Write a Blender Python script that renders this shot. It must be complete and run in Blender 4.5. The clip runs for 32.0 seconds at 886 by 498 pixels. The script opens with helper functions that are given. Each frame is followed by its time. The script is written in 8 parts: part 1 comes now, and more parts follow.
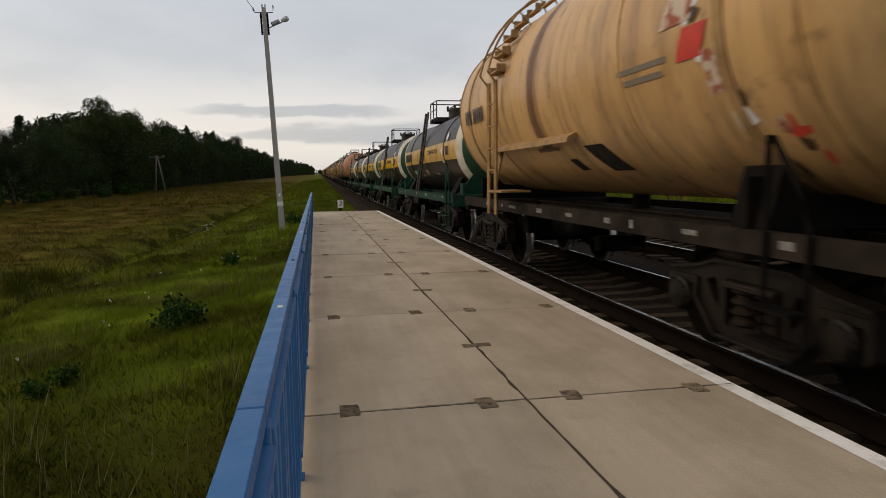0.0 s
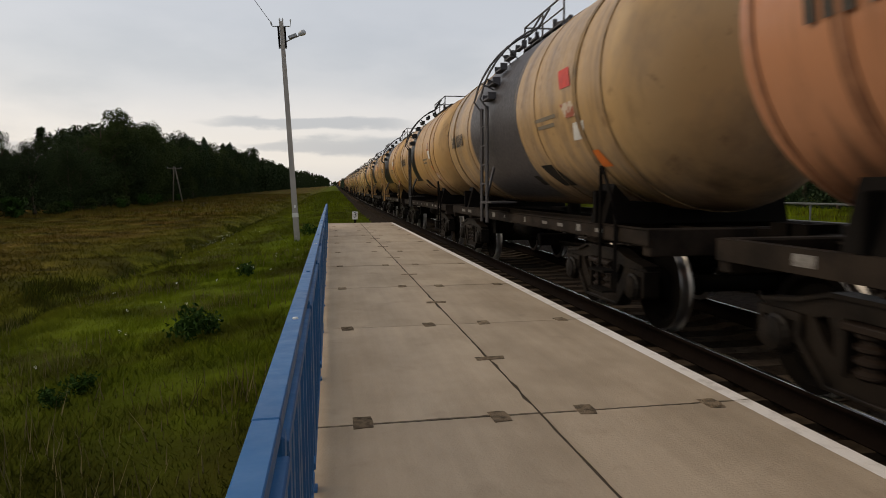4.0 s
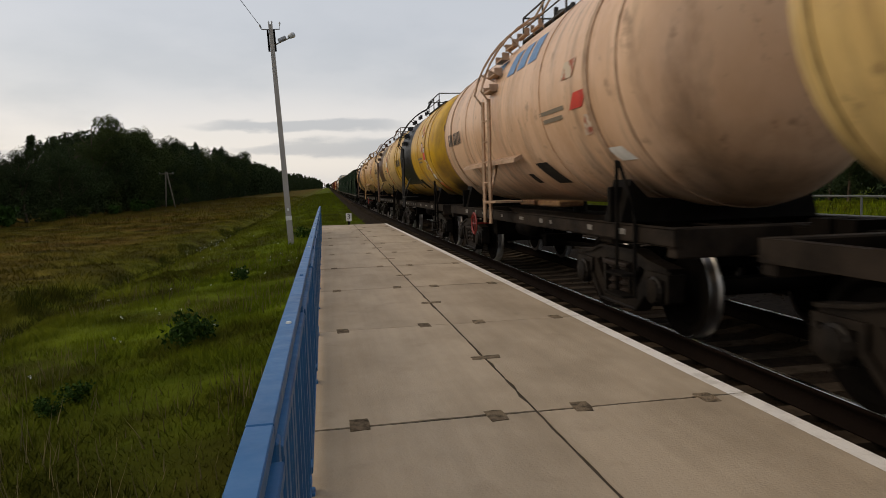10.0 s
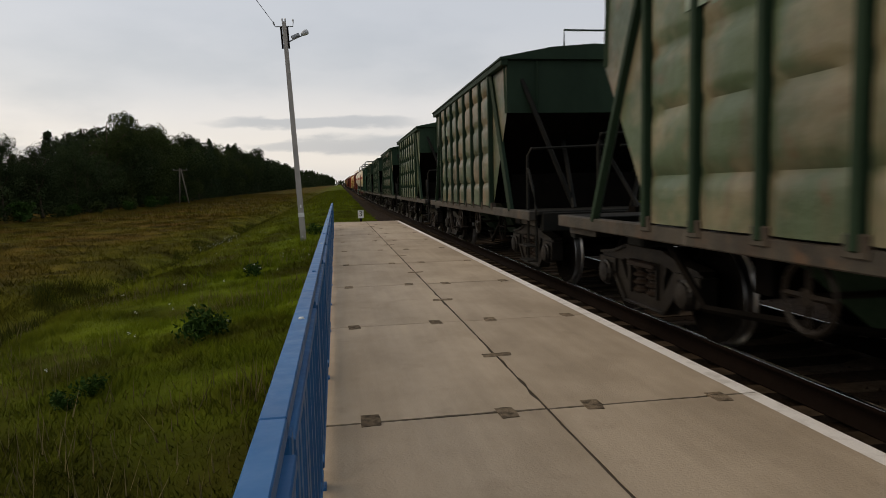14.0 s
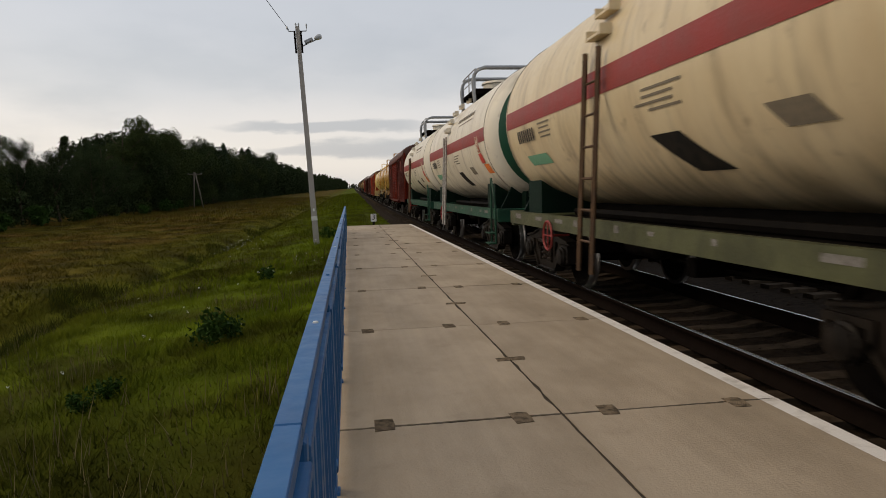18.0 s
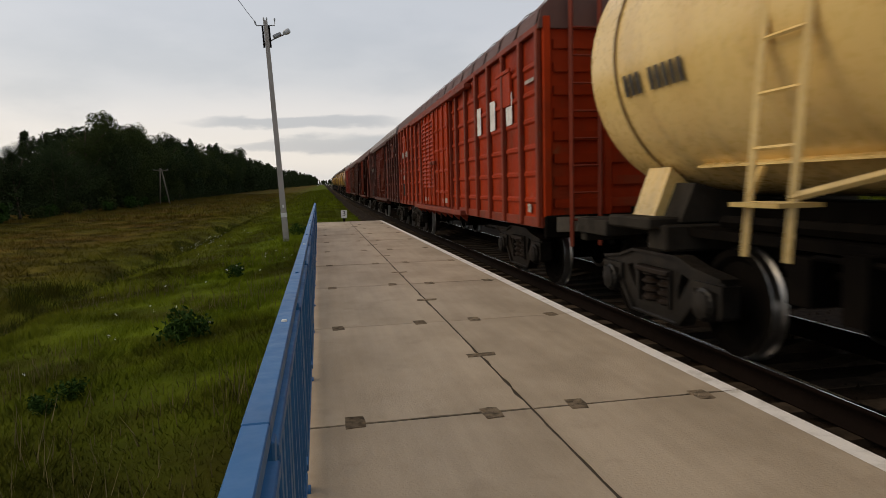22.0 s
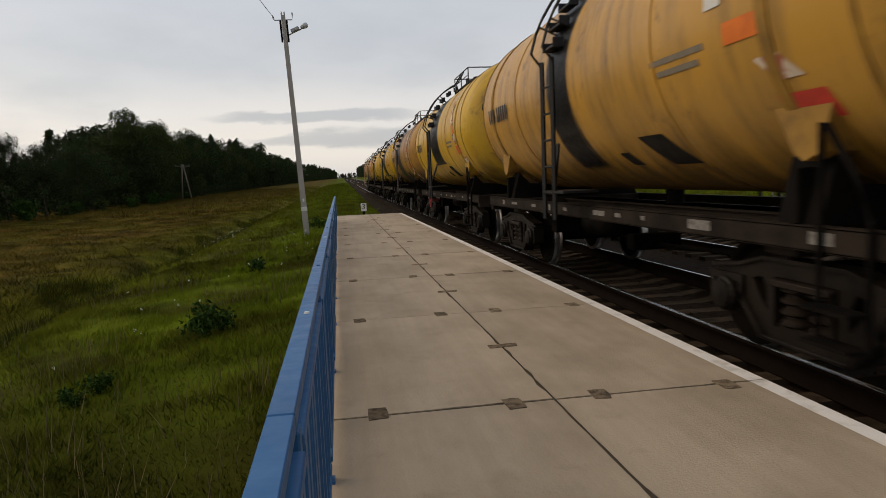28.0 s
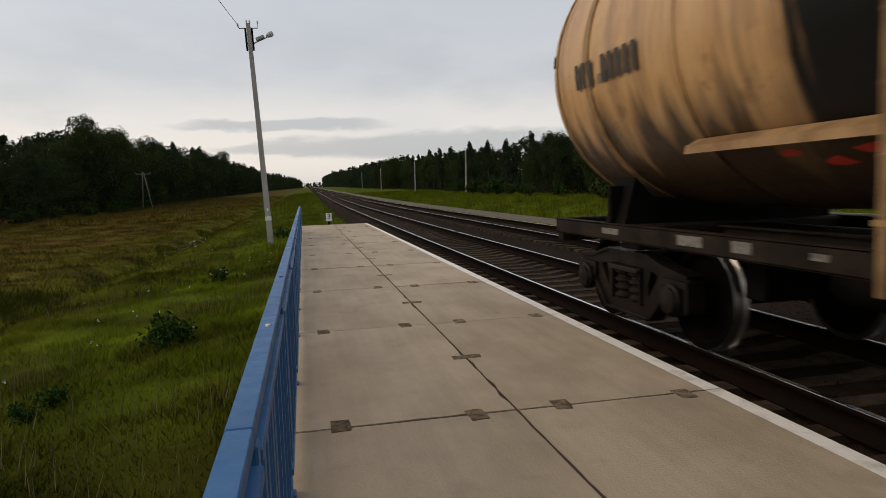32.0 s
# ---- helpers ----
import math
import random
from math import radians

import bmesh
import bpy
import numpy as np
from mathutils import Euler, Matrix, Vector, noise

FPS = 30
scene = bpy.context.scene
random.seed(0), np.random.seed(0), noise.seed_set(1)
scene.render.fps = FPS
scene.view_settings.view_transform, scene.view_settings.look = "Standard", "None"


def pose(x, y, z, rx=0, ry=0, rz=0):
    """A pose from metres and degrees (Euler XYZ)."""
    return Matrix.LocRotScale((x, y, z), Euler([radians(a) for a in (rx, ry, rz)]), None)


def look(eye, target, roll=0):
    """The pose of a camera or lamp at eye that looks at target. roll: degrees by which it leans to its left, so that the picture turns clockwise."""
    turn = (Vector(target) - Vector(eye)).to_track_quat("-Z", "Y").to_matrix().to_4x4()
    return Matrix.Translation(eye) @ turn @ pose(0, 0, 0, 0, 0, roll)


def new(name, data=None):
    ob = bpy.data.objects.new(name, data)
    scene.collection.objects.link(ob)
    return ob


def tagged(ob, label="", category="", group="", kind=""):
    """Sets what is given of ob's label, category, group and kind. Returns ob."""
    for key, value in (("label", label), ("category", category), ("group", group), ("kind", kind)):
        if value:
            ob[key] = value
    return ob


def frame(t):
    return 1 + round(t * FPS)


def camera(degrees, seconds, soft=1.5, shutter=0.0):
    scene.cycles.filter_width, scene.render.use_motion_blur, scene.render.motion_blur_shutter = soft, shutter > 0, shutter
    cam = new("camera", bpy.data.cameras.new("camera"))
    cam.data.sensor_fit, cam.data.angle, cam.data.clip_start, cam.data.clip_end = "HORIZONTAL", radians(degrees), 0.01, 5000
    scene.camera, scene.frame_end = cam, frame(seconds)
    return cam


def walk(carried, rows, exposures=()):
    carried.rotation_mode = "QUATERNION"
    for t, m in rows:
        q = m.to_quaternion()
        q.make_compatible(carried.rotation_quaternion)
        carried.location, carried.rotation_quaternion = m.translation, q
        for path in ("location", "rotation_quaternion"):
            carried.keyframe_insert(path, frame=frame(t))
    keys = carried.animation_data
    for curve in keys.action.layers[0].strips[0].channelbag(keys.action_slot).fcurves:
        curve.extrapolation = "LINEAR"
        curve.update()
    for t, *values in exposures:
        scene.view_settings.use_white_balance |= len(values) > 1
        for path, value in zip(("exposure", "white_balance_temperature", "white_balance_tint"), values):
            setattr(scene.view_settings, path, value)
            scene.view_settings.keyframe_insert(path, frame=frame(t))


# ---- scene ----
cam = camera(68.0, 32.0, soft=0.88, shutter=0.11)
# seconds, place in metres, yaw, pitch, roll in degrees: a phone held by hand above a low platform
ROWS = [
    (0.0, -0.011, 0.028, 1.362, -10.61, -6.15, 0.66),
    (0.5, -0.011, 0.025, 1.364, -10.41, -5.46, 0.55),
    (1.0, -0.010, 0.018, 1.368, -10.52, -5.57, 0.61),
    (1.5, -0.012, 0.018, 1.364, -11.29, -6.08, 0.12),
    (2.0, -0.013, 0.017, 1.363, -11.11, -5.58, -0.11),
    (2.5, -0.012, 0.008, 1.373, -11.08, -5.10, -0.10),
    (3.0, -0.015, 0.015, 1.361, -10.21, -4.52, 0.13),
    (3.5, -0.015, 0.020, 1.366, -9.39, -5.11, 0.33),
    (5.5, -0.010, 0.019, 1.364, -9.76, -4.95, 0.90),
    (6.0, -0.011, 0.016, 1.364, -9.93, -5.17, 1.27),
    (6.5, -0.006, 0.009, 1.370, -10.29, -5.07, 1.17),
    (7.0, -0.009, 0.011, 1.366, -9.92, -4.86, 1.34),
    (7.5, -0.009, 0.011, 1.369, -9.59, -5.22, 1.49),
    (8.0, -0.004, 0.014, 1.368, -9.71, -4.99, 1.48),
    (8.5, -0.009, 0.015, 1.371, -9.64, -4.83, 1.31),
    (9.0, -0.011, 0.008, 1.365, -9.86, -4.25, 1.24),
    (9.5, 0.000, 0.014, 1.362, -10.07, -4.58, 1.40),
    (10.0, -0.005, 0.015, 1.371, -9.94, -5.12, 1.61),
    (10.5, -0.005, 0.012, 1.369, -9.88, -5.10, 1.82),
    (11.0, -0.003, 0.019, 1.365, -9.64, -5.29, 1.90),
    (11.5, -0.011, 0.017, 1.364, -9.56, -5.53, 1.30),
    (12.0, -0.002, 0.024, 1.361, -8.53, -5.76, 1.97),
    (12.5, -0.007, 0.024, 1.361, -9.14, -5.69, 1.78),
    (13.0, -0.005, 0.015, 1.363, -9.05, -5.83, 1.39),
    (13.5, -0.012, 0.020, 1.365, -8.76, -5.86, 1.54),
    (14.0, -0.007, 0.006, 1.370, -8.90, -5.32, 1.38),
    (14.5, -0.012, 0.014, 1.365, -8.83, -5.27, 1.16),
    (16.5, -0.014, -0.008, 1.381, -9.53, -4.35, 1.22),
    (17.0, -0.013, 0.005, 1.371, -8.59, -4.44, 1.17),
    (17.5, -0.018, 0.009, 1.375, -8.31, -4.95, 1.02),
    (18.0, -0.013, 0.026, 1.370, -7.82, -5.00, 1.49),
    (18.5, -0.018, 0.028, 1.374, -7.42, -5.16, 1.27),
    (19.0, -0.018, 0.027, 1.371, -7.49, -5.32, 1.24),
    (19.5, -0.014, 0.025, 1.374, -7.80, -5.54, 1.58),
    (20.0, -0.012, 0.015, 1.375, -8.24, -5.46, 1.45),
    (20.5, -0.016, 0.021, 1.373, -8.59, -5.24, 1.39),
    (21.0, -0.005, 0.023, 1.368, -9.37, -5.41, 1.49),
    (21.5, 0.002, 0.019, 1.375, -10.97, -5.27, 1.57),
    (22.0, -0.006, 0.015, 1.375, -10.34, -5.40, 1.54),
    (22.5, -0.004, 0.013, 1.376, -10.25, -5.33, 1.58),
    (23.0, -0.011, 0.015, 1.375, -9.97, -5.60, 1.79),
    (23.5, 0.001, 0.015, 1.377, -9.96, -5.90, 2.03),
    (24.0, -0.001, 0.029, 1.369, -8.94, -5.57, 2.13),
    (24.5, -0.008, 0.022, 1.373, -8.90, -5.68, 1.69),
    (25.0, -0.011, 0.016, 1.371, -8.77, -5.76, 2.06),
    (25.5, -0.008, 0.018, 1.374, -8.67, -5.88, 1.95),
    (26.0, -0.008, 0.023, 1.375, -8.71, -5.94, 2.02),
    (26.5, -0.006, 0.025, 1.372, -8.51, -6.07, 2.21),
    (28.5, -0.011, 0.020, 1.370, -8.73, -6.04, 2.39),
    (29.0, -0.011, 0.014, 1.372, -8.36, -6.04, 2.45),
    (29.5, -0.012, 0.014, 1.373, -8.25, -5.44, 2.62),
    (30.0, -0.013, 0.015, 1.375, -8.77, -5.32, 2.40),
    (30.5, -0.008, 0.020, 1.372, -8.71, -5.32, 2.29),
    (31.0, -0.004, 0.011, 1.368, -9.52, -5.15, 2.18),
    (31.5, -0.010, 0.010, 1.369, -10.34, -5.47, 1.88),
    (32.0, -0.000, -0.000, 1.380, -11.63, -5.25, 1.88),
]
walk(cam, [(t, pose(x, y, z, 90 + pitch, roll, yaw)) for t, x, y, z, yaw, pitch, roll in ROWS],
     exposures=[(0.0, 0.0, 7600, 11), (32.0, 0.0, 7600, 11)])

# ------------------------------------------------------------------ light
world = bpy.data.worlds.new("overcast_evening")
scene.world = world
world.use_nodes = True


def build_sky():
    """Thin overcast: a grey-blue deck, pale towards the horizon, with long cloud banks low down."""
    nt = world.node_tree
    nt.nodes.clear()
    N, L = nt.nodes.new, nt.links.new
    out, bg = N("ShaderNodeOutputWorld"), N("ShaderNodeBackground")
    sky = N("ShaderNodeTexSky")
    sky.sky_type, sky.sun_disc = "NISHITA", False
    sky.sun_elevation, sky.sun_rotation = radians(38), radians(289)
    sky.dust_density, sky.air_density = 3.0, 1.4
    co = N("ShaderNodeTexCoord")
    sep = N("ShaderNodeSeparateXYZ")
    L(co.outputs["Generated"], sep.inputs[0])

    def op(kind, p, q=0.0, c=0.0):
        x = N("ShaderNodeMath")
        x.operation = kind
        for sock, v in zip(x.inputs, (p, q, c)):
            if isinstance(v, (int, float)):
                sock.default_value = v
            else:
                L(v, sock)
        return x.outputs[0]

    def span(src, a, b, c=0.0, d=1.0):
        r = N("ShaderNodeMapRange")
        r.interpolation_type = "SMOOTHSTEP"
        for k, v in zip(("From Min", "From Max", "To Min", "To Max"), (a, b, c, d)):
            r.inputs[k].default_value = v
        L(src, r.inputs["Value"])
        return r.outputs[0]

    def cloud(scale, zs, detail, off=(0.0, 0.0, 0.0)):
        mp = N("ShaderNodeMapping")
        mp.inputs["Scale"].default_value, mp.inputs["Location"].default_value = (scale, scale, scale * zs), off
        nz = N("ShaderNodeTexNoise")
        nz.inputs["Scale"].default_value, nz.inputs["Detail"].default_value = 1.0, detail
        L(co.outputs["Generated"], mp.inputs[0])
        L(mp.outputs[0], nz.inputs["Vector"])
        return nz.outputs["Fac"]

    def mix(a, b, fac):
        m = N("ShaderNodeMix")
        m.data_type = "RGBA"
        for sock, v in ((m.inputs[0], fac), (m.inputs[6], a), (m.inputs[7], b)):
            if isinstance(v, (float, tuple)):
                sock.default_value = v
            else:
                L(v, sock)
        return m.outputs[2]

    ramp = N("ShaderNodeValToRGB")
    els = ramp.color_ramp.elements
    els[0].position, els[0].color = 0.0, (0.74, 0.775, 0.84, 1)
    els[1].position, els[1].color = 1.0, (0.44, 0.515, 0.65, 1)
    for p, c in ((0.035, (0.82, 0.845, 0.90)), (0.075, (0.78, 0.81, 0.89)), (0.115, (0.72, 0.76, 0.87)), (0.155, (0.585, 0.645, 0.775)), (0.23, (0.535, 0.605, 0.75)), (0.36, (0.50, 0.575, 0.715)), (0.65, (0.46, 0.535, 0.67))):
        els.new(p).color = (*c, 1)
    # the deck's lower edge wavers in height
    L(op("ADD", op("MULTIPLY_ADD", cloud(2.2, 3.0, 5.0), 0.07, -0.035), sep.outputs["Z"]), ramp.inputs["Fac"])
    deck = mix(ramp.outputs["Color"], (0.455, 0.525, 0.66, 1), span(cloud(3.0, 2.6, 7.0, (4.0, 1.0, 0.0)), 0.50, 0.72, 0.0, 0.75))
    deck = mix(deck, (0.64, 0.70, 0.84, 1), span(cloud(2.1, 2.4, 6.0, (0.0, 7.0, 2.0)), 0.50, 0.74, 0.0, 0.7))
    az = op("ARCTAN2", sep.outputs["X"], sep.outputs["Y"])
    rag = op("SUBTRACT", cloud(9.0, 4.5, 8.0, (1.3, 0.2, 5.0)), 0.5)
    rough = op("SUBTRACT", cloud(26.0, 2.5, 6.0), 0.5)

    # long banks: bearing, height, half length, half depth, colour, density
    for a0, z0, wa, wz, colour, dens in ((-0.030, 0.100, 0.150, 0.0105, (0.455, 0.515, 0.64, 1), 0.92), (0.23, 0.066, 0.30, 0.019, (0.470, 0.535, 0.655, 1), 0.95), (-0.030, 0.066, 0.10, 0.010, (0.50, 0.555, 0.665, 1), 0.8),
                                         (-0.62, 0.060, 0.30, 0.012, (0.50, 0.56, 0.68, 1), 0.7), (0.85, 0.085, 0.35, 0.016, (0.48, 0.54, 0.66, 1), 0.8)):
        u = op("DIVIDE", op("SUBTRACT", az, a0), wa)
        v = op("DIVIDE", op("ADD", op("SUBTRACT", sep.outputs["Z"], z0), op("ADD", op("MULTIPLY", rag, 0.030), op("MULTIPLY", rough, 0.012))), wz)
        r2 = op("ADD", op("MULTIPLY", u, u), op("MULTIPLY", v, v))
        deck = mix(deck, colour, span(r2, 0.35, 1.45, dens, 0.0))
    L(mix(deck, sky.outputs["Color"], 0.03), bg.inputs["Color"])
    bg.inputs["Strength"].default_value = 0.89
    L(bg.outputs[0], out.inputs["Surface"])


build_sky()
sun_data = bpy.data.lights.new("sun", "SUN")
sun_data.energy, sun_data.angle, sun_data.color = 0.95, radians(40), (1.0, 0.85, 0.64)
sun = new("sun", sun_data)
sun.matrix_world = look((-40, 10, 32.0), (0, 0, 0))

# ------------------------------------------------------------------ materials
MATS = {}


def paint(name, color, color2=None, scale=3.0, stretch=(1, 1, 1), amount=0.5, rough=0.6, metal=0.0, bump=0.15, grain=40.0,
          lo=0.4, hi=0.65, island=0.0, rand=0.0, belt=None, spec=0.35, patch=0.0, zone=None, wear=0.0, soot=None, brush=0.0, oil=None, tuft=0.0):
    """A weathered surface: a base colour, a second colour in stretched patches, fine grain and relief."""
    if name in MATS:
        return MATS[name]
    m = MATS[name] = bpy.data.materials.new(name)
    m.use_nodes = True
    nt = m.node_tree
    N, L = nt.nodes.new, nt.links.new
    bsdf = nt.nodes["Principled BSDF"]
    bsdf.inputs["Roughness"].default_value, bsdf.inputs["Metallic"].default_value = rough, metal
    bsdf.inputs["Specular IOR Level"].default_value = spec
    co = N("ShaderNodeTexCoord")
    vec = co.outputs["Object"]
    if rand:
        info = N("ShaderNodeObjectInfo")
        sh = N("ShaderNodeVectorMath")
        sh.operation = "MULTIPLY_ADD"
        L(info.outputs["Random"], sh.inputs[0])
        sh.inputs[1].default_value = (37.0, 17.0, 23.0)
        L(vec, sh.inputs[2])
        vec = sh.outputs[0]
    mp = N("ShaderNodeMapping")
    mp.inputs["Scale"].default_value = stretch
    L(vec, mp.inputs[0])

    def noise_of(s, detail, src):
        n = N("ShaderNodeTexNoise")
        n.inputs["Scale"].default_value, n.inputs["Detail"].default_value = s, detail
        n.inputs["Roughness"].default_value = 0.6
        L(src, n.inputs["Vector"])
        return n.outputs["Fac"]

    def span(src, a, b, c=0.0, d=1.0):
        r = N("ShaderNodeMapRange")
        for k, v in zip(("From Min", "From Max", "To Min", "To Max"), (a, b, c, d)):
            r.inputs[k].default_value = v
        L(src, r.inputs["Value"])
        return r.outputs[0]

    def mix(a, b, fac, kind="MIX"):
        x = N("ShaderNodeMix")
        x.data_type, x.blend_type = "RGBA", kind
        for sock, v in ((x.inputs[0], fac), (x.inputs[6], a), (x.inputs[7], b)):
            if isinstance(v, (float, int, tuple)):
                sock.default_value = v
            else:
                L(v, sock)
        return x.outputs[2]

    c2 = color2 or tuple(0.55 * c for c in color)
    big = noise_of(scale, 5.0, mp.outputs[0])
    fine = noise_of(grain, 3.0, vec)
    col = mix((*color, 1), (*c2, 1), span(big, lo, hi, 0.0, amount))
    col = mix(col, (0.5, 0.5, 0.5, 1), span(fine, 0.3, 0.7, 0.0, 0.22), "OVERLAY")
    if zone:
        # lush growth on the bank, giving way to browning hay further out
        zp = N("ShaderNodeSeparateXYZ")
        L(co.outputs["Object"], zp.inputs[0])
        wv = N("ShaderNodeMath")
        wv.operation = "MULTIPLY_ADD"
        L(noise_of(0.28, 4.0, vec), wv.inputs[0])
        wv.inputs[1].default_value = 6.0
        L(zp.outputs["X"], wv.inputs[2])
        col = mix((*zone[0], 1), col, span(wv.outputs[0], zone[1], zone[2], 1.0, 0.0))
        col = mix(col, (*zone[3], 1), span(noise_of(0.38, 6.0, mp.outputs[0]), 0.46, 0.60, 0.0, 0.72))
        # browner growth on the near bank, with vignetting painted into its colour
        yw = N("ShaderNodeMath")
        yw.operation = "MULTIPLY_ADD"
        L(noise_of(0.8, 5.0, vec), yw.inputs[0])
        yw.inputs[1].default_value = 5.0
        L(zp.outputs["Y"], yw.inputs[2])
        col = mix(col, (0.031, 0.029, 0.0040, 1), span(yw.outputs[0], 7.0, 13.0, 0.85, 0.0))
    if brush:
        bm_ = N("ShaderNodeMapping")
        bm_.inputs["Scale"].default_value = (9.0, 0.35, 1.0)
        L(vec, bm_.inputs[0])
        hb = N("ShaderNodeHueSaturation")
        L(col, hb.inputs["Color"])
        L(span(noise_of(1.0, 5.0, bm_.outputs[0]), 0.35, 0.65, 1.0 - brush, 1.0 + brush), hb.inputs["Value"])
        col = mix(hb.outputs[0], (0.22, 0.165, 0.115, 1), span(noise_of(3.0, 8.0, vec), 0.60, 0.74, 0.0, 0.35))
    if wear:
        # rusty dribbles and scuffs
        wm = N("ShaderNodeMapping")
        wm.inputs["Scale"].default_value = (0.6, 2.5, 0.40)
        L(vec, wm.inputs[0])
        col = mix(col, (0.10, 0.055, 0.030, 1), span(noise_of(1.7, 7.0, wm.outputs[0]), 0.52, 0.74, 0.0, wear))
        col = mix(col, (0.13, 0.065, 0.032, 1), span(noise_of(3.4, 8.0, vec), 0.60, 0.70, 0.0, wear * 0.9))
        col = mix(col, (0.62, 0.55, 0.44, 1), span(noise_of(2.6, 8.0, wm.outputs[0]), 0.66, 0.76, 0.0, wear * 0.35))
    if soot:
        # soot on the leading end, with the low end's shading painted in too
        so = N("ShaderNodeSeparateXYZ")
        L(co.outputs["Object"], so.inputs[0])
        soot_shade = noise_of(0.9, 6.0, vec)

        def ragged_edge(src, edge, soft, amp):
            x = N("ShaderNodeMath")
            x.operation = "MULTIPLY_ADD"
            L(soot_shade, x.inputs[0])
            x.inputs[1].default_value = amp
            L(src, x.inputs[2])
            return span(x.outputs[0], edge + amp / 2 - soft, edge + amp / 2 + soft, 1.0, 0.0)
        x = N("ShaderNodeMath")
        x.operation = "MULTIPLY"
        L(ragged_edge(so.outputs["Y"], soot[1], 0.45, 1.6), x.inputs[0])
        L(ragged_edge(so.outputs["Z"], soot[2], 0.5, 1.4), x.inputs[1])
        col = mix(col, (*soot[0], 1), x.outputs[0])
    if oil:
        # runs of spilt oil below the hatch; ragged near-black patches towards the belly
        centre, spread, edge, amount_ = oil
        op_ = N("ShaderNodeSeparateXYZ")
        L(co.outputs["Object"], op_.inputs[0])
        run = N("ShaderNodeMapping")
        run.inputs["Scale"].default_value = (0.25, 1.7, 0.22)
        L(vec, run.inputs[0])
        runs = noise_of(1.5, 8.0, run.outputs[0])
        away = N("ShaderNodeMath")
        away.operation = "SUBTRACT"
        L(op_.outputs["Y"], away.inputs[0])
        away.inputs[1].default_value = centre
        dist = N("ShaderNodeMath")
        dist.operation = "ABSOLUTE"
        L(away.outputs[0], dist.inputs[0])
        near = N("ShaderNodeMath")
        near.operation = "MULTIPLY"
        L(span(runs, 0.52, 0.70, 0.0, amount_ * 0.8), near.inputs[0])
        L(span(dist.outputs[0], spread * 0.5, spread * 1.5, 1.0, 0.0), near.inputs[1])
        col = mix(col, (0.085, 0.048, 0.024, 1), near.outputs[0])
        low_ = N("ShaderNodeMath")
        low_.operation = "MULTIPLY_ADD"
        L(runs, low_.inputs[0])
        low_.inputs[1].default_value = 2.4
        L(op_.outputs["Z"], low_.inputs[2])
        col = mix(col, (0.022, 0.014, 0.009, 1), span(low_.outputs[0], edge + 1.05, edge + 1.5, min(0.92, amount_ * 1.15), 0.0))
    if patch:
        hp = N("ShaderNodeHueSaturation")
        L(col, hp.inputs["Color"])
        L(span(noise_of(0.55, 4.0, vec), 0.35, 0.65, 1.0 - patch, 1.0 + patch * 0.7), hp.inputs["Value"])
        col = hp.outputs[0]
    if island:
        geo = N("ShaderNodeNewGeometry")
        col = mix(col, tuple(1.7 * c for c in c2) + (1,), span(geo.outputs["Random Per Island"], 0, 1, 0.0, island))
    if rand:
        hv = N("ShaderNodeHueSaturation")
        L(col, hv.inputs["Color"])
        L(span(info.outputs["Random"], 0, 1, 1 - rand, 1 + rand), hv.inputs["Value"])
        col = hv.outputs[0]
    if belt:
        # spilt oil and bitumen round the filling hatch, ragged at its edges
        c3, centre, half, ragged, bottom = belt
        sp = N("ShaderNodeSeparateXYZ")
        L(co.outputs["Object"], sp.inputs[0])
        drip = N("ShaderNodeMapping")
        drip.inputs["Scale"].default_value = (0.5, 3.2, 0.35)
        L(vec, drip.inputs[0])
        wob = noise_of(1.9, 8.0, drip.outputs[0])

        def math_node(op, a, b):
            x = N("ShaderNodeMath")
            x.operation = op
            for sock, v in zip(x.inputs, (a, b)):
                if isinstance(v, (float, int)):
                    sock.default_value = v
                else:
                    L(v, sock)
            return x.outputs[0]
        d = math_node("ABSOLUTE", math_node("SUBTRACT", sp.outputs["Y"], centre), 0.0)
        d = math_node("ADD", d, math_node("MULTIPLY", math_node("SUBTRACT", wob, 0.5), ragged))
        fac = span(d, half - 0.05, half + 0.10, 1.0, 0.0)
        low = math_node("ADD", sp.outputs["Z"], math_node("MULTIPLY", math_node("SUBTRACT", wob, 0.5), ragged * 0.15))
        fac = math_node("MULTIPLY", fac, span(low, bottom - 0.03, bottom + 0.03))
        col = mix(col, (*c3, 1), fac)
        L(span(fac, 0, 1, spec, 0.10), bsdf.inputs["Specular IOR Level"])
    L(col, bsdf.inputs["Base Color"])
    L(span(fine, 0.2, 0.8, max(rough - 0.12, 0.02), min(rough + 0.12, 1.0)), bsdf.inputs["Roughness"])
    if bump:
        bp = N("ShaderNodeBump")
        bp.inputs["Strength"].default_value, bp.inputs["Distance"].default_value = bump, 0.02
        ad = N("ShaderNodeMath")
        L(big, ad.inputs[0])
        L(fine, ad.inputs[1])
        L(ad.outputs[0], bp.inputs["Height"])
        L(bp.outputs[0], bsdf.inputs["Normal"])
    if tuft:
        # thin blades scatter light much as a level sward does
        gn = N("ShaderNodeNewGeometry")
        up = N("ShaderNodeVectorMath")
        up.operation = "MULTIPLY_ADD"
        L(gn.outputs["Normal"], up.inputs[0])
        up.inputs[1].default_value, up.inputs[2].default_value = (1 - tuft,) * 3, (-0.25 * tuft, 0, tuft)
        nn = N("ShaderNodeVectorMath")
        nn.operation = "NORMALIZE"
        L(up.outputs[0], nn.inputs[0])
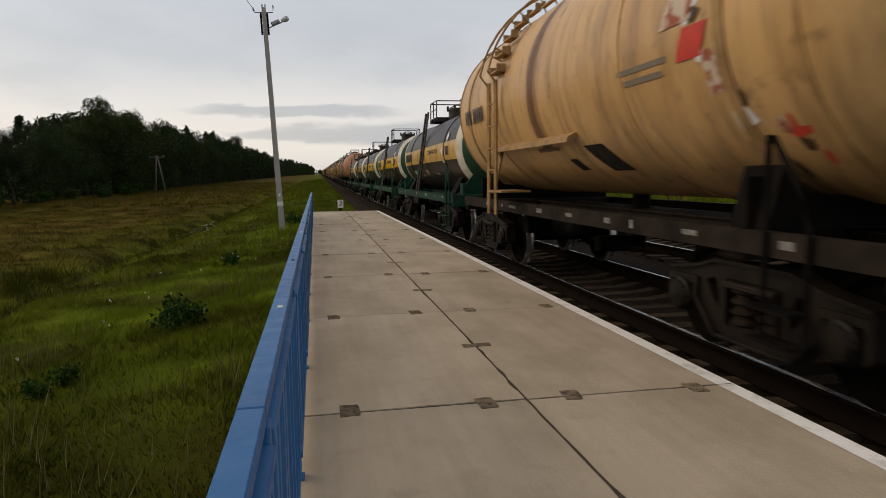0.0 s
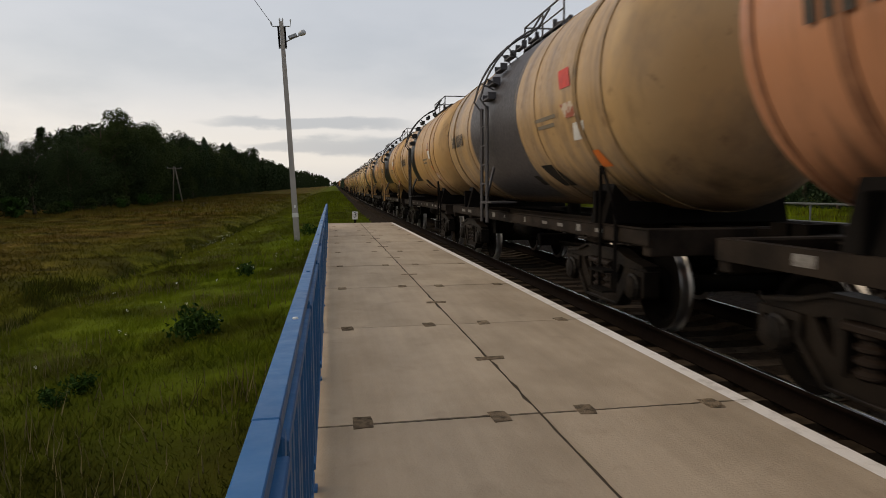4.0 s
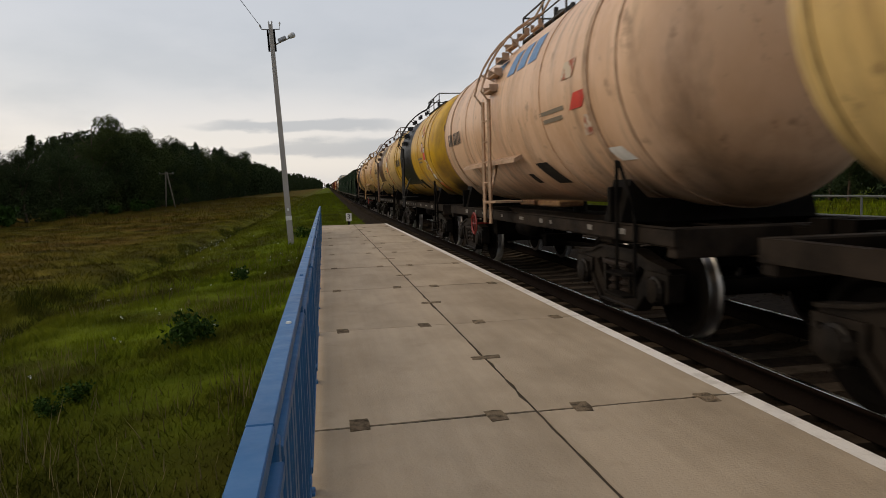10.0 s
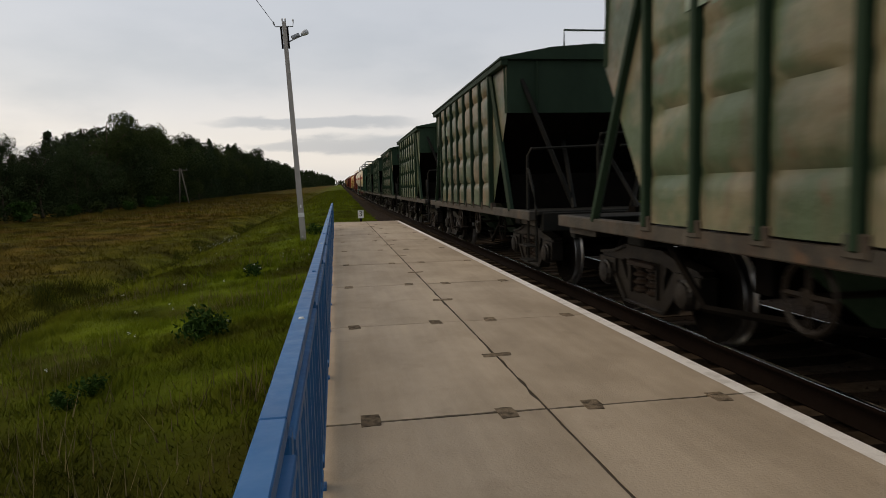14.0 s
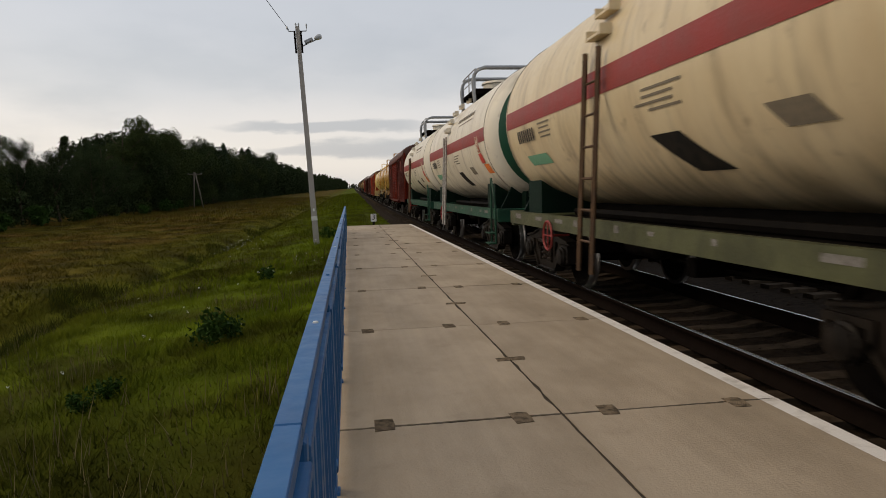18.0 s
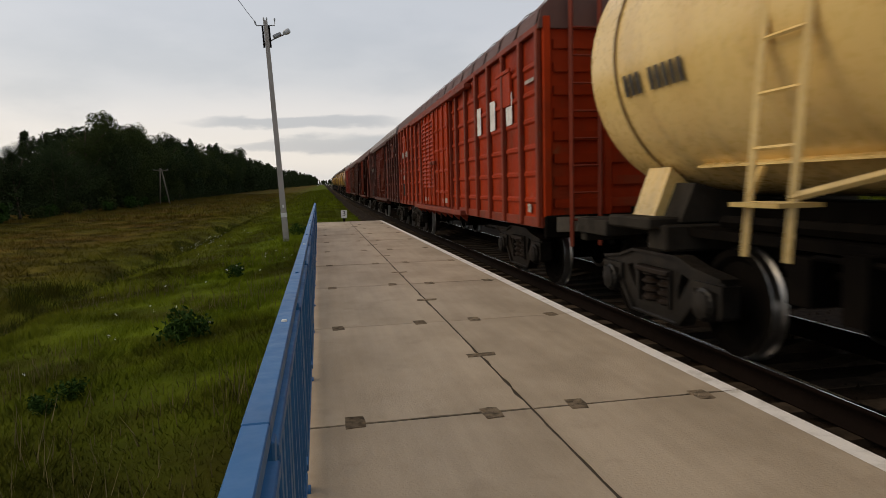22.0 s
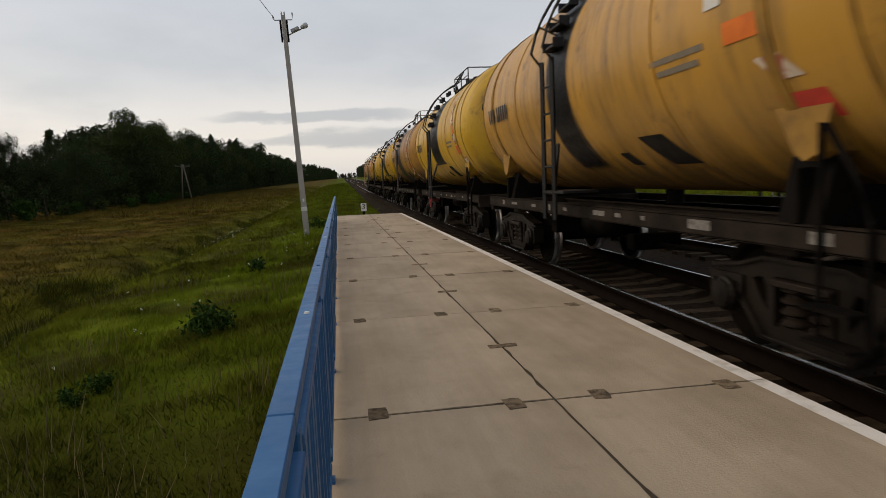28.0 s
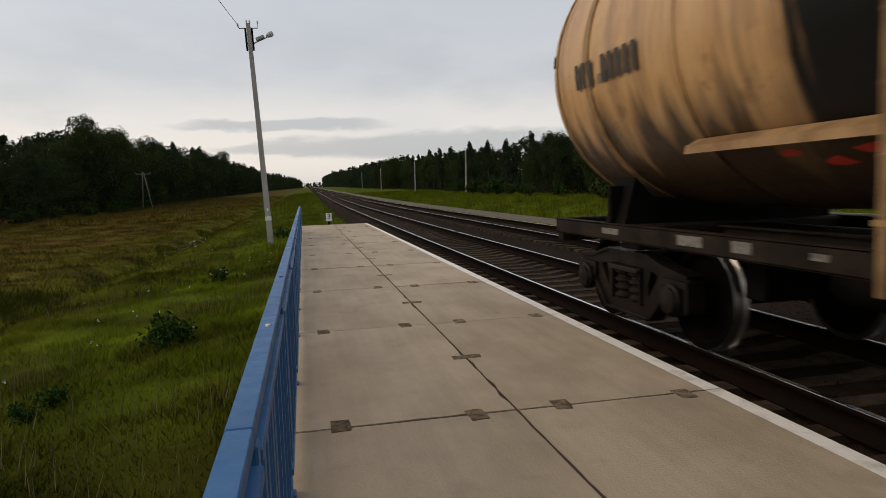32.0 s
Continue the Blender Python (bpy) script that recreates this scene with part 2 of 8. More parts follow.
        L(nn.outputs[0], bsdf.inputs["Normal"])
    return m


CONCRETE = paint("slab_concrete", (0.415, 0.330, 0.238), (0.29, 0.226, 0.156), 1.3, (1, 0.6, 1), 0.75, 0.85, bump=0.25, grain=60, rand=0.07, brush=0.05)
POLE_CONCRETE = paint("pole_concrete", (0.36, 0.33, 0.30), (0.22, 0.20, 0.18), 2.0, (1, 1, 0.3), 0.6, 0.85)
GRIT = paint("joint_grit", (0.27, 0.205, 0.14), (0.085, 0.068, 0.05), 18.0, amount=0.9, rough=0.95, bump=0.9, grain=120, rand=0.25, spec=0.02)
JOINT = paint("dark_joint_filler", (0.075, 0.06, 0.045), (0.03, 0.026, 0.02), 9.0, rough=0.95, spec=0.02)
EDGE_WHITE = paint("worn_white_paint", (0.74, 0.70, 0.65), (0.42, 0.38, 0.33), 6.0, amount=0.7, rough=0.7, lo=0.5, hi=0.7)
BLUE = paint("blue_railing_paint", (0.013, 0.118, 0.300), (0.007, 0.072, 0.20), 2.0, amount=0.7, rough=0.46, bump=0.06, grain=14, spec=0.32)
# ballast, sleepers and rails kept dark in colour, carrying shade under the train
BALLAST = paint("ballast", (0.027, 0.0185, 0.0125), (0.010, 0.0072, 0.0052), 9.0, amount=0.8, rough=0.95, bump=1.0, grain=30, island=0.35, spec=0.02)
GRAVEL = paint("pale_gravel", (0.125, 0.098, 0.068), (0.065, 0.058, 0.034), 1.5, amount=0.8, rough=0.95, bump=0.8, grain=30)
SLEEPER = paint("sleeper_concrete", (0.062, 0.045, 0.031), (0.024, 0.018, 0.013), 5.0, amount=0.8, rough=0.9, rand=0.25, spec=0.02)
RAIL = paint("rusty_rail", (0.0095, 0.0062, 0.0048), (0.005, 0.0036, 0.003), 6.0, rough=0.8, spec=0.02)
RAIL_TOP = paint("polished_rail_head", (0.85, 0.85, 0.86), (0.7, 0.7, 0.7), 8.0, amount=0.3, rough=0.14, metal=1.0, bump=0.0)
# under-wagon blacks set below true grime, so the colour also carries shade
BLACK = paint("grimy_shaded_black", (0.006, 0.0053, 0.005), (0.012, 0.010, 0.0082), 3.0, amount=0.7, rough=0.62, grain=30, spec=0.02)
DARKSTEEL = paint("grimy_shaded_steel", (0.0042, 0.0035, 0.003), (0.0085, 0.0066, 0.005), 4.0, amount=0.7, rough=0.75, grain=30, spec=0.02)
RUST = paint("shaded_rust_brown", (0.020, 0.013, 0.009), (0.007, 0.005, 0.004), 4.0, rough=0.5, spec=0.14)
TREAD = paint("bright_wheel_tread", (0.34, 0.33, 0.32), (0.12, 0.11, 0.10), 5.0, rough=0.36, metal=1.0, bump=0.03)
WHITE = paint("white_paint", (0.72, 0.72, 0.70), (0.5, 0.48, 0.44), 5.0, amount=0.6, rough=0.6)
OFFWHITE = paint("faded_white_lettering", (0.42, 0.40, 0.37), (0.2, 0.18, 0.16), 20.0, amount=0.9, rough=0.7)
INK = paint("black_lettering", (0.035, 0.032, 0.03), (0.10, 0.08, 0.055), 20.0, amount=0.6, rough=0.7)
GREYINK = paint("grey_small_print", (0.17, 0.145, 0.11), (0.25, 0.2, 0.14), 20.0, amount=0.6, rough=0.7)
SIGNRED = paint("red_placard", (0.62, 0.055, 0.035), (0.35, 0.04, 0.03), 6.0, amount=0.6, rough=0.55)
SIGNORANGE = paint("orange_placard", (0.78, 0.19, 0.025), (0.5, 0.11, 0.02), 6.0, amount=0.5, rough=0.55)
PLATE_BLACK = paint("matt_black_panel", (0.022, 0.021, 0.02), (0.05, 0.042, 0.033), 5.0, rough=0.75, spec=0.02)
PEEL = paint("peeled_placard_paper", (0.55, 0.46, 0.36), (0.34, 0.10, 0.06), 7.0, amount=1.0, rough=0.8, lo=0.48, hi=0.56)
REDWHEEL = paint("red_handwheel", (0.26, 0.022, 0.020), (0.10, 0.018, 0.014), 6.0, rough=0.6)
GREENLOGO = paint("pale_green_print", (0.12, 0.34, 0.21), (0.2, 0.4, 0.3), 6.0, rough=0.6)
BLUELOGO = paint("blue_print", (0.10, 0.22, 0.42), (0.2, 0.3, 0.45), 8.0, rough=0.65)
BARK = paint("bark", (0.085, 0.065, 0.048), (0.035, 0.028, 0.022), 6.0, (1, 1, 0.25), 0.8, 0.95, bump=0.8, spec=0.02)
GLASSY = paint("lamp_glass", (0.45, 0.46, 0.47), (0.35, 0.36, 0.36), 5.0, rough=0.25, spec=0.6)
GALV = paint("galvanised_steel", (0.30, 0.31, 0.32), (0.2, 0.2, 0.2), 8.0, rough=0.5, metal=0.6)
WOODPOLE = paint("grey_wood_pole", (0.20, 0.165, 0.13), (0.1, 0.085, 0.07), 4.0, (1, 1, 0.2), 0.7, 0.9)


def leaf_material(name, c1, c2, island=0.5):
    m = paint(name, c1, c2, 0.35, amount=0.9, rough=0.75, bump=0.0, grain=9.0, island=island, spec=0.05, rand=0.12)
    return m


LEAF_DARK = leaf_material("dark_leaves", (0.026, 0.039, 0.0125), (0.015, 0.024, 0.009))
LEAF_MID = leaf_material("mid_leaves", (0.042, 0.057, 0.015), (0.023, 0.034, 0.010))
NEEDLES = leaf_material("needles", (0.030, 0.047, 0.022), (0.018, 0.030, 0.015))
SHRUB = leaf_material("shrub_leaves", (0.030, 0.064, 0.010), (0.018, 0.040, 0.008))
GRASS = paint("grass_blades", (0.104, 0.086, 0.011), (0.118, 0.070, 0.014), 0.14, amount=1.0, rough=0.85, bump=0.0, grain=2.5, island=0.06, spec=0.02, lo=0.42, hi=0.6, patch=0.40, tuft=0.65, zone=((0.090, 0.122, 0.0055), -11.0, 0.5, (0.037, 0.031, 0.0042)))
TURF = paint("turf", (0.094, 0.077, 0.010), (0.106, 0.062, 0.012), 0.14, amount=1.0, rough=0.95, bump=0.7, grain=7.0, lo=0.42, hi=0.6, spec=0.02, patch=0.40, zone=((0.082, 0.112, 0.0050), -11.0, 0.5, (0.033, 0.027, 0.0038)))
SEDGE = paint("sedge_blades", (0.026, 0.038, 0.004), (0.040, 0.036, 0.006), 0.6, amount=0.9, rough=0.85, bump=0.0, grain=3.0, island=0.15, spec=0.02, tuft=0.5)
STRAW = paint("seed_heads", (0.15, 0.12, 0.045), (0.08, 0.065, 0.025), 0.5, amount=0.8, rough=0.9, bump=0.0, island=0.3)
PETAL = paint("white_petals", (0.7, 0.7, 0.62), (0.55, 0.55, 0.45), 3.0, rough=0.8, bump=0.0)


# ------------------------------------------------------------------ mesh tools
class Shape:
    """Collects boxes, bars, lathes and tubes into one mesh."""

    def __init__(self):
        self.v, self.f, self.weld = [], [], False

    def add(self, verts, faces):
        o = len(self.v)
        self.v += [tuple(p) for p in verts]
        self.f += [tuple(i + o for i in q) for q in faces]
        return self

    def box(self, x0, x1, y0, y1, z0, z1, c=0.0):
        """A block, its twelve edges cut by c."""
        if c <= 0:
            v = [(x, y, z) for x in (x0, x1) for y in (y0, y1) for z in (z0, z1)]
            return self.add(v, [(0, 1, 3, 2), (4, 6, 7, 5), (0, 4, 5, 1), (2, 3, 7, 6), (0, 2, 6, 4), (1, 5, 7, 3)])
        v, ids = [], {}
        for ix, x in enumerate((x0, x1)):
            for iy, y in enumerate((y0, y1)):
                for iz, z in enumerate((z0, z1)):
                    sx, sy, sz = (c if ix == 0 else -c), (c if iy == 0 else -c), (c if iz == 0 else -c)
                    for k, p in enumerate(((x, y + sy, z + sz), (x + sx, y, z + sz), (x + sx, y + sy, z))):
                        ids[ix, iy, iz, k] = len(v)
                        v.append(p)
        f = []
        for a in (0, 1):
            f.append([ids[a, p, q, 0] for p, q in ((0, 0), (0, 1), (1, 1), (1, 0))][:: 1 if a == 0 else -1])
            f.append([ids[p, a, q, 1] for p, q in ((0, 0), (1, 0), (1, 1), (0, 1))][:: 1 if a == 0 else -1])
            f.append([ids[p, q, a, 2] for p, q in ((0, 0), (0, 1), (1, 1), (1, 0))][:: 1 if a == 0 else -1])
        for a in (0, 1):
            for b in (0, 1):
                f.append([ids[a, b, 0, 0], ids[a, b, 1, 0], ids[a, b, 1, 1], ids[a, b, 0, 1]])
                f.append([ids[a, 0, b, 0], ids[a, 1, b, 0], ids[a, 1, b, 2], ids[a, 0, b, 2]])
                f.append([ids[0, a, b, 1], ids[1, a, b, 1], ids[1, a, b, 2], ids[0, a, b, 2]])
                for d in (0, 1):
                    f.append([ids[a, b, d, k] for k in (0, 1, 2)])
        return self.add(v, f)

    def prism(self, pts, axis, a, b):
        """A flat outline pushed along an axis from a to b. Outline pairs are the two other axes, in order."""
        n = len(pts)

        def at(p, h):
            return (h, p[0], p[1]) if axis == 0 else (p[0], h, p[1]) if axis == 1 else (p[0], p[1], h)
        v = [at(p, a) for p in pts] + [at(p, b) for p in pts]
        f = [tuple(range(n)), tuple(range(2 * n - 1, n - 1, -1))] + [(i, i + n, (i + 1) % n + n, (i + 1) % n) for i in range(n)]
        return self.add(v, f)

    def lathe(self, prof, axis=1, n=32, centre=(0, 0, 0), a0=0.0, a1=360.0, closed=False):
        """Profile pairs (along, radius) turned about an axis."""
        whole = abs(a1 - a0) >= 360
        m = n if whole else n + 1
        v, f = [], []
        for h, r in prof:
            for i in range(m):
                t = radians(a0 + (a1 - a0) * i / n)
                p, q = r * math.cos(t), r * math.sin(t)
                w = (h, p, q) if axis == 0 else (p, h, q) if axis == 1 else (p, q, h)
                v.append((w[0] + centre[0], w[1] + centre[1], w[2] + centre[2]))
        rows = len(prof)
        for j in range(rows if closed else rows - 1):
            k = (j + 1) % rows
            for i in range(n if whole else n):
                i2 = (i + 1) % m
                f.append((j * m + i, k * m + i, k * m + i2, j * m + i2))
        return self.add(v, f)

    def tube(self, path, r, n=6):
        """A round bar along a path of points."""
        pts = [Vector(p) for p in path]
        v, f = [], []
        for i, p in enumerate(pts):
            d = (pts[min(i + 1, len(pts) - 1)] - pts[max(i - 1, 0)]).normalized()
            up = Vector((0, 0, 1)) if abs(d.z) < 0.9 else Vector((0, 1, 0))
            s = d.cross(up).normalized()
            u = s.cross(d)
            for k in range(n):
                t = 2 * math.pi * k / n
                v.append(p + (s * math.cos(t) + u * math.sin(t)) * r)
        for i in range(len(pts) - 1):
            for k in range(n):
                f.append((i * n + k, i * n + (k + 1) % n, (i + 1) * n + (k + 1) % n, (i + 1) * n + k))
        f.append(tuple(range(n)))
        f.append(tuple(range(len(v) - 1, len(v) - n - 1, -1)))
        return self.add(v, f)

    def mesh(self, name, smooth=False, angle=0.0):
        me = bpy.data.meshes.new(name)
        me.from_pydata(self.v, [], self.f)
        bm = bmesh.new()
        bm.from_mesh(me)
        if self.weld:
            bmesh.ops.remove_doubles(bm, verts=bm.verts, dist=1e-4)
        bmesh.ops.recalc_face_normals(bm, faces=bm.faces)
        bm.to_mesh(me)
        bm.free()
        if smooth:
            me.shade_smooth()
            if angle:
                me.set_sharp_from_angle(angle=radians(angle))
        me.materials.append(None)
        return me


CACHE = {}


def cached(key, make, smooth=False, angle=40.0):
    if key not in CACHE:
        CACHE[key] = make().mesh(key, smooth, angle)
    return CACHE[key]


def part(name, me, material, parent=None, label="", at=None, **tags):
    """Links a mesh as one object, under a thing or a part, with its own material."""
    if isinstance(me, Shape):
        me = me.mesh(name)
    ob = new(name, me)
    ob.material_slots[0].link = "OBJECT"
    ob.material_slots[0].material = material
    if parent is not None:
        ob.parent = parent
    if at is not None:
        ob.matrix_basis = at
    return tagged(ob, label, **tags)


def thing(name, at, label, category, group="", kind=""):
    ob = new(name)
    ob.empty_display_size = 0.2
    ob.matrix_basis = at
    return tagged(ob, label, category, group, kind)


def joined(name, verts, faces, material, kind="stuff", label="", category="", at=None, smooth=False):
    """Many small pieces as one object, from arrays."""
    me = bpy.data.meshes.new(name)
    verts = np.asarray(verts, dtype=np.float32)
    faces = np.asarray(faces, dtype=np.int32)
    me.vertices.add(len(verts))
    me.vertices.foreach_set("co", verts.ravel())
    k = faces.shape[1]
    me.loops.add(faces.size)
    me.loops.foreach_set("vertex_index", faces.ravel())
    me.polygons.add(len(faces))
    me.polygons.foreach_set("loop_start", np.arange(0, faces.size, k, dtype=np.int32))
    me.polygons.foreach_set("loop_total", np.full(len(faces), k, dtype=np.int32))
    me.update(calc_edges=True)
    me.validate()
    if smooth:
        me.shade_smooth()
    me.materials.append(material)
    ob = new(name, me)
    if at is not None:
        ob.matrix_basis = at
    return tagged(ob, label, category, "", kind)

# ------------------------------------------------------------------ the lie of the land
RAIL_Z = -0.19          # top of the rails; the platform's top is 0
AXIS, AXIS_2 = 4.31, 8.25
GAUGE = 1.52
PLAT_L, PLAT_R, PLAT_END = -0.17, 2.62, 28.4
JOINT_0, SLAB = 3.80, 2.76


def rise(y):
    """The line climbs gently beyond the platform."""
    return 0.0105 * 22.0 * np.log1p(np.exp(np.clip((np.asarray(y, float) - 62.0) / 22.0, -30, 60)))


def drift(y):
    """The platform's line bears a little to the left of the track."""
    return -0.0062 * (y - 4.0)


def ground_z(x, y):
    x, y = np.asarray(x, float), np.asarray(y, float)
    s = -x
    left = np.interp(s, [-3, 0.0, 0.5, 2, 5.5, 6.7, 7.5, 8.2, 8.9, 10, 16, 37, 60, 400], [-0.75, -0.62, -0.66, -0.86, -1.28, -1.58, -2.00, -2.05, -1.66, -1.55, -1.60, -1.62, -1.5, -0.5])
    right = np.interp(x, [2, 3, 9.5, 10.4, 12.6, 14.5, 20, 36, 60, 400], [-0.75, -0.75, -0.75, -0.42, -0.46, -0.95, -0.8, -0.5, -0.3, 1.0])
    z = np.where(x < 1.0, left, right) + rise(y)
    bumps = 0.06 * np.sin(x * 0.9 + 1.3 * np.sin(y * 0.31)) * np.sin(y * 0.55 + np.sin(x * 0.7)) + 0.10 * np.sin(x * 0.21 + 0.7) * np.sin(y * 0.13 + 2.0)
    wide = np.clip((np.abs(x - 5.5) - 6.0) / 6.0, 0.12, 1.0)
    return z + bumps * wide


def grid_ground():
    xs = np.concatenate([[-2200, -1200, -700, -400, -250, -160, -110, -80], np.arange(-62, -16, 2.0), np.arange(-16, 0, 0.5), np.arange(0, 16, 0.8), np.arange(16, 62, 2.5), [80, 110, 160, 250, 400, 700, 1200, 2200]])
    ys = np.concatenate([[-2200, -1300, -700, -350, -180, -90, -50, -30], np.arange(-20, 60, 0.8), np.arange(60, 160, 4.0), np.arange(160, 420, 15.0), [450, 520, 620, 760, 950, 1200, 1600, 2200, 3200]])
    gx, gy = np.meshgrid(xs, ys)
    v = np.stack([gx, gy, ground_z(gx, gy)], -1).reshape(-1, 3)
    n, m = len(xs), len(ys)
    i = (np.arange(m - 1)[:, None] * n + np.arange(n - 1)[None]).ravel()
    f = np.stack([i, i + 1, i + n + 1, i + n], 1)
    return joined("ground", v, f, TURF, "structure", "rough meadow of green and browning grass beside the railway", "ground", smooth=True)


grid_ground()
STATIONS = list(np.concatenate([[-700, -400, -200, -100, -50], np.arange(-30, 60, 10.0), np.arange(60, 220, 8.0), np.arange(220, 700, 25.0), [800, 1000, 1300, 1700, 2200]]))


def sweep(name, prof, xc, z0, material, parent=None, label="", category="", kind="structure", closed=True):
    """A cross-section carried along the railway line."""
    n = len(prof)
    v, f = [], []
    for y in STATIONS:
        for px, pz in prof:
            v.append((xc + px, y, z0 + pz + float(rise(y))))
    for j in range(len(STATIONS) - 1):
        for i in range(n if closed else n - 1):
            k = (i + 1) % n
            f.append((j * n + i, j * n + k, (j + 1) * n + k, (j + 1) * n + i))
    ob = joined(name, v, f, material, kind, label, category)
    if parent is not None:
        ob.parent = parent
    return ob


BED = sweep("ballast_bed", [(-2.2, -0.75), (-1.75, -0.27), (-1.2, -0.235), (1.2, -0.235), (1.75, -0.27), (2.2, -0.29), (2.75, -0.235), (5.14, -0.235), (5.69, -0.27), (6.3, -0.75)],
            AXIS, RAIL_Z, BALLAST, None, "crushed-stone ballast under two tracks, darkened for shade below the train", "ballast", closed=False)
sweep("gravel_path", [(-1.1, -0.12), (-0.75, 0.02), (0.6, 0.0), (1.2, -0.25)], 11.6, -0.37, GRAVEL, None, "pale sandy gravel shoulder beyond the second track", "path", closed=False)
RAIL_PROF = [(-0.075, -0.18), (0.075, -0.18), (0.075, -0.168), (0.012, -0.145), (0.010, -0.05), (0.036, -0.035), (0.036, -0.004), (0.03, 0.0), (-0.03, 0.0), (-0.036, -0.004), (-0.036, -0.035), (-0.010, -0.05), (-0.012, -0.145), (-0.075, -0.168)]
for xc in (AXIS, AXIS_2):
    for side in (-1, 1):
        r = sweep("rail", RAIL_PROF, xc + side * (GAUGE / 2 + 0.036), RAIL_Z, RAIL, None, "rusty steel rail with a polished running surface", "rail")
        sweep("rail_head", [(-0.027, 0.0), (0.027, 0.0), (0.027, 0.004), (-0.027, 0.004)], xc + side * (GAUGE / 2 + 0.036), RAIL_Z, RAIL_TOP, r)


def sleeper_mesh():
    s = Shape()
    w0, w1 = 0.145, 0.11
    st = [(-1.35, -0.18), (-0.95, -0.18), (-0.60, -0.182), (-0.35, -0.225), (0.35, -0.225), (0.60, -0.182), (0.95, -0.18), (1.35, -0.18)]
    v = []
    for x, z in st:
        v += [(x, -w0, -0.36), (x, -w1, z), (x, w1, z), (x, w0, -0.36)]
    f = [(0, 1, 2, 3), (31, 30, 29, 28)]
    for i in range(7):
        for k in range(4):
            f.append((4 * i + k, 4 * i + (k + 1) % 4, 4 * i + 4 + (k + 1) % 4, 4 * i + 4 + k))
    return s.add(v, f)


# ------------------------------------------------------------------ platform
def platform():
    body = Shape()
    ys = [-24.0, 4.0, PLAT_END - 0.05]
    for y0, y1 in zip(ys, ys[1:]):
        body.add([(PLAT_L + 0.1 + drift(y0), y0, -0.9), (PLAT_R - 0.25 + drift(y0), y0, -0.9), (PLAT_R - 0.25 + drift(y0), y0, -0.16), (PLAT_L + 0.1 + drift(y0), y0, -0.16),
                  (PLAT_L + 0.1 + drift(y1), y1, -0.9), (PLAT_R - 0.25 + drift(y1), y1, -0.9), (PLAT_R - 0.25 + drift(y1), y1, -0.16), (PLAT_L + 0.1 + drift(y1), y1, -0.16)],
                 [(0, 1, 2, 3), (4, 5, 6, 7), (0, 1, 5, 4), (1, 2, 6, 5), (2, 3, 7, 6), (3, 0, 4, 7)])
    plat = part("platform", body, CONCRETE, None, "low station platform of worn concrete slabs with a white edge", category="platform", kind="structure")
    fill = Shape()
    for y0, y1 in zip(ys, ys[1:]):
        fill.add([(PLAT_L + 0.02 + drift(y0), y0, -0.005), (PLAT_R - 0.02 + drift(y0), y0, -0.005), (PLAT_R - 0.02 + drift(y1), y1, -0.005), (PLAT_L + 0.02 + drift(y1), y1, -0.005)], [(0, 1, 2, 3)])
    part("joint_filler", fill, JOINT, plat, "dark earth in the joints between slabs")
    mid = 1.205
    turn = math.degrees(math.atan(0.0062))
    widths = ((PLAT_L, mid), (mid, PLAT_R))

    def slab_mesh(w, l, seed):
        """A slab whose arrises are slightly chipped and uneven."""
        q = random.Random(seed)

        def inset():
            return 0.0075 + q.uniform(0, 0.006) + (0.012 if q.random() < 0.07 else 0.0)
        across, along = int(w / 0.14), int(l / 0.14)
        c = 0.010
        pts = [(-w / 2 + c, -l / 2 + c)]
        pts += [(-w / 2 + w * i / across, -l / 2 + inset()) for i in range(1, across)]
        pts += [(w / 2 - c, -l / 2 + c)]
        pts += [(w / 2 - inset(), -l / 2 + l * i / along) for i in range(1, along)]
        pts += [(w / 2 - c, l / 2 - c)]
        pts += [(w / 2 - w * i / across, l / 2 - inset()) for i in range(1, across)]
        pts += [(-w / 2 + c, l / 2 - c)]
        pts += [(-w / 2 + inset(), l / 2 - l * i / along) for i in range(1, along)]
        return Shape().prism(pts, 2, -0.16, 0.0).mesh("slab")
    meshes = [[slab_mesh(b - a, SLAB, 31 * i + int(9 * a)) for i in range(4)] for a, b in widths]
    n = 0
    for k in range(-10, 9):
        yc = JOINT_0 + SLAB * (k + 0.5)
        if yc + SLAB / 2 > PLAT_END + 0.3:
            continue
        for (a, b), me in zip(widths, meshes):
            part("slab", me[(3 * n + k) % 4], CONCRETE, plat, at=pose((a + b) / 2 + drift(yc), yc, 0.0015 * math.sin(7.3 * n), 0, 0, turn))
            n += 1
    # broken-out lifting pockets filled with grit, astride the joints
    def pocket(w, l, seed):
        r = random.Random(seed)
        pts = []
        for x, y in ((-w, -l), (0, -l * 1.05), (w, -l), (w * 1.04, 0), (w, l), (0, l), (-w, l), (-w, 0)):
            pts.append((x * (1 + r.uniform(-0.12, 0.12)), y * (1 + r.uniform(-0.12, 0.12))))
        return Shape().prism(pts, 2, -0.01, 0.004).mesh("pocket")
    pockets = [pocket(0.056, 0.092, i) for i in range(5)]
    strips = [pocket(0.125, 0.05, 10 + i) for i in range(3)]
    r = random.Random(3)
    for k in range(-3, 9):
        y = JOINT_0 + SLAB * k
        if y > PLAT_END - 0.4:
            continue
        for x in (0.107, 0.936, 1.493, 2.338):
            part("pocket", pockets[r.randrange(5)], GRIT, plat, at=pose(x + drift(y) + r.uniform(-0.02, 0.02), y + r.uniform(-0.03, 0.03), 0, 0, 0, r.uniform(-6, 6)))
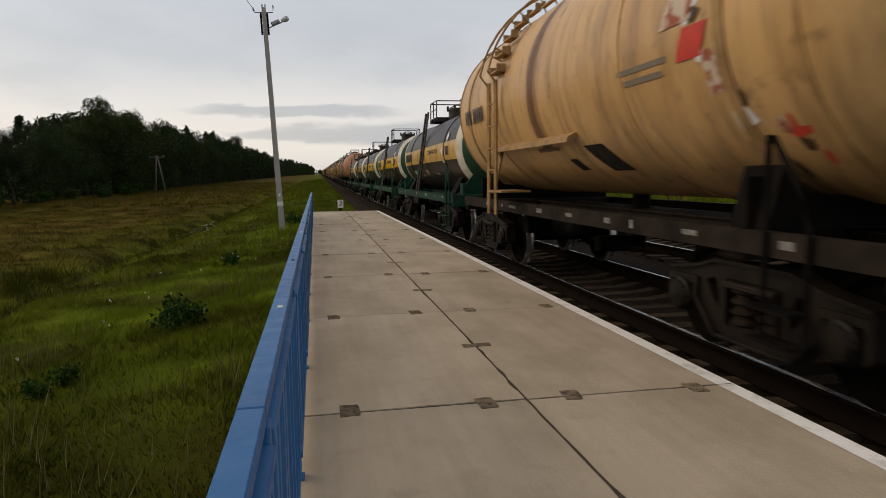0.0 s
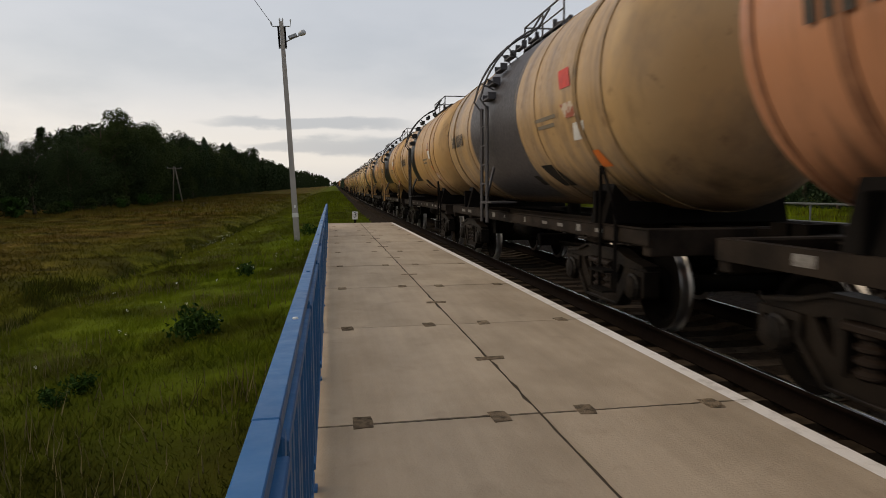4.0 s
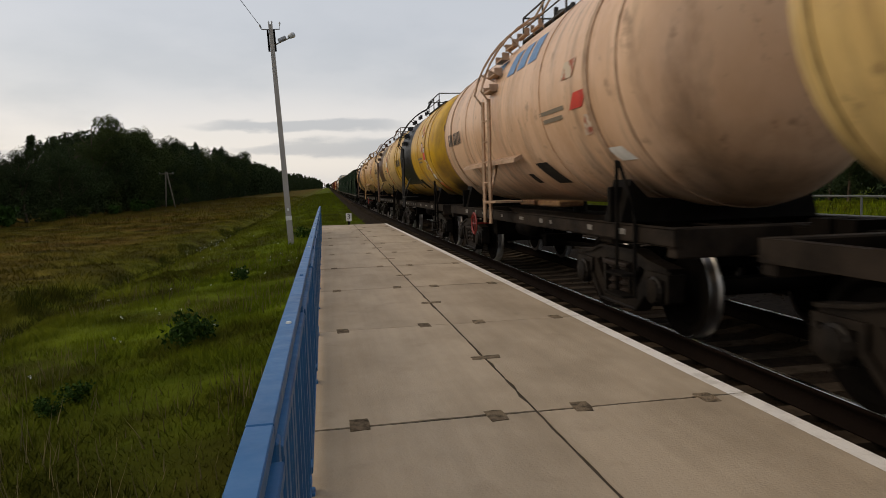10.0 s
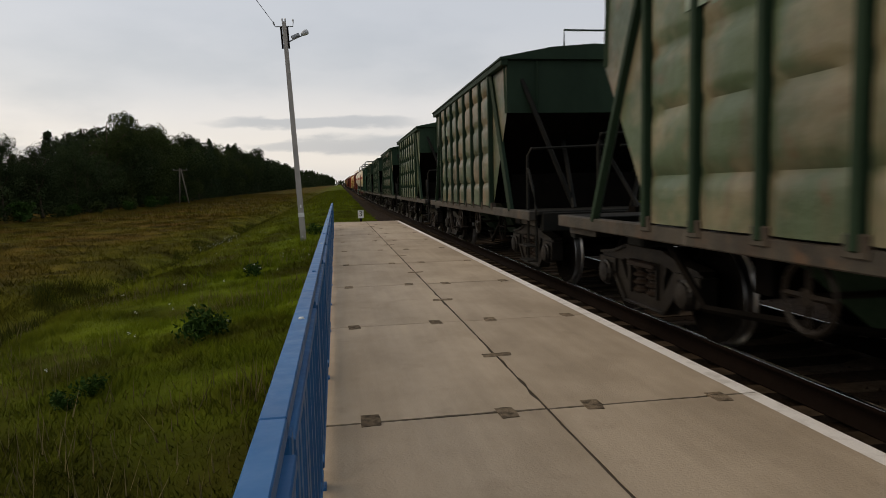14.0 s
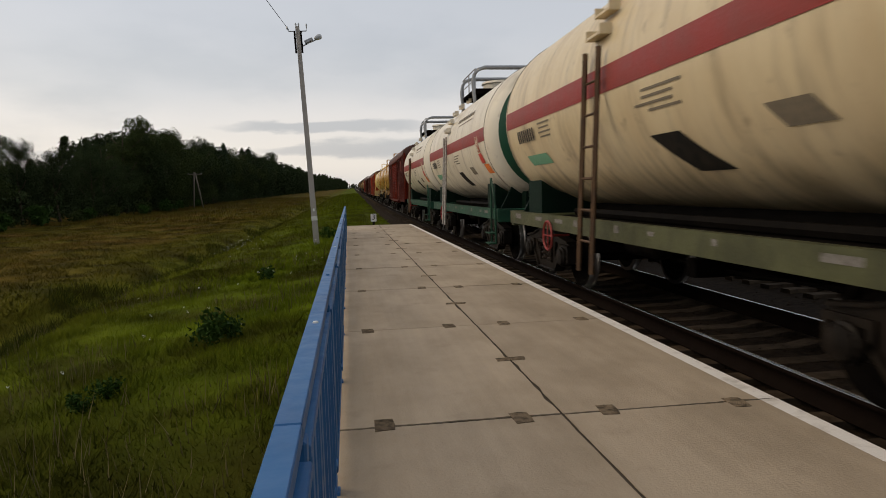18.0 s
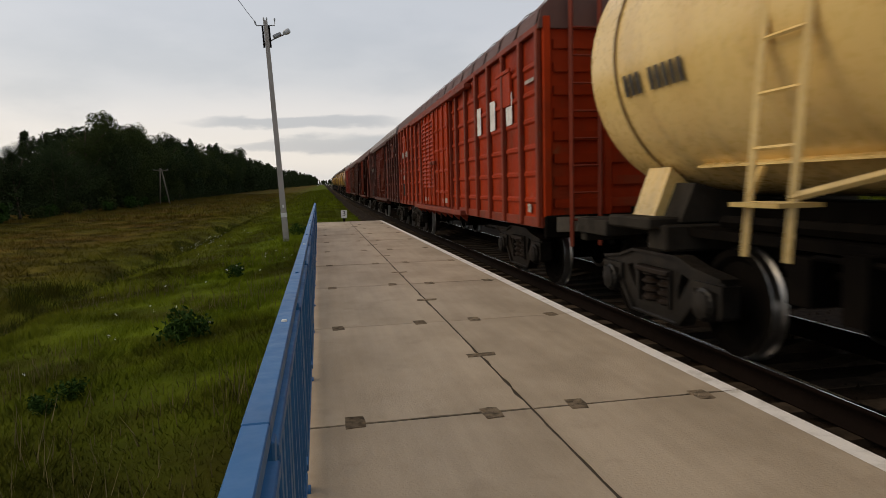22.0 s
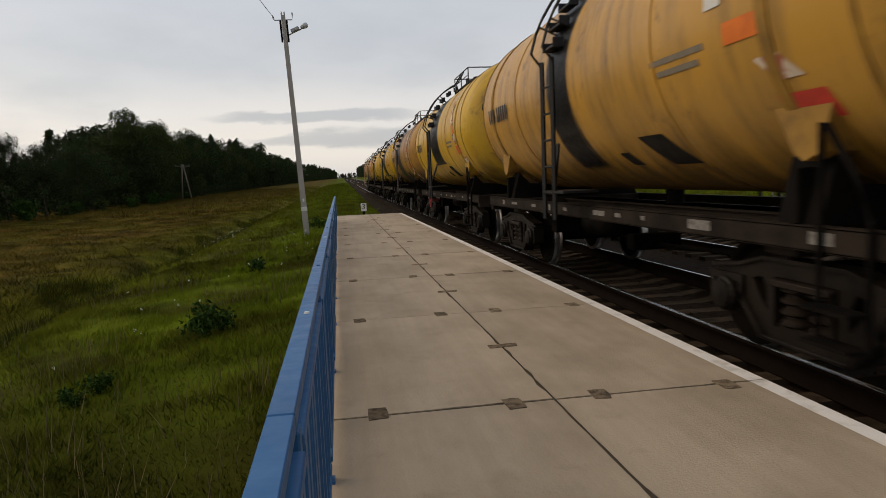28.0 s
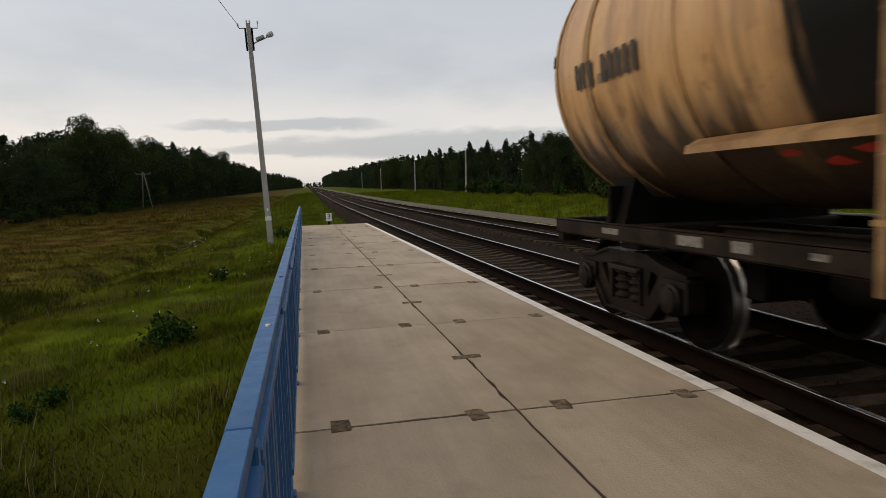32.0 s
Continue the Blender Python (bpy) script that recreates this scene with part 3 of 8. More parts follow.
        if k < 8:
            part("pocket_strip", strips[r.randrange(3)], GRIT, plat, at=pose(1.206 + drift(y), y + SLAB * 0.487, 0, 0, 0, r.uniform(-4, 4)))
    # white line along the edge
    line = Shape()
    for k in range(-10, 9):
        y0, y1 = JOINT_0 + SLAB * k + 0.004, min(JOINT_0 + SLAB * (k + 1) - 0.004, PLAT_END)
        if y0 > PLAT_END - 0.2:
            continue
        a, b = drift(y0), drift(y1)
        line.add([(PLAT_R - 0.12 + a, y0, 0.003), (PLAT_R - 0.004 + a, y0, 0.003), (PLAT_R - 0.004 + b, y1, 0.003), (PLAT_R - 0.12 + b, y1, 0.003)], [(0, 1, 2, 3)])
        line.add([(PLAT_R + a - 0.003, y0, 0.003), (PLAT_R + a - 0.003, y0, -0.10), (PLAT_R + b - 0.003, y1, -0.10), (PLAT_R + b - 0.003, y1, 0.003)], [(0, 1, 2, 3)])
    part("edge_line", line, EDGE_WHITE, plat, "worn white warning line on the platform edge")
    return plat


platform()


def railing():
    """The blue railing: flat capping in lengths, square posts, a mid rail, close-set flat uprights."""
    fence = thing("platform_railing", pose(-0.165 + drift(4.0), 4.0, 0, 0, 0, math.degrees(math.atan(0.0062))), "blue painted steel railing along the platform's outer edge", "railing")
    H = 0.92
    joints = [-12.2, -8.8, -5.4, -2.0, 1.32, 4.76, 7.9, 11.2, 14.5, 17.8, 21.1, 24.35]
    r = random.Random(4)
    bar = Shape().box(-0.014, 0.014, -0.022, 0.022, 0.10, H - 0.09, 0.004).mesh("upright")
    post = Shape().box(-0.03, 0.026, -0.03, 0.03, -0.02, H - 0.04, 0.005).mesh("post")
    foot = Shape().box(-0.035, 0.040, -0.035, 0.035, -0.012, 0.008, 0.003).mesh("base_plate")
    screw = Shape().lathe([(0, 0.011), (0.006, 0.009), (0.007, 0.0)], 2, 8).mesh("bolt")
    for a, b in zip(joints, joints[1:]):
        a, b = a - 4.0, b - 4.0
        dz = r.uniform(-0.0008, 0.0008)
        cap = Shape().box(-0.036, 0.020, -(b - a) / 2 + 0.0012, (b - a) / 2 - 0.0012, -0.04, 0.0, 0.003)
        part("capping", cap, BLUE, fence, at=pose(r.uniform(-0.0008, 0.0008), (a + b) / 2, H + dz, 0, 0, r.uniform(-0.02, 0.02)))
        # two welded panels hang between the posts of each length
        mid = (a + b) / 2 + r.uniform(-0.1, 0.1)
        for p, q in ((a + 0.06, mid - 0.04), (mid + 0.04, b - 0.02)):
            off = r.uniform(0.010, 0.020)
            for z, w in ((0.09, 0.018), (H - 0.085, 0.018)):
                part("rail_bar", Shape().box(-w, w, -(q - p) / 2, (q - p) / 2, -0.016, 0.016, 0.004), BLUE, fence, at=pose(off, (p + q) / 2, z))
            n = int((q - p) / 0.112)
            for i in range(1, n):
                part("upright", bar, BLUE, fence, at=pose(off, p + (q - p) * i / n, 0, 0, 0, r.uniform(-4, 4)))
        for y in (a + 0.03, mid):
            part("post", post, BLUE, fence, at=pose(0.0, y, 0))
            part("base_plate", foot, BLUE, fence, at=pose(0.0, y, 0.006))
        if b < 22:
            for i in range(2):
                part("bolt", screw, WHITE if i == 0 else BLUE, fence, at=pose(-0.004, a + (b - a) * (0.3 + 0.4 * i), H + dz))
    part("post", post, BLUE, fence, at=pose(0.0, joints[-1] - 4.0, 0))
    return fence


railing()


def lamp_post():
    lean = -2.6
    p = thing("lamp_post", pose(-1.64, 29.0, -0.75, 0, lean, 4), "leaning square concrete lamp post with a street lamp", "lamp post")
    H = 9.22
    s = Shape()
    s.add([(x * w, y * w, z) for z, w in ((-0.4, 0.125), (H, 0.085)) for x, y in ((-1, -1), (1, -1), (1, 1), (-1, 1))], [(0, 1, 2, 3), (4, 5, 6, 7), (0, 1, 5, 4), (1, 2, 6, 5), (2, 3, 7, 6), (3, 0, 4, 7)])
    part("post", s, POLE_CONCRETE, p)
    part("painted_band", Shape().box(-0.128, 0.128, -0.128, 0.128, 1.02, 1.2, 0.01), WHITE, p, "white painted band")
    part("tin_tag", Shape().box(-0.03, 0.04, -0.128, -0.118, 1.42, 1.55), WHITE, p)
    for x in (-0.135, 0.125):
        part("side_strut", Shape().box(x - 0.04, x + 0.04, -0.05, 0.05, 8.12, 9.02, 0.008), BLACK, p, "dark timber bracket strut")
    part("crossarm", Shape().tube([(-0.42, -0.02, 9.10), (-0.36, -0.02, 9.02), (0.36, -0.02, 9.02), (0.38, -0.02, 9.20)], 0.022), GALV, p)
    for x, z in ((-0.42, 9.10), (0.38, 9.20), (-0.06, 9.24), (0.06, 9.24)):
        part("insulator", Shape().lathe([(0, 0.02), (0.05, 0.04), (0.10, 0.03), (0.14, 0.0)], 2, 10, (x, -0.02, z)).mesh("insulator", True), GLASSY, p)
    part("lamp_arm", Shape().tube([(0.1, 0, 8.38), (0.40, 0, 8.52), (0.70, 0, 8.64)], 0.028), GALV, p)
    part("ballast_box", Shape().box(-0.18, 0.18, -0.07, 0.07, 0.0, 0.14, 0.02), GALV, p, "grey lamp gear box", at=pose(0.45, 0, 8.56, 0, -22, 0))
    lamp = Shape().lathe([(0.0, 0.0), (0.02, 0.07), (0.12, 0.12), (0.30, 0.15), (0.40, 0.12), (0.44, 0.0)], 0, 14)
    part("lamp_head", lamp.mesh("lamp_head", True), GLASSY, p, "grey street lamp head with a milky glass", at=pose(0.66, 0, 8.68, 0, -24, 0) @ Matrix.Diagonal((0.8, 0.8, 0.8, 1)))
    return p


lamp_post()


def overhead_cable():
    a, b = Vector((-2.42, 29.0, 8.33)), Vector((-5.5, -24.0, 8.7))
    pts = []
    for i in range(25):
        t = i / 24
        p = a.lerp(b, t)
        p.z -= 4 * 0.7 * t * (1 - t)
        pts.append(p)
    part("overhead_cable", Shape().tube(pts, 0.011, 5).mesh("overhead_cable"), BLACK, None, "thin black overhead supply cable fixed to the lamp post", category="cable")


overhead_cable()


def marker_sign():
    s = thing("marker_sign", pose(0.86, 28.9, -0.1), "small white marker board with a black figure on a stub post", "sign")
    part("stub_post", Shape().box(-0.05, 0.05, 0.01, 0.06, -0.7, 0.45, 0.006), BLACK, s)
    part("board", Shape().box(-0.125, 0.125, -0.012, 0.012, 0.24, 0.58, 0.008), WHITE, s)
    part("figure", lettering("3", 0.24, 0.003), INK, s, "black figure", at=pose(0.0, -0.0155, 0.325, 90, 0, 0))
    return s


def lettering(text, size, depth=0.002):
    """Raised characters, centred on x, standing on y = 0."""
    cu = bpy.data.curves.new("lettering", "FONT")
    cu.body, cu.size, cu.align_x, cu.extrude, cu.resolution_u = text, size * 1.38, "CENTER", depth, 3
    ob = bpy.data.objects.new("lettering", cu)
    scene.collection.objects.link(ob)
    dg = bpy.context.evaluated_depsgraph_get()
    me = bpy.data.meshes.new_from_object(ob.evaluated_get(dg))
    bpy.data.objects.remove(ob)
    me.materials.clear()
    me.materials.append(None)
    return me


marker_sign()


def opposite_platform():
    """A second low platform across the line, seen between the wagons."""
    p = part("opposite_platform", Shape().box(10.05, 12.35, -24.0, 17.6, -0.95, -0.17), CONCRETE, None, "low concrete platform across the two tracks", category="platform", kind="structure")
    me = Shape().box(-1.17, 1.17, -1.37, 1.37, -0.16, 0.0, 0.006).mesh("slab")
    for k in range(-8, 7):
        y = 16.2 - 2.76 * (6 - k)
        if y > -22:
            part("slab", me, CONCRETE, p, at=pose(11.2, y, 0))
    dull = paint("dull_grey_railing_paint", (0.11, 0.125, 0.125), (0.06, 0.065, 0.06), 5.0, rough=0.6, spec=0.2)
    f = thing("far_platform_railing", pose(12.2, 0, 0), "dull grey steel railing on the platform across the tracks", "railing")
    part("top_rail", Shape().tube([(0, -22, 0.96), (0, 17.3, 0.96)], 0.03, 6), dull, f)
    part("mid_rail", Shape().tube([(0, -22, 0.5), (0, 17.3, 0.5)], 0.022, 6), dull, f)
    for i in range(21):
        part("post", cached("far_post", lambda: Shape().tube([(0, 0, -0.3), (0, 0, 0.96)], 0.026, 6)), dull, f, at=pose(0, 17.3 - 1.95 * i, 0))


opposite_platform()

# ------------------------------------------------------------------ poles far off
def a_frame_pole(x, y):
    z = float(ground_z(x, y))
    p = thing("utility_pole", pose(x, y, z, 0, 0, 10), "weathered wooden A-frame power-line pole at the forest edge", "utility pole", "power-line poles")
    part("leg", Shape().tube([(-0.7, 0, -0.3), (-0.3, 0, 7.6)], 0.14, 8).mesh("leg", True), WOODPOLE, p)
    part("leg", Shape().tube([(1.2, 0, -0.3), (-0.1, 0, 7.4)], 0.14, 8).mesh("leg", True), WOODPOLE, p)
    part("crossarm", Shape().box(-1.6, 1.2, -0.08, 0.08, 7.0, 7.2, 0.02), WOODPOLE, p)
    for dx in (-1.5, -0.2, 1.1):
        part("insulator", Shape().lathe([(0, 0.03), (0.1, 0.07), (0.22, 0.05), (0.3, 0.0)], 2, 8, (dx, 0, 7.2)).mesh("insulator"), GLASSY, p)


def line_pole(x, y, h):
    z = float(ground_z(x, y))
    p = thing("utility_pole", pose(x, y, z, 0, 0.6, 0), "pale concrete power-line pole in the grass verge", "utility pole", "power-line poles")
    s = Shape()
    s.add([(a * w, b * w, q) for q, w in ((-0.3, 0.17), (h, 0.11)) for a, b in ((-1, -1), (1, -1), (1, 1), (-1, 1))], [(0, 1, 2, 3), (4, 5, 6, 7), (0, 1, 5, 4), (1, 2, 6, 5), (2, 3, 7, 6), (3, 0, 4, 7)])
    part("post", s, POLE_CONCRETE, p)
    for dz in (0.0, 0.35):
        part("insulator", Shape().lathe([(0, 0.03), (0.1, 0.06), (0.22, 0.0)], 2, 8, (-0.16, 0, h - 0.4 - dz)).mesh("insulator"), GLASSY, p)
        part("pin", Shape().tube([(-0.16, 0, h - 0.4 - dz), (-0.16, 0, h - 0.52 - dz), (0, 0, h - 0.52 - dz)], 0.018, 5), GALV, p)


a_frame_pole(-32.8, 146.0)
for px, py in ((33.5, 138.0), (31.0, 191.0), (29.5, 268.0), (28.5, 350.0)):
    line_pole(px, py, 8.9)


# ------------------------------------------------------------------ trees
def leaf_cards(centres, radii, per, size, r):
    """Small folded leaf sprays scattered through round clumps."""
    k = len(centres) * per
    c = np.repeat(np.asarray(centres), per, 0)
    rad = np.repeat(np.asarray(radii), per)[:, None]
    d = r.normal(size=(k, 3))
    d /= np.linalg.norm(d, axis=1, keepdims=True)
    p = c + d * rad * r.uniform(0.45, 1.0, (k, 1)) ** 0.5
    a = r.normal(size=(k, 3))
    a /= np.linalg.norm(a, axis=1, keepdims=True)
    b = np.cross(a, r.normal(size=(k, 3)))
    b /= np.linalg.norm(b, axis=1, keepdims=True)
    s = r.uniform(0.6, 1.3, (k, 1)) * size
    v = np.stack([p - a * s, p + b * s * 0.55, p + a * s, p - b * s * 0.45], 1).reshape(-1, 3)
    return v, np.arange(len(v)).reshape(-1, 4)


def crown_clumps(kind, h, r):
    cs, rs = [], []
    if kind == "leaf":
        lobes = [(r.normal(0, 0.10 * h), r.normal(0, 0.10 * h), h * z, h * q) for z, q in ((0.42, 0.20), (0.55, 0.21), (0.66, 0.19), (0.78, 0.15), (0.88, 0.10), (0.33, 0.17), (0.6, 0.16), (0.24, 0.14))]
        for x, y, z, q in lobes:
            for _ in range(18):
                d = r.normal(size=3)
                d /= np.linalg.norm(d)
                k = r.uniform(0.74, 1.04)
                cs.append((x + d[0] * q * k, y + d[1] * q * k, z + d[2] * q * k * 0.92))
                rs.append(h * r.uniform(0.045, 0.085))
    else:
        for i in range(95):
            t = r.uniform(0.08, 0.97) ** 0.9
            w = (1 - t) * 0.17 * h + 0.02 * h
            a = r.uniform(0, 6.283)
            q = w * r.uniform(0.4, 1.0)
            cs.append((q * math.cos(a), q * math.sin(a), h * t - 0.25 * q))
            rs.append(h * (0.03 + 0.035 * (1 - t)))
    return cs, rs


def tree_meshes(kind, h, seed, per):
    r = np.random.default_rng(seed)
    cs, rs = crown_clumps(kind, h, r)
    v, f = leaf_cards(cs, rs, per, 0.0088 * h if kind == "leaf" else 0.0085 * h, r)
    me = bpy.data.meshes.new("crown")
    me.from_pydata(v.tolist(), [], f.tolist())
    me.materials.append(None)
    t = Shape()
    bend = [(0, 0, -0.3), (r.normal(0, 0.01) * h, r.normal(0, 0.01) * h, 0.3 * h), (r.normal(0, 0.02) * h, r.normal(0, 0.02) * h, 0.6 * h), (0, 0, 0.92 * h)]
    rad = (0.020, 0.015, 0.009, 0.002)
    n = 7
    for (p, q) in zip(bend, rad):
        for k in range(n):
            a = 6.283 * k / n
            t.v.append((p[0] + q * h * math.cos(a), p[1] + q * h * math.sin(a), p[2]))
    for j in range(3):
        for k in range(n):
            t.f.append((j * n + k, j * n + (k + 1) % n, (j + 1) * n + (k + 1) % n, (j + 1) * n + k))
    if kind == "leaf":
        for i in range(9):
            z = h * r.uniform(0.2, 0.7)
            a = r.uniform(0, 6.283)
            e = h * r.uniform(0.12, 0.22)
            t.tube([(0, 0, z), (e * 0.5 * math.cos(a), e * 0.5 * math.sin(a), z + e * 0.3), (e * math.cos(a), e * math.sin(a), z + e * 0.85)], 0.005 * h, 5)
    return me, t.mesh("trunk")


def forest():
    r = random.Random(11)
    kinds = [("leaf", 15.5, 1), ("leaf", 14.0, 2), ("leaf", 16.5, 3), ("leaf", 12.5, 4), ("conifer", 16.0, 5), ("conifer", 13.5, 6), ("leaf", 13.0, 7)]
    stock = [(k, h, *tree_meshes(k, h, s, 130 if k == "leaf" else 120)) for k, h, s in kinds]
    labels = {"leaf": "dense dark green broadleaf tree at the forest edge", "conifer": "dark green spruce standing in the forest edge"}

    def put(i, x, y, s):
        k, h, crown, trunk = stock[i]
        t = thing("tree", pose(x, y, float(ground_z(x, y)) - 0.05, r.uniform(-2, 2), r.uniform(-2, 2), r.uniform(0, 360)) @ Matrix.Diagonal((s, s, s * r.uniform(0.93, 1.07), 1)), labels[k], "tree", "trees of the forest edge")
        part("trunk", trunk, BARK, t)
        part("crown", crown, NEEDLES if k == "conifer" else (LEAF_DARK, LEAF_MID)[r.randrange(2)], t)
    # front rows on both sides
    y = 42.0
    while y < 330:
        put(r.choice((0, 1, 2, 0, 6, 3, 2, 1, 4)), -38.5 + r.uniform(-2.5, 1.5), y, r.uniform(0.56, 0.72) if y < 121 else (r.uniform(1.03, 1.18) if y < 160 else r.uniform(1.02, 1.16)) if y < 185 else r.uniform(1.0, 1.18) if y < 240 else r.uniform(1.12, 1.3))
        y += r.uniform(3.2, 5.2) * (1 + y / 400)
    y = 28.0
    while y < 360:
        put(r.choice((1, 3, 4, 5, 6, 4, 0, 1)), 39.0 + r.uniform(-2.0, 3.0) - 0.006 * y, y, r.uniform(0.9, 1.1) * float(np.interp(y, (60, 125, 300, 400), (0.60, 0.67, 0.88, 1.0))))
        y += r.uniform(3.2, 5.2) * (1 + y / 400)
    # the wood behind them, past counting
    bases = []
    for k, h, s in (("leaf", 16.0, 21), ("leaf", 14.0, 22), ("conifer", 15.5, 23)):
        q = np.random.default_rng(s)
        cs, rs = crown_clumps(k, h, q)
        for _ in range(26):
            cs.append((q.normal(0, 0.14 * h), q.normal(0, 0.14 * h), h * q.uniform(0.02, 0.32)))
            rs.append(h * q.uniform(0.06, 0.09))
        bases.append(leaf_cards(cs, [v * 1.25 for v in rs], 15, 0.025 * h, q)[0])
    for side, mat, label in ((-1, LEAF_DARK, "dark mixed wood behind the forest edge"), (1, NEEDLES, "dark spruce and birch wood beyond the tracks")):
        q = np.random.default_rng(40 + side)
        vs = []
        # rows from y = -260 to 40 are unseen, added to block low light
        for y, depth, step in ((-260, 1, 24.0), (40, 3, 6.5), (150, 2, 8.0), (330, 2, 10.0), (600, 1, 20.0)):
            y1 = {-260: 40, 40: 150, 150: 330, 330: 600, 600: 1500}[y]
            while y < y1:
                for d in range(depth):
                    x = side * (43.0 + 5.0 * d + q.uniform(-2, 2) - (4.5 if y > 330 else 0.0))
                    x += float(np.interp(y, (480, 1400), (0, 24 if side < 0 else 0)))
                    b = bases[q.integers(0, 3)]
                    a = q.uniform(0, 6.283)
                    s = q.uniform(0.85, 1.05) * ((0.56 if y < 128 else 1.05 if y < 330 else 1.15) if side < 0 else float(np.interp(y, (150, 300, 1000), (0.66, 0.9, 1.45))))
                    R = np.array([[math.cos(a), -math.sin(a), 0], [math.sin(a), math.cos(a), 0], [0, 0, 1]])
                    yy = y + q.uniform(-2, 2)
                    vs.append((b * s) @ R.T + np.array([x, yy, float(ground_z(x, yy))]))
                y += step
        v = np.concatenate(vs)
        joined("wood", v, np.arange(len(v)).reshape(-1, 4), mat, "stuff", label, "forest")
    # shrubs and saplings that close the edge of the wood down to the meadow
    for side, x0, mat in ((-1, 37.2, LEAF_DARK), (1, 39.5, NEEDLES)):
        q = np.random.default_rng(60 + side)
        cs, rs = [], []
        y = 30.0
        while y < 330:
            for _ in range(5):
                x = side * (x0 + q.uniform(-1.6, 3.0))
                yy = y + q.uniform(-1.0, 1.0)
                rad = q.uniform(0.6, 1.35)
                cs.append((x, yy, float(ground_z(x, yy)) + q.uniform(0.2, 4.2) * (0.5 + 0.5 * q.random())))
                rs.append(rad)
            y += 1.3 * (1 + y / 250)
        v, f = leaf_cards(cs, rs, 42, 0.17, q)
        joined("undergrowth", v, f, mat, "stuff", "dark shrubs and saplings closing the forest edge", "undergrowth")
    q = np.random.default_rng(77)
    vs = []
    for i in range(150):
        x, yy = -170 + 340 * i / 149 + q.uniform(-3, 3), 1500 + q.uniform(0, 60)
        b = bases[q.integers(0, 3)] * q.uniform(0.65, 0.8)
        vs.append(b + np.array([x, yy, float(ground_z(x, yy))]))
    v = np.concatenate(vs)
    joined("far_wood", v, np.arange(len(v)).reshape(-1, 4), LEAF_DARK, "stuff", "distant wood closing the cutting", "forest")


forest()


# ------------------------------------------------------------------ grass, herbs, stones
def blades(n, xr, yr, hr, wr, seed, lean=0.35, keep=None):
    r = np.random.default_rng(seed)
    x, y = r.uniform(*xr, n), yr[0] + (yr[1] - yr[0]) * r.uniform(0, 1, n) ** 1.25
    if keep is not None:
        k = keep(x, y)
        x, y = x[k], y[k]
        n = len(x)
    z = ground_z(x, y) - 0.02
    tuft = 0.65 + 0.45 * np.sin(x * 2.1 + 1.7 * np.sin(y * 1.3)) * np.sin(y * 1.7 + x)
    h = r.uniform(*hr, n) * np.clip(tuft, 0.4, 1.2)
    w = r.uniform(*wr, n)
    a = r.uniform(0, 6.283, n)
    lx, ly = r.normal(0, lean, n) * h, r.normal(0, lean, n) * h
    dx, dy = np.cos(a) * w, np.sin(a) * w
    base = np.stack([x, y, z], 1)
    v = np.stack([base + np.stack([dx, dy, 0 * x], 1), base - np.stack([dx, dy, 0 * x], 1), base + np.stack([lx, ly, h], 1)], 1).reshape(-1, 3)
    return v, np.arange(len(v)).reshape(-1, 3)


def meadow():
    clear = lambda x, y: (x < PLAT_L - 0.12 + drift(y)) | (y > PLAT_END + 0.15)
    v1, f1 = blades(170000, (-9.0, 0.2), (1.5, 24.0), (0.06, 0.19), (0.004, 0.010), 1, lean=0.65, keep=clear)
    v2, f2 = blades(120000, (-34.0, 2.3), (18.0, 80.0), (0.10, 0.30), (0.012, 0.034), 2, lean=0.9, keep=clear)
    v3, f3 = blades(34000, (-36.0, 2.3), (78.0, 260.0), (0.25, 0.6), (0.03, 0.08), 3)
    v4, f4 = blades(45000, (-12.0, 0.2), (2.0, -18.0), (0.07, 0.22), (0.005, 0.011), 14, keep=clear)
    for v, f in ((v1, f1), (v2, f2), (v3, f3), (v4, f4)):
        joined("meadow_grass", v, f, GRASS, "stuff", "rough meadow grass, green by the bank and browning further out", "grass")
    # dark sedge, its colour also standing in for shade in the ditch
    v, f = blades(26000, (-9.2, -6.6), (2.0, 70.0), (0.25, 0.6), (0.006, 0.014), 6, keep=lambda x, y: np.abs(x + 7.8 + 0.5 * np.sin(y * 0.35)) < 0.55 + 0.35 * np.sin(y * 0.9 + 1.0))
    joined("ditch_sedge", v, f, SEDGE, "stuff", "dark rank sedge along the shallow ditch, coloured for its shade too", "grass")
    v, f = blades(60000, (13.4, 37.0), (20.0, 220.0), (0.2, 0.55), (0.02, 0.06), 4)
    joined("verge_grass", v, f, GRASS, "stuff", "grass verge between the gravel shoulder and the wood", "grass")
    v, f = blades(5000, (-8.0, -0.6), (2.0, 26.0), (0.3, 0.55), (0.004, 0.008), 5, 0.2, keep=lambda x, y: (x < -0.7) & (np.sin(x * 1.1 + 0.5) * np.sin(y * 0.8) > 0.1))
    joined("seed_grass", v, f, STRAW, "stuff", "dry straw-coloured seed stalks in the grass", "grass")


meadow()


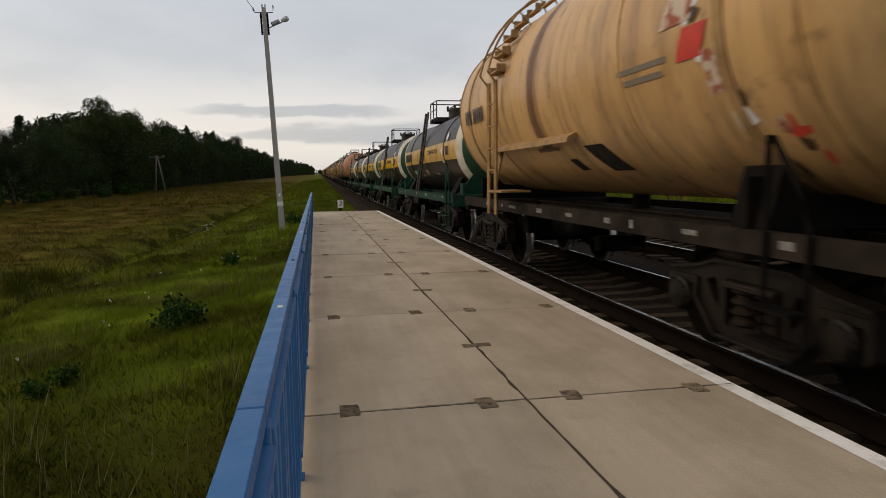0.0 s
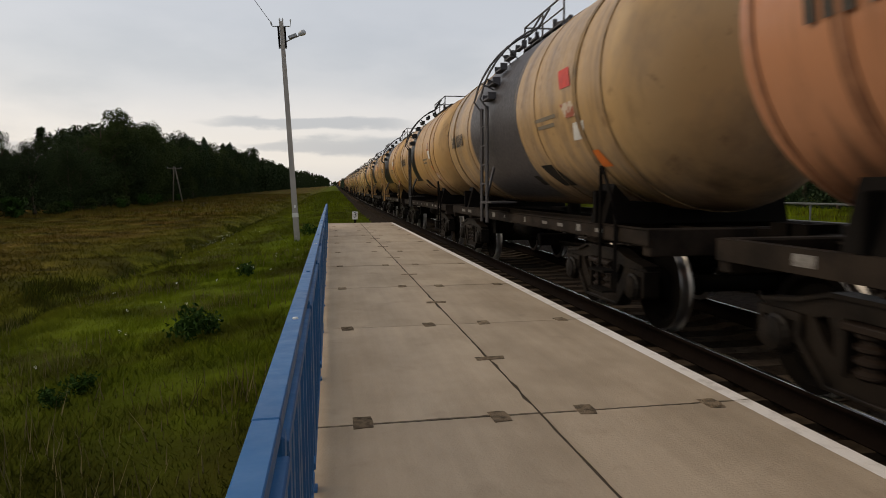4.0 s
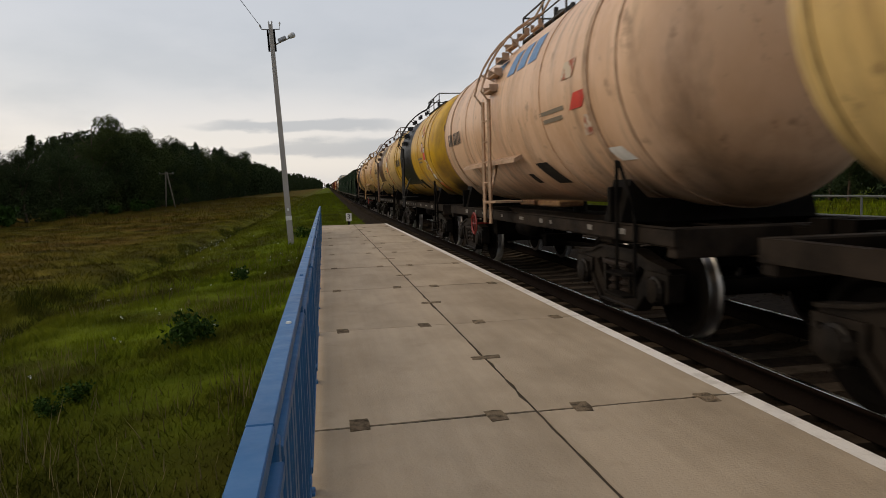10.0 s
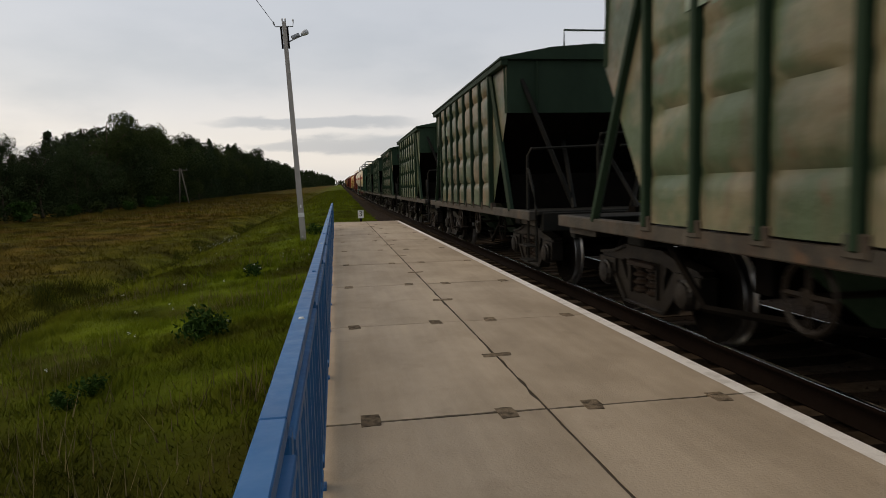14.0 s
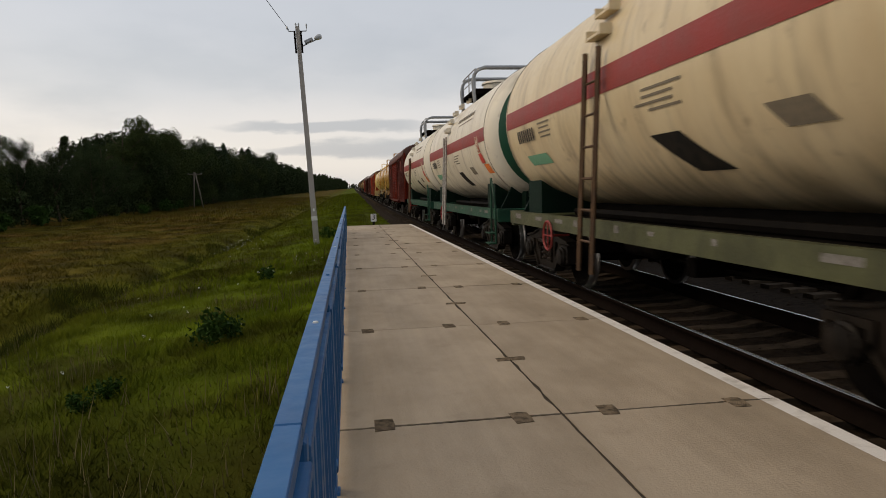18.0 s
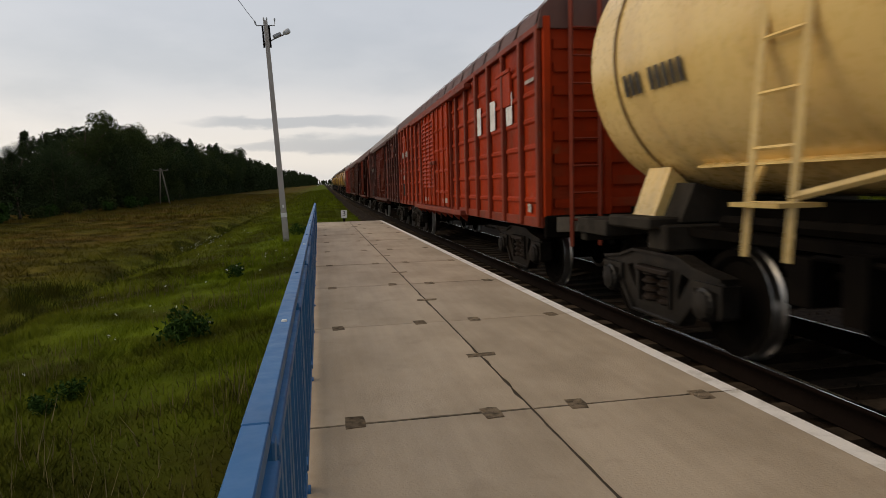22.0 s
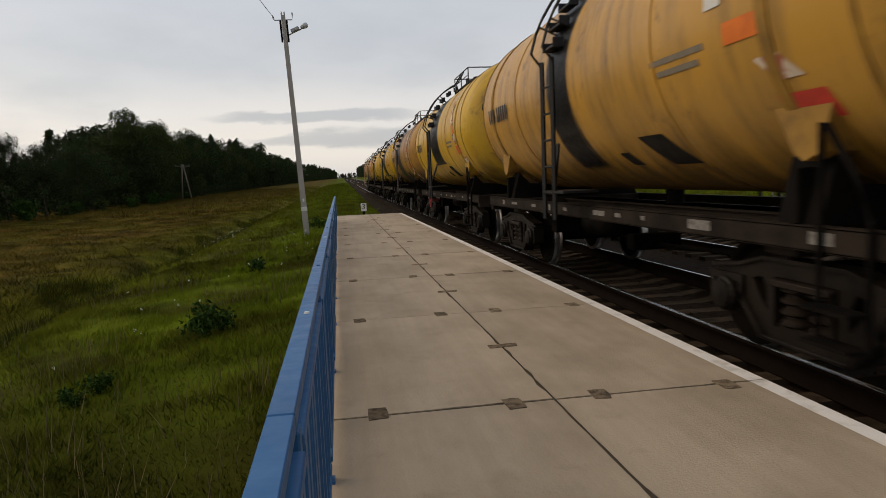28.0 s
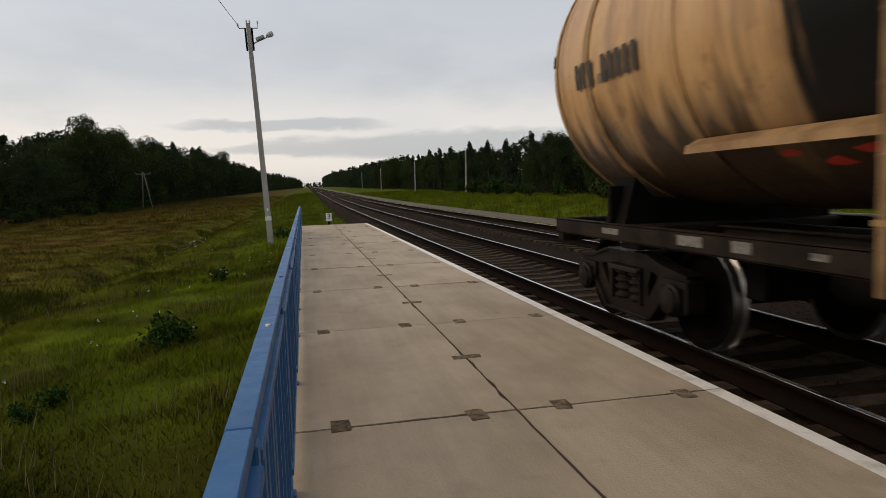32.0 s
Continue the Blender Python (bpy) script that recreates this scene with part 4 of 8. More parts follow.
def herb(x, y, s, seed, label="leafy dark green weed clump in the grass"):
    r = np.random.default_rng(seed)
    t = thing("weed_clump", pose(x, y, float(ground_z(x, y)), 0, 0, r.uniform(0, 360)), label, "weed", "weeds on the bank")
    cs, rs = [], []
    for i in range(14):
        a, q = r.uniform(0, 6.283), r.uniform(0.1, 0.55) * s
        top = (q * math.cos(a), q * math.sin(a), r.uniform(0.3, 0.7) * s)
        part("stem", Shape().tube([(top[0] * 0.1, top[1] * 0.1, -0.05), (top[0] * 0.4, top[1] * 0.4, top[2] * 0.5), top], 0.007, 4), SHRUB, t)
        cs += [top, (top[0] * 0.8, top[1] * 0.8, top[2] * 0.6)]
        rs += [0.17 * s, 0.2 * s]
    v, f = leaf_cards(cs, rs, 16, 0.075 * s, r)
    me = bpy.data.meshes.new("leaves")
    me.from_pydata(v.tolist(), [], f.tolist())
    me.materials.append(None)
    part("foliage", me, SHRUB, t)


for i, (hx, hy, hs) in enumerate(((-2.2, 10.15, 0.62), (-2.0, 10.5, 0.45), (-2.3, 17.9, 0.5), (-2.95, 8.0, 0.32), (-3.1, 7.6, 0.28), (-1.2, 31.5, 0.7))):
    herb(hx, hy, hs, 60 + i)


def bush(x, y, s, seed):
    r = np.random.default_rng(seed)
    t = thing("bush", pose(x, y, float(ground_z(x, y)), 0, 0, r.uniform(0, 360)), "low rounded willow bush in the verge", "bush", "bushes along the wood")
    cs, rs = [], []
    for i in range(20):
        a, q = r.uniform(0, 6.283), r.uniform(0.1, 0.9) * s
        top = (q * math.cos(a), q * math.sin(a), r.uniform(0.35, 1.25) * s)
        if i % 5 == 0:
            part("stem", Shape().tube([(top[0] * 0.2, top[1] * 0.2, -0.1), top], 0.02 * s, 4), BARK, t)
        cs.append(top)
        rs.append(0.3 * s)
    v, f = leaf_cards(cs, rs, 45, 0.13 * s, r)
    me = bpy.data.meshes.new("leaves")
    me.from_pydata(v.tolist(), [], f.tolist())
    me.materials.append(None)
    part("foliage", me, SHRUB if seed % 2 else LEAF_MID, t)


_r = random.Random(8)
for i in range(16):
    bush(34.0 + _r.uniform(-2.5, 2.0), 66 + i * 6.5 + _r.uniform(-2, 2), _r.uniform(0.9, 1.9), 100 + i)
for i in range(14):
    bush(-34.5 + _r.uniform(-1.5, 1.5), 58 + i * 7.5 + _r.uniform(-2, 2), _r.uniform(0.9, 1.7), 130 + i)


def flowers():
    r = np.random.default_rng(9)
    cs = []
    for x, y, n, sp in ((-5.6, 34.5, 40, 0.8), (-5.2, 30.5, 14, 0.5), (-2.4, 15.5, 7, 0.7), (-3.0, 12.0, 4, 0.5), (-1.2, 18.5, 7, 0.5), (-4.0, 8.0, 4, 0.4), (-2.0, 9.5, 3, 0.5), (-3, 26, 6, 1.5)):
        for _ in range(n):
            px, py = x + r.normal(0, sp), y + r.normal(0, sp)
            if px < -0.4:
                cs.append((px, py, float(ground_z(px, py)) + r.uniform(0.25, 0.5)))
    v, f = leaf_cards(cs, [0.022] * len(cs), 4, 0.016, r)
    joined("wildflowers", v, f, PETAL, "stuff", "small white umbel flowers in the meadow", "flowers")


flowers()


def stones():
    """Loose ballast stones over the nearer track bed."""
    r = np.random.default_rng(3)
    n = 16000
    x = r.uniform(AXIS - 2.0, AXIS_2 + 1.9, n)
    y = -6 + 46 * r.uniform(0, 1, n) ** 1.3
    prof = np.interp(x - AXIS, [-2.2, -1.75, -1.2, 1.2, 1.75, 2.2, 2.75, 5.14, 5.69, 6.3], [-0.75, -0.27, -0.235, -0.235, -0.27, -0.29, -0.235, -0.235, -0.27, -0.75])
    c = np.stack([x, y, prof + RAIL_Z + 0.005], 1)
    s = r.uniform(0.014, 0.034, (n, 1, 1))
    o = np.array([(1, 0, 0), (-1, 0, 0), (0, 1, 0), (0, -1, 0), (0, 0, 1), (0, 0, -1)], float)[None] * s * r.uniform(0.6, 1.3, (n, 6, 1)) + r.normal(0, 0.25, (n, 6, 3)) * s
    v = (c[:, None] + o).reshape(-1, 3)
    t = np.array([(0, 2, 4), (2, 1, 4), (1, 3, 4), (3, 0, 4), (2, 0, 5), (1, 2, 5), (3, 1, 5), (0, 3, 5)])
    f = (np.arange(n)[:, None, None] * 6 + t[None]).reshape(-1, 3)
    joined("ballast_stones", v, f, BALLAST, "stuff", "loose dark crushed stones on the track bed", "gravel")


stones()

# ------------------------------------------------------------------ the goods train
# Wagon space: y along the train (the leading end is at -y), z up from the rail's top.
WHEEL_R = 0.475


def wheelset_mesh():
    s = Shape()
    s.lathe([(-1.02, 0.0), (-1.02, 0.075), (-0.72, 0.085), (0.72, 0.085), (1.02, 0.075), (1.02, 0.0)], 0, 12)
    for k in (-1, 1):
        s.lathe([(k * 0.86, 0.10), (k * 0.86, 0.15), (k * 0.80, 0.19), (k * 0.79, 0.36), (k * 0.825, 0.395), (k * 0.838, 0.41), (k * 0.838, 0.470), (k * 0.80, 0.466), (k * 0.70, 0.445), (k * 0.70, 0.39), (k * 0.745, 0.36), (k * 0.75, 0.19), (k * 0.70, 0.14), (k * 0.70, 0.10)], 0, 28)
    return s


def tyre_mesh(k):
    return Shape().lathe([(k * 0.826, 0.440), (k * 0.829, 0.469), (k * 0.824, 0.473), (k * 0.745, 0.477), (k * 0.725, 0.503), (k * 0.705, 0.500), (k * 0.695, 0.440)], 0, 36, closed=True)


def side_frame_mesh(k):
    """A deep cast bogie side frame: flanged top chord, swelling diagonals, spring window, axle boxes with caps."""
    s = Shape()
    a, b = sorted((k * 0.97, k * 1.09))
    lip0, lip1 = sorted((k * 0.95, k * 1.125))
    s.prism([(-1.14, 0.58), (-1.14, 0.71), (-0.74, 0.76), (-0.44, 0.84), (0.44, 0.84), (0.74, 0.76), (1.14, 0.71), (1.14, 0.58), (0.78, 0.60), (0.44, 0.70), (-0.44, 0.70), (-0.78, 0.60)], 0, a, b)
    s.prism([(-1.14, 0.69), (-1.14, 0.72), (-0.74, 0.77), (-0.44, 0.85), (0.44, 0.85), (0.74, 0.77), (1.14, 0.72), (1.14, 0.69), (0.74, 0.74), (0.44, 0.82), (-0.44, 0.82), (-0.74, 0.74)], 0, lip0, lip1)
    s.prism([(-0.46, 0.20), (0.46, 0.20), (0.40, 0.34), (-0.40, 0.34)], 0, a, b)
    s.box(lip0, lip1, -0.46, 0.46, 0.19, 0.22, 0.006)
    for e in (-1, 1):
        # diagonal from the pedestal down to the spring seat
        s.prism([(e * 0.80, 0.64), (e * 0.76, 0.50), (e * 0.46, 0.20), (e * 0.34, 0.20), (e * 0.34, 0.34), (e * 0.50, 0.50), (e * 0.62, 0.66)], 0, a, b)
        s.prism([(e * 0.80, 0.52), (e * 0.77, 0.48), (e * 0.47, 0.19), (e * 0.43, 0.19), (e * 0.43, 0.23), (e * 0.74, 0.53)], 0, lip0, lip1)
        # column beside the spring window, rounded into the chord
        s.prism([(e * 0.30, 0.30), (e * 0.42, 0.30), (e * 0.42, 0.56), (e * 0.50, 0.72), (e * 0.50, 0.78), (e * 0.24, 0.78), (e * 0.30, 0.66)], 0, a, b)
        s.box(lip0, lip1, *sorted((e * 0.29, e * 0.32)), 0.32, 0.70, 0.005)
        y = e * 0.925
        s.box(a + 0.005, b - 0.005, y - 0.19, y + 0.19, 0.36, 0.62, 0.04)
        s.prism([(e * 0.70, 0.66), (e * 1.16, 0.66), (e * 1.16, 0.40), (e * 1.10, 0.36), (e * 1.10, 0.60), (e * 0.76, 0.60), (e * 0.76, 0.44), (e * 0.70, 0.44)], 0, lip0, lip1)
        s.lathe([(k * 1.08, 0.155), (k * 1.15, 0.150), (k * 1.165, 0.125), (k * 1.185, 0.12), (k * 1.195, 0.05), (k * 1.20, 0.0)], 0, 16, (0, y, WHEEL_R))
        for i in range(4):
            t = math.pi * (0.25 + 0.5 * i)
            s.lathe([(k * 1.165, 0.018), (k * 1.185, 0.016), (k * 1.187, 0.0)], 0, 6, (0, y + 0.115 * math.cos(t), WHEEL_R + 0.115 * math.sin(t)))
    return s


def spring_mesh(k):
    s = Shape()
    for y in (-0.15, 0.15):
        prof = [(0.335 + i * 0.021, 0.118 if i % 4 in (1, 2) else 0.085) for i in range(16)]
        s.lathe(prof, 2, 12, (k * 1.02, y, 0))
    s.box(k * 1.03 - 0.13, k * 1.03 + 0.13, -0.31, 0.31, 0.635, 0.69, 0.01)
    return s


def bogie_mesh():
    s = Shape()
    s.box(-1.08, 1.08, -0.19, 0.19, 0.56, 0.82, 0.03)
    s.lathe([(0.82, 0.24), (0.90, 0.22)], 2, 16)
    for y in (-0.52, 0.52):
        s.box(-0.85, 0.85, y - 0.05, y + 0.05, 0.42, 0.52, 0.01)
        for x in (-0.79, 0.79):
            s.box(x - 0.04, x + 0.04, y - 0.06, y + 0.06, 0.30, 0.66, 0.01)
    return s


def coupler_mesh(k, reach):
    """A knuckle coupler on its shank, pointing to k * y."""
    s = Shape()
    s.box(-0.10, 0.10, *sorted((k * (reach - 0.85), k * (reach - 0.22))), 0.93, 1.13, 0.02)
    pts = [(-0.20, reach - 0.28), (-0.17, reach + 0.02), (-0.05, reach - 0.06), (0.03, reach - 0.06), (0.12, reach + 0.05), (0.22, reach + 0.03), (0.22, reach - 0.20), (0.10, reach - 0.30)]
    s.prism([(x * k, y * k) for x, y in pts], 2, 0.85, 1.21)
    s.tube([(0.13, k * (reach - 0.5), 0.98), (0.16, k * (reach - 0.25), 0.72), (0.22, k * (reach - 0.05), 0.62), (0.24, k * reach, 0.85)], 0.022, 6)
    return s


DULLWHITE = paint("grimy_white_marks", (0.20, 0.19, 0.175), (0.08, 0.07, 0.06), 22.0, amount=0.9, rough=0.75)
SILL = paint("grimy_brown_sill", (0.028, 0.021, 0.016), (0.010, 0.008, 0.0065), 2.5, amount=0.8, rough=0.7, grain=30, spec=0.05)
DUSTY = paint("dusty_cast_steel", (0.020, 0.0165, 0.013), (0.007, 0.006, 0.005), 4.0, amount=0.9, rough=0.42, grain=30, spec=0.2)
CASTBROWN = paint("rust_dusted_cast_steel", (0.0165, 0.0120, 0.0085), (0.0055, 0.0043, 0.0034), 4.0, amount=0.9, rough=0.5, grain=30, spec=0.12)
STAIN = paint("brown_oil_stain", (0.10, 0.055, 0.028), (0.05, 0.03, 0.02), 6.0, amount=0.8, rough=0.6, spec=0.2)
SCRAPED = paint("scraped_primer", (0.19, 0.105, 0.042), (0.11, 0.042, 0.018), 9.0, amount=0.9, rough=0.75, lo=0.42, hi=0.6)
WHEELS = []


def running_gear(w, pivot, reach, cast=None):
    """Bogies, wheelsets and couplers of one wagon."""
    for k in (-1, 1):
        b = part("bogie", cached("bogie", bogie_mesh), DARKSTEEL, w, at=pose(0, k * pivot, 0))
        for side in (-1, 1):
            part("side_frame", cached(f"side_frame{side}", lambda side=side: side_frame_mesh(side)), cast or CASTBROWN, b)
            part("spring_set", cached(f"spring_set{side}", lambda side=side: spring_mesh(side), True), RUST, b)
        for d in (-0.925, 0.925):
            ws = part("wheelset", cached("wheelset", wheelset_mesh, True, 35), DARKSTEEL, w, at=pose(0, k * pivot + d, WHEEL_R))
            for side in (-1, 1):
                part("tyre", cached(f"tyre{side}", lambda side=side: tyre_mesh(side), True, 35), TREAD, ws, "bright worn steel tyre")
            WHEELS.append((w, ws, k * pivot + d))
        if k < 0:
            part("brake_cock", cached(f"brake_cock{reach}", lambda: Shape().lathe([(-0.04, 0.0), (-0.036, 0.022), (0.036, 0.024), (0.04, 0.0)], 0, 10, (-0.72, -reach + 0.66, 1.10)).box(-0.735, -0.705, -reach + 0.60, -reach + 0.69, 1.11, 1.13, 0.004)), REDWHEEL, w, "small red end cock of the brake pipe")
        part("coupler", cached(f"coupler{k}{reach}", lambda k=k: coupler_mesh(k, reach)), DARKSTEEL, w)


def wrap(me, R, zc, y, ang, side=-1):
    """Bends flat lettering (x along, y up) round the tank's near flank at height angle ang."""
    for v in me.vertices:
        a = radians(ang) + v.co.y / R
        rr = R + v.co.z
        x, z = side * rr * math.cos(a), zc + rr * math.sin(a)
        v.co = (x, y + side * v.co.x, z)
    return me


def on_head(me, R, zc, half, head, up):
    """Lays flat lettering on the tank's curved leading end."""
    for v in me.vertices:
        x, z = v.co.x, up + v.co.y
        q = min(1.0, (math.hypot(x, z) / R) ** (1 / 0.85))
        v.co = (x, -half + head * (1 - math.sqrt(1 - q * q)) - 0.008 - v.co.z, zc + z)
    return me


def flank(R, zc, y0, y1, a0, a1, lift=0.006, slant=0.0, side=-1, rows=6):
    """A curved patch lying on the tank's flank, between two heights given as angles above its axis."""
    s = Shape()
    v, f = [], []
    for i in range(rows + 1):
        a = radians(a0 + (a1 - a0) * i / rows)
        dy = slant * (1 - i / rows)
        for y in (y0, y1):
            v.append((side * (R + lift) * math.cos(a), y + dy, zc + (R + lift) * math.sin(a)))
    for i in range(rows):
        f.append((2 * i, 2 * i + 1, 2 * i + 3, 2 * i + 2))
    return s.add(v, f)


def scrap(R, zc, y, ang, wy, wa, r, side=-1):
    """An uneven torn scrap on the flank."""
    n = 7
    pts = []
    for i in range(n):
        t = 2 * math.pi * i / n
        k = r.uniform(0.5, 1.15)
        a = radians(ang + wa * k * math.sin(t))
        pts.append((side * (R + 0.006 + 0.002 * r.random()) * math.cos(a), y + wy * k * math.cos(t), zc + (R + 0.006) * math.sin(a)))
    return Shape().add(pts, [tuple(range(n))])


def hug(me, R, zc, half, head):
    """Draws a patch made for the cylinder down on to the tank's curved shoulder."""
    for v in me.vertices:
        c = (abs(v.co.y) - (half - head)) / head
        if c > 0:
            k = math.sqrt(max(0.0, 1 - min(c, 1.0) ** 2)) ** 0.85
            v.co.x, v.co.z = v.co.x * k, zc + (v.co.z - zc) * k
    return me


def line_bar(R, zc, y, ang, h, length, side=-1):
    """A line of small unreadable print as one plain bar."""
    return flank(R, zc, y - length / 2, y + length / 2, ang, ang + math.degrees(h / R), 0.006, 0, side, 2)


def wagon_number(w, R, zc, y, ang, h, length, groups=(3, 5)):
    """The wagon's number, each character an upright bar."""
    n = sum(groups) + len(groups) - 1
    step = length / n
    da = math.degrees(h / R)
    me = cached(f"number_bar{R}{zc}{ang}{h}{length}", lambda: flank(R, zc, -step * 0.30, step * 0.30, ang, ang + da, 0.022, 0, -1, 2))
    i = 0
    for g in groups:
        for _ in range(g):
            part("number_bar", me, INK, w, at=pose(0, y + length / 2 - (i + 0.5) * step, 0))
            i += 1
        i += 1


def tank_shell(R, zc, half, head):
    s = Shape()
    prof = [(-half, 0.0)]
    for i in range(1, 11):
        t = i / 10
        prof.append((-half + head * (1 - math.cos(t * math.pi / 2)), R * math.sin(t * math.pi / 2) ** 0.85))
    cyl = half - head
    prof += [(y, R) for y in (-cyl * 0.6, -cyl * 0.2, cyl * 0.2, cyl * 0.6)]
    for i in range(10, 0, -1):
        t = i / 10
        prof.append((half - head * (1 - math.cos(t * math.pi / 2)), R * math.sin(t * math.pi / 2) ** 0.85))
    prof.append((half, 0.0))
    return s.lathe(prof, 1, 56, (0, 0, zc))


def head_disc(R, zc, half, head, t0, t1, k, lift=0.005):
    """A painted ring or disc on a tank's end, between two fractions of the end's curve."""
    s = Shape()
    prof = []
    for i in range(9):
        t = t0 + (t1 - t0) * i / 8
        prof.append((k * (half + lift - head * (1 - math.cos(t * math.pi / 2))), (R + lift) * math.sin(t * math.pi / 2) ** 0.85))
    return s.lathe(prof, 1, 48, (0, 0, zc))


def hoop(R, zc, y, w=0.05, d=0.02):
    return Shape().lathe([(y - w, R), (y - w, R + d), (y + w, R + d), (y + w, R)], 1, 48, (0, 0, zc))


def ladder_mesh(x0, z0, x1, z1, w, step=0.34):
    """A two-string ladder from (x0, z0) to (x1, z1), rungs along y."""
    s = Shape()
    n = max(2, int(math.hypot(x1 - x0, z1 - z0) / step))
    for y in (-w / 2, w / 2):
        s.tube([(x0, y, z0), (x1, y, z1)], 0.033, 4)
    for i in range(1, n):
        t = i / n
        s.tube([(x0 + (x1 - x0) * t, -w / 2 - 0.03, z0 + (z1 - z0) * t), (x0 + (x1 - x0) * t, w / 2 + 0.03, z0 + (z1 - z0) * t)], 0.016, 4)
    return s


def flank_step(R, zc, i, side, w=0.42):
    """One step iron on the tank's shoulder."""
    a = radians(14 + i * 10.0)
    x, z = side * (R + 0.13) * math.cos(a), zc + (R + 0.13) * math.sin(a)
    xi = side * (R - 0.02) * math.cos(a)
    s = Shape().box(min(x, xi), max(x, xi), -w / 2, w / 2, z - 0.014, z + 0.014)
    for y in (-w / 2, w / 2):
        s.box(min(x, xi), max(x, xi), y - 0.014, y + 0.014, z - 0.02, z + 0.10)
    return s


def shoulder_rail(R, zc, side):
    """Two handrails that follow the tank's shoulder from the ladder's head up to the walkway."""
    s = Shape()
    for y in (-0.25, 0.25):
        pts = [(side * (R + 0.10), y, zc + 0.2)]
        for i in range(8):
            a = radians(12 + 56 * i / 7)
            pts.append((side * (R + 0.27) * math.cos(a), y, zc + (R + 0.27) * math.sin(a)))
        pts.append((side * 0.46, y, zc + R + 0.48))
        s.tube(pts, 0.02, 5)
        for a in (24, 46, 66):
            a = radians(a)
            s.tube([(side * (R - 0.01) * math.cos(a), y, zc + (R - 0.01) * math.sin(a)), (side * (R + 0.27) * math.cos(a), y, zc + (R + 0.27) * math.sin(a))], 0.014, 4)
    return s


def climb(w, R, zc, z_low, y, material, steps=6, low=None):
    """A hanging ladder and step irons on both flanks."""
    for side in (-1, 1):
        xs = side * (R + 0.10)
        part("ladder", cached(f"ladder{R}{zc}{z_low}{side}", lambda: ladder_mesh(xs, z_low, xs, zc + 0.25, 0.42)), low or material, w, at=pose(0, y, 0))
        for i in range(steps):
            part("step_iron", cached(f"step_iron{R}{zc}{side}{i}", lambda i=i, side=side: flank_step(R, zc, i, side)), material, w, at=pose(0, y, 0))
    part("shoulder_rail", cached(f"shoulder_rail{R}{zc}", lambda: shoulder_rail(R, zc, -1), True, 40), material, w, "bent handrail over the tank's shoulder", at=pose(0, y, 0))


def walkway(zt, l, w, rail_h, y0=0.0):
    s = Shape()
    s.box(-w, w, y0 - l, y0 + l, zt, zt + 0.035, 0.006)
    for y in np.arange(y0 - l, y0 + l + 0.01, l / 2):
        s.box(-w, w, y - 0.02, y + 0.02, zt - 0.10, zt)
    return s


def guard_rail(zt, l, w, h, y0=0.0):
    s = Shape()
    for x in (-w, w):
        for y in (y0 - l, y0, y0 + l):
            s.tube([(x, y, zt), (x, y, zt + h)], 0.018, 5)
        s.tube([(x, y0 - l, zt + h), (x, y0 + l, zt + h)], 0.018, 5)
        s.tube([(x, y0 - l, zt + h * 0.5), (x, y0 + l, zt + h * 0.5)], 0.014, 5)
    for y in (y0 - l, y0 + l):
        s.tube([(-w, y, zt + h), (w, y, zt + h)], 0.018, 5)
    return s


def hatch_mesh(z, r=0.33, h=0.22, y=0.0):
    s = Shape().lathe([(0, r), (h, r), (h, r + 0.05), (h + 0.05, r + 0.04), (h + 0.09, 0.0)], 2, 20, (0, y, z))
    for k in range(6):
        a = k * math.pi / 3
        s.box((r + 0.03) * math.cos(a) - 0.03, (r + 0.03) * math.cos(a) + 0.03, y + (r + 0.03) * math.sin(a) - 0.03, y + (r + 0.03) * math.sin(a) + 0.03, z + h - 0.04, z + h + 0.12)
    s.tube([(-0.25, y, z + h + 0.05), (-0.1, y, z + h + 0.16), (0.1, y, z + h + 0.16), (0.25, y, z + h + 0.05)], 0.02, 5)
    return s


def valve_mesh(z, y):
    s = Shape().lathe([(0, 0.09), (0.18, 0.09), (0.18, 0.13), (0.24, 0.13), (0.30, 0.05), (0.34, 0.0)], 2, 12, (0.25, y, z))
    return s


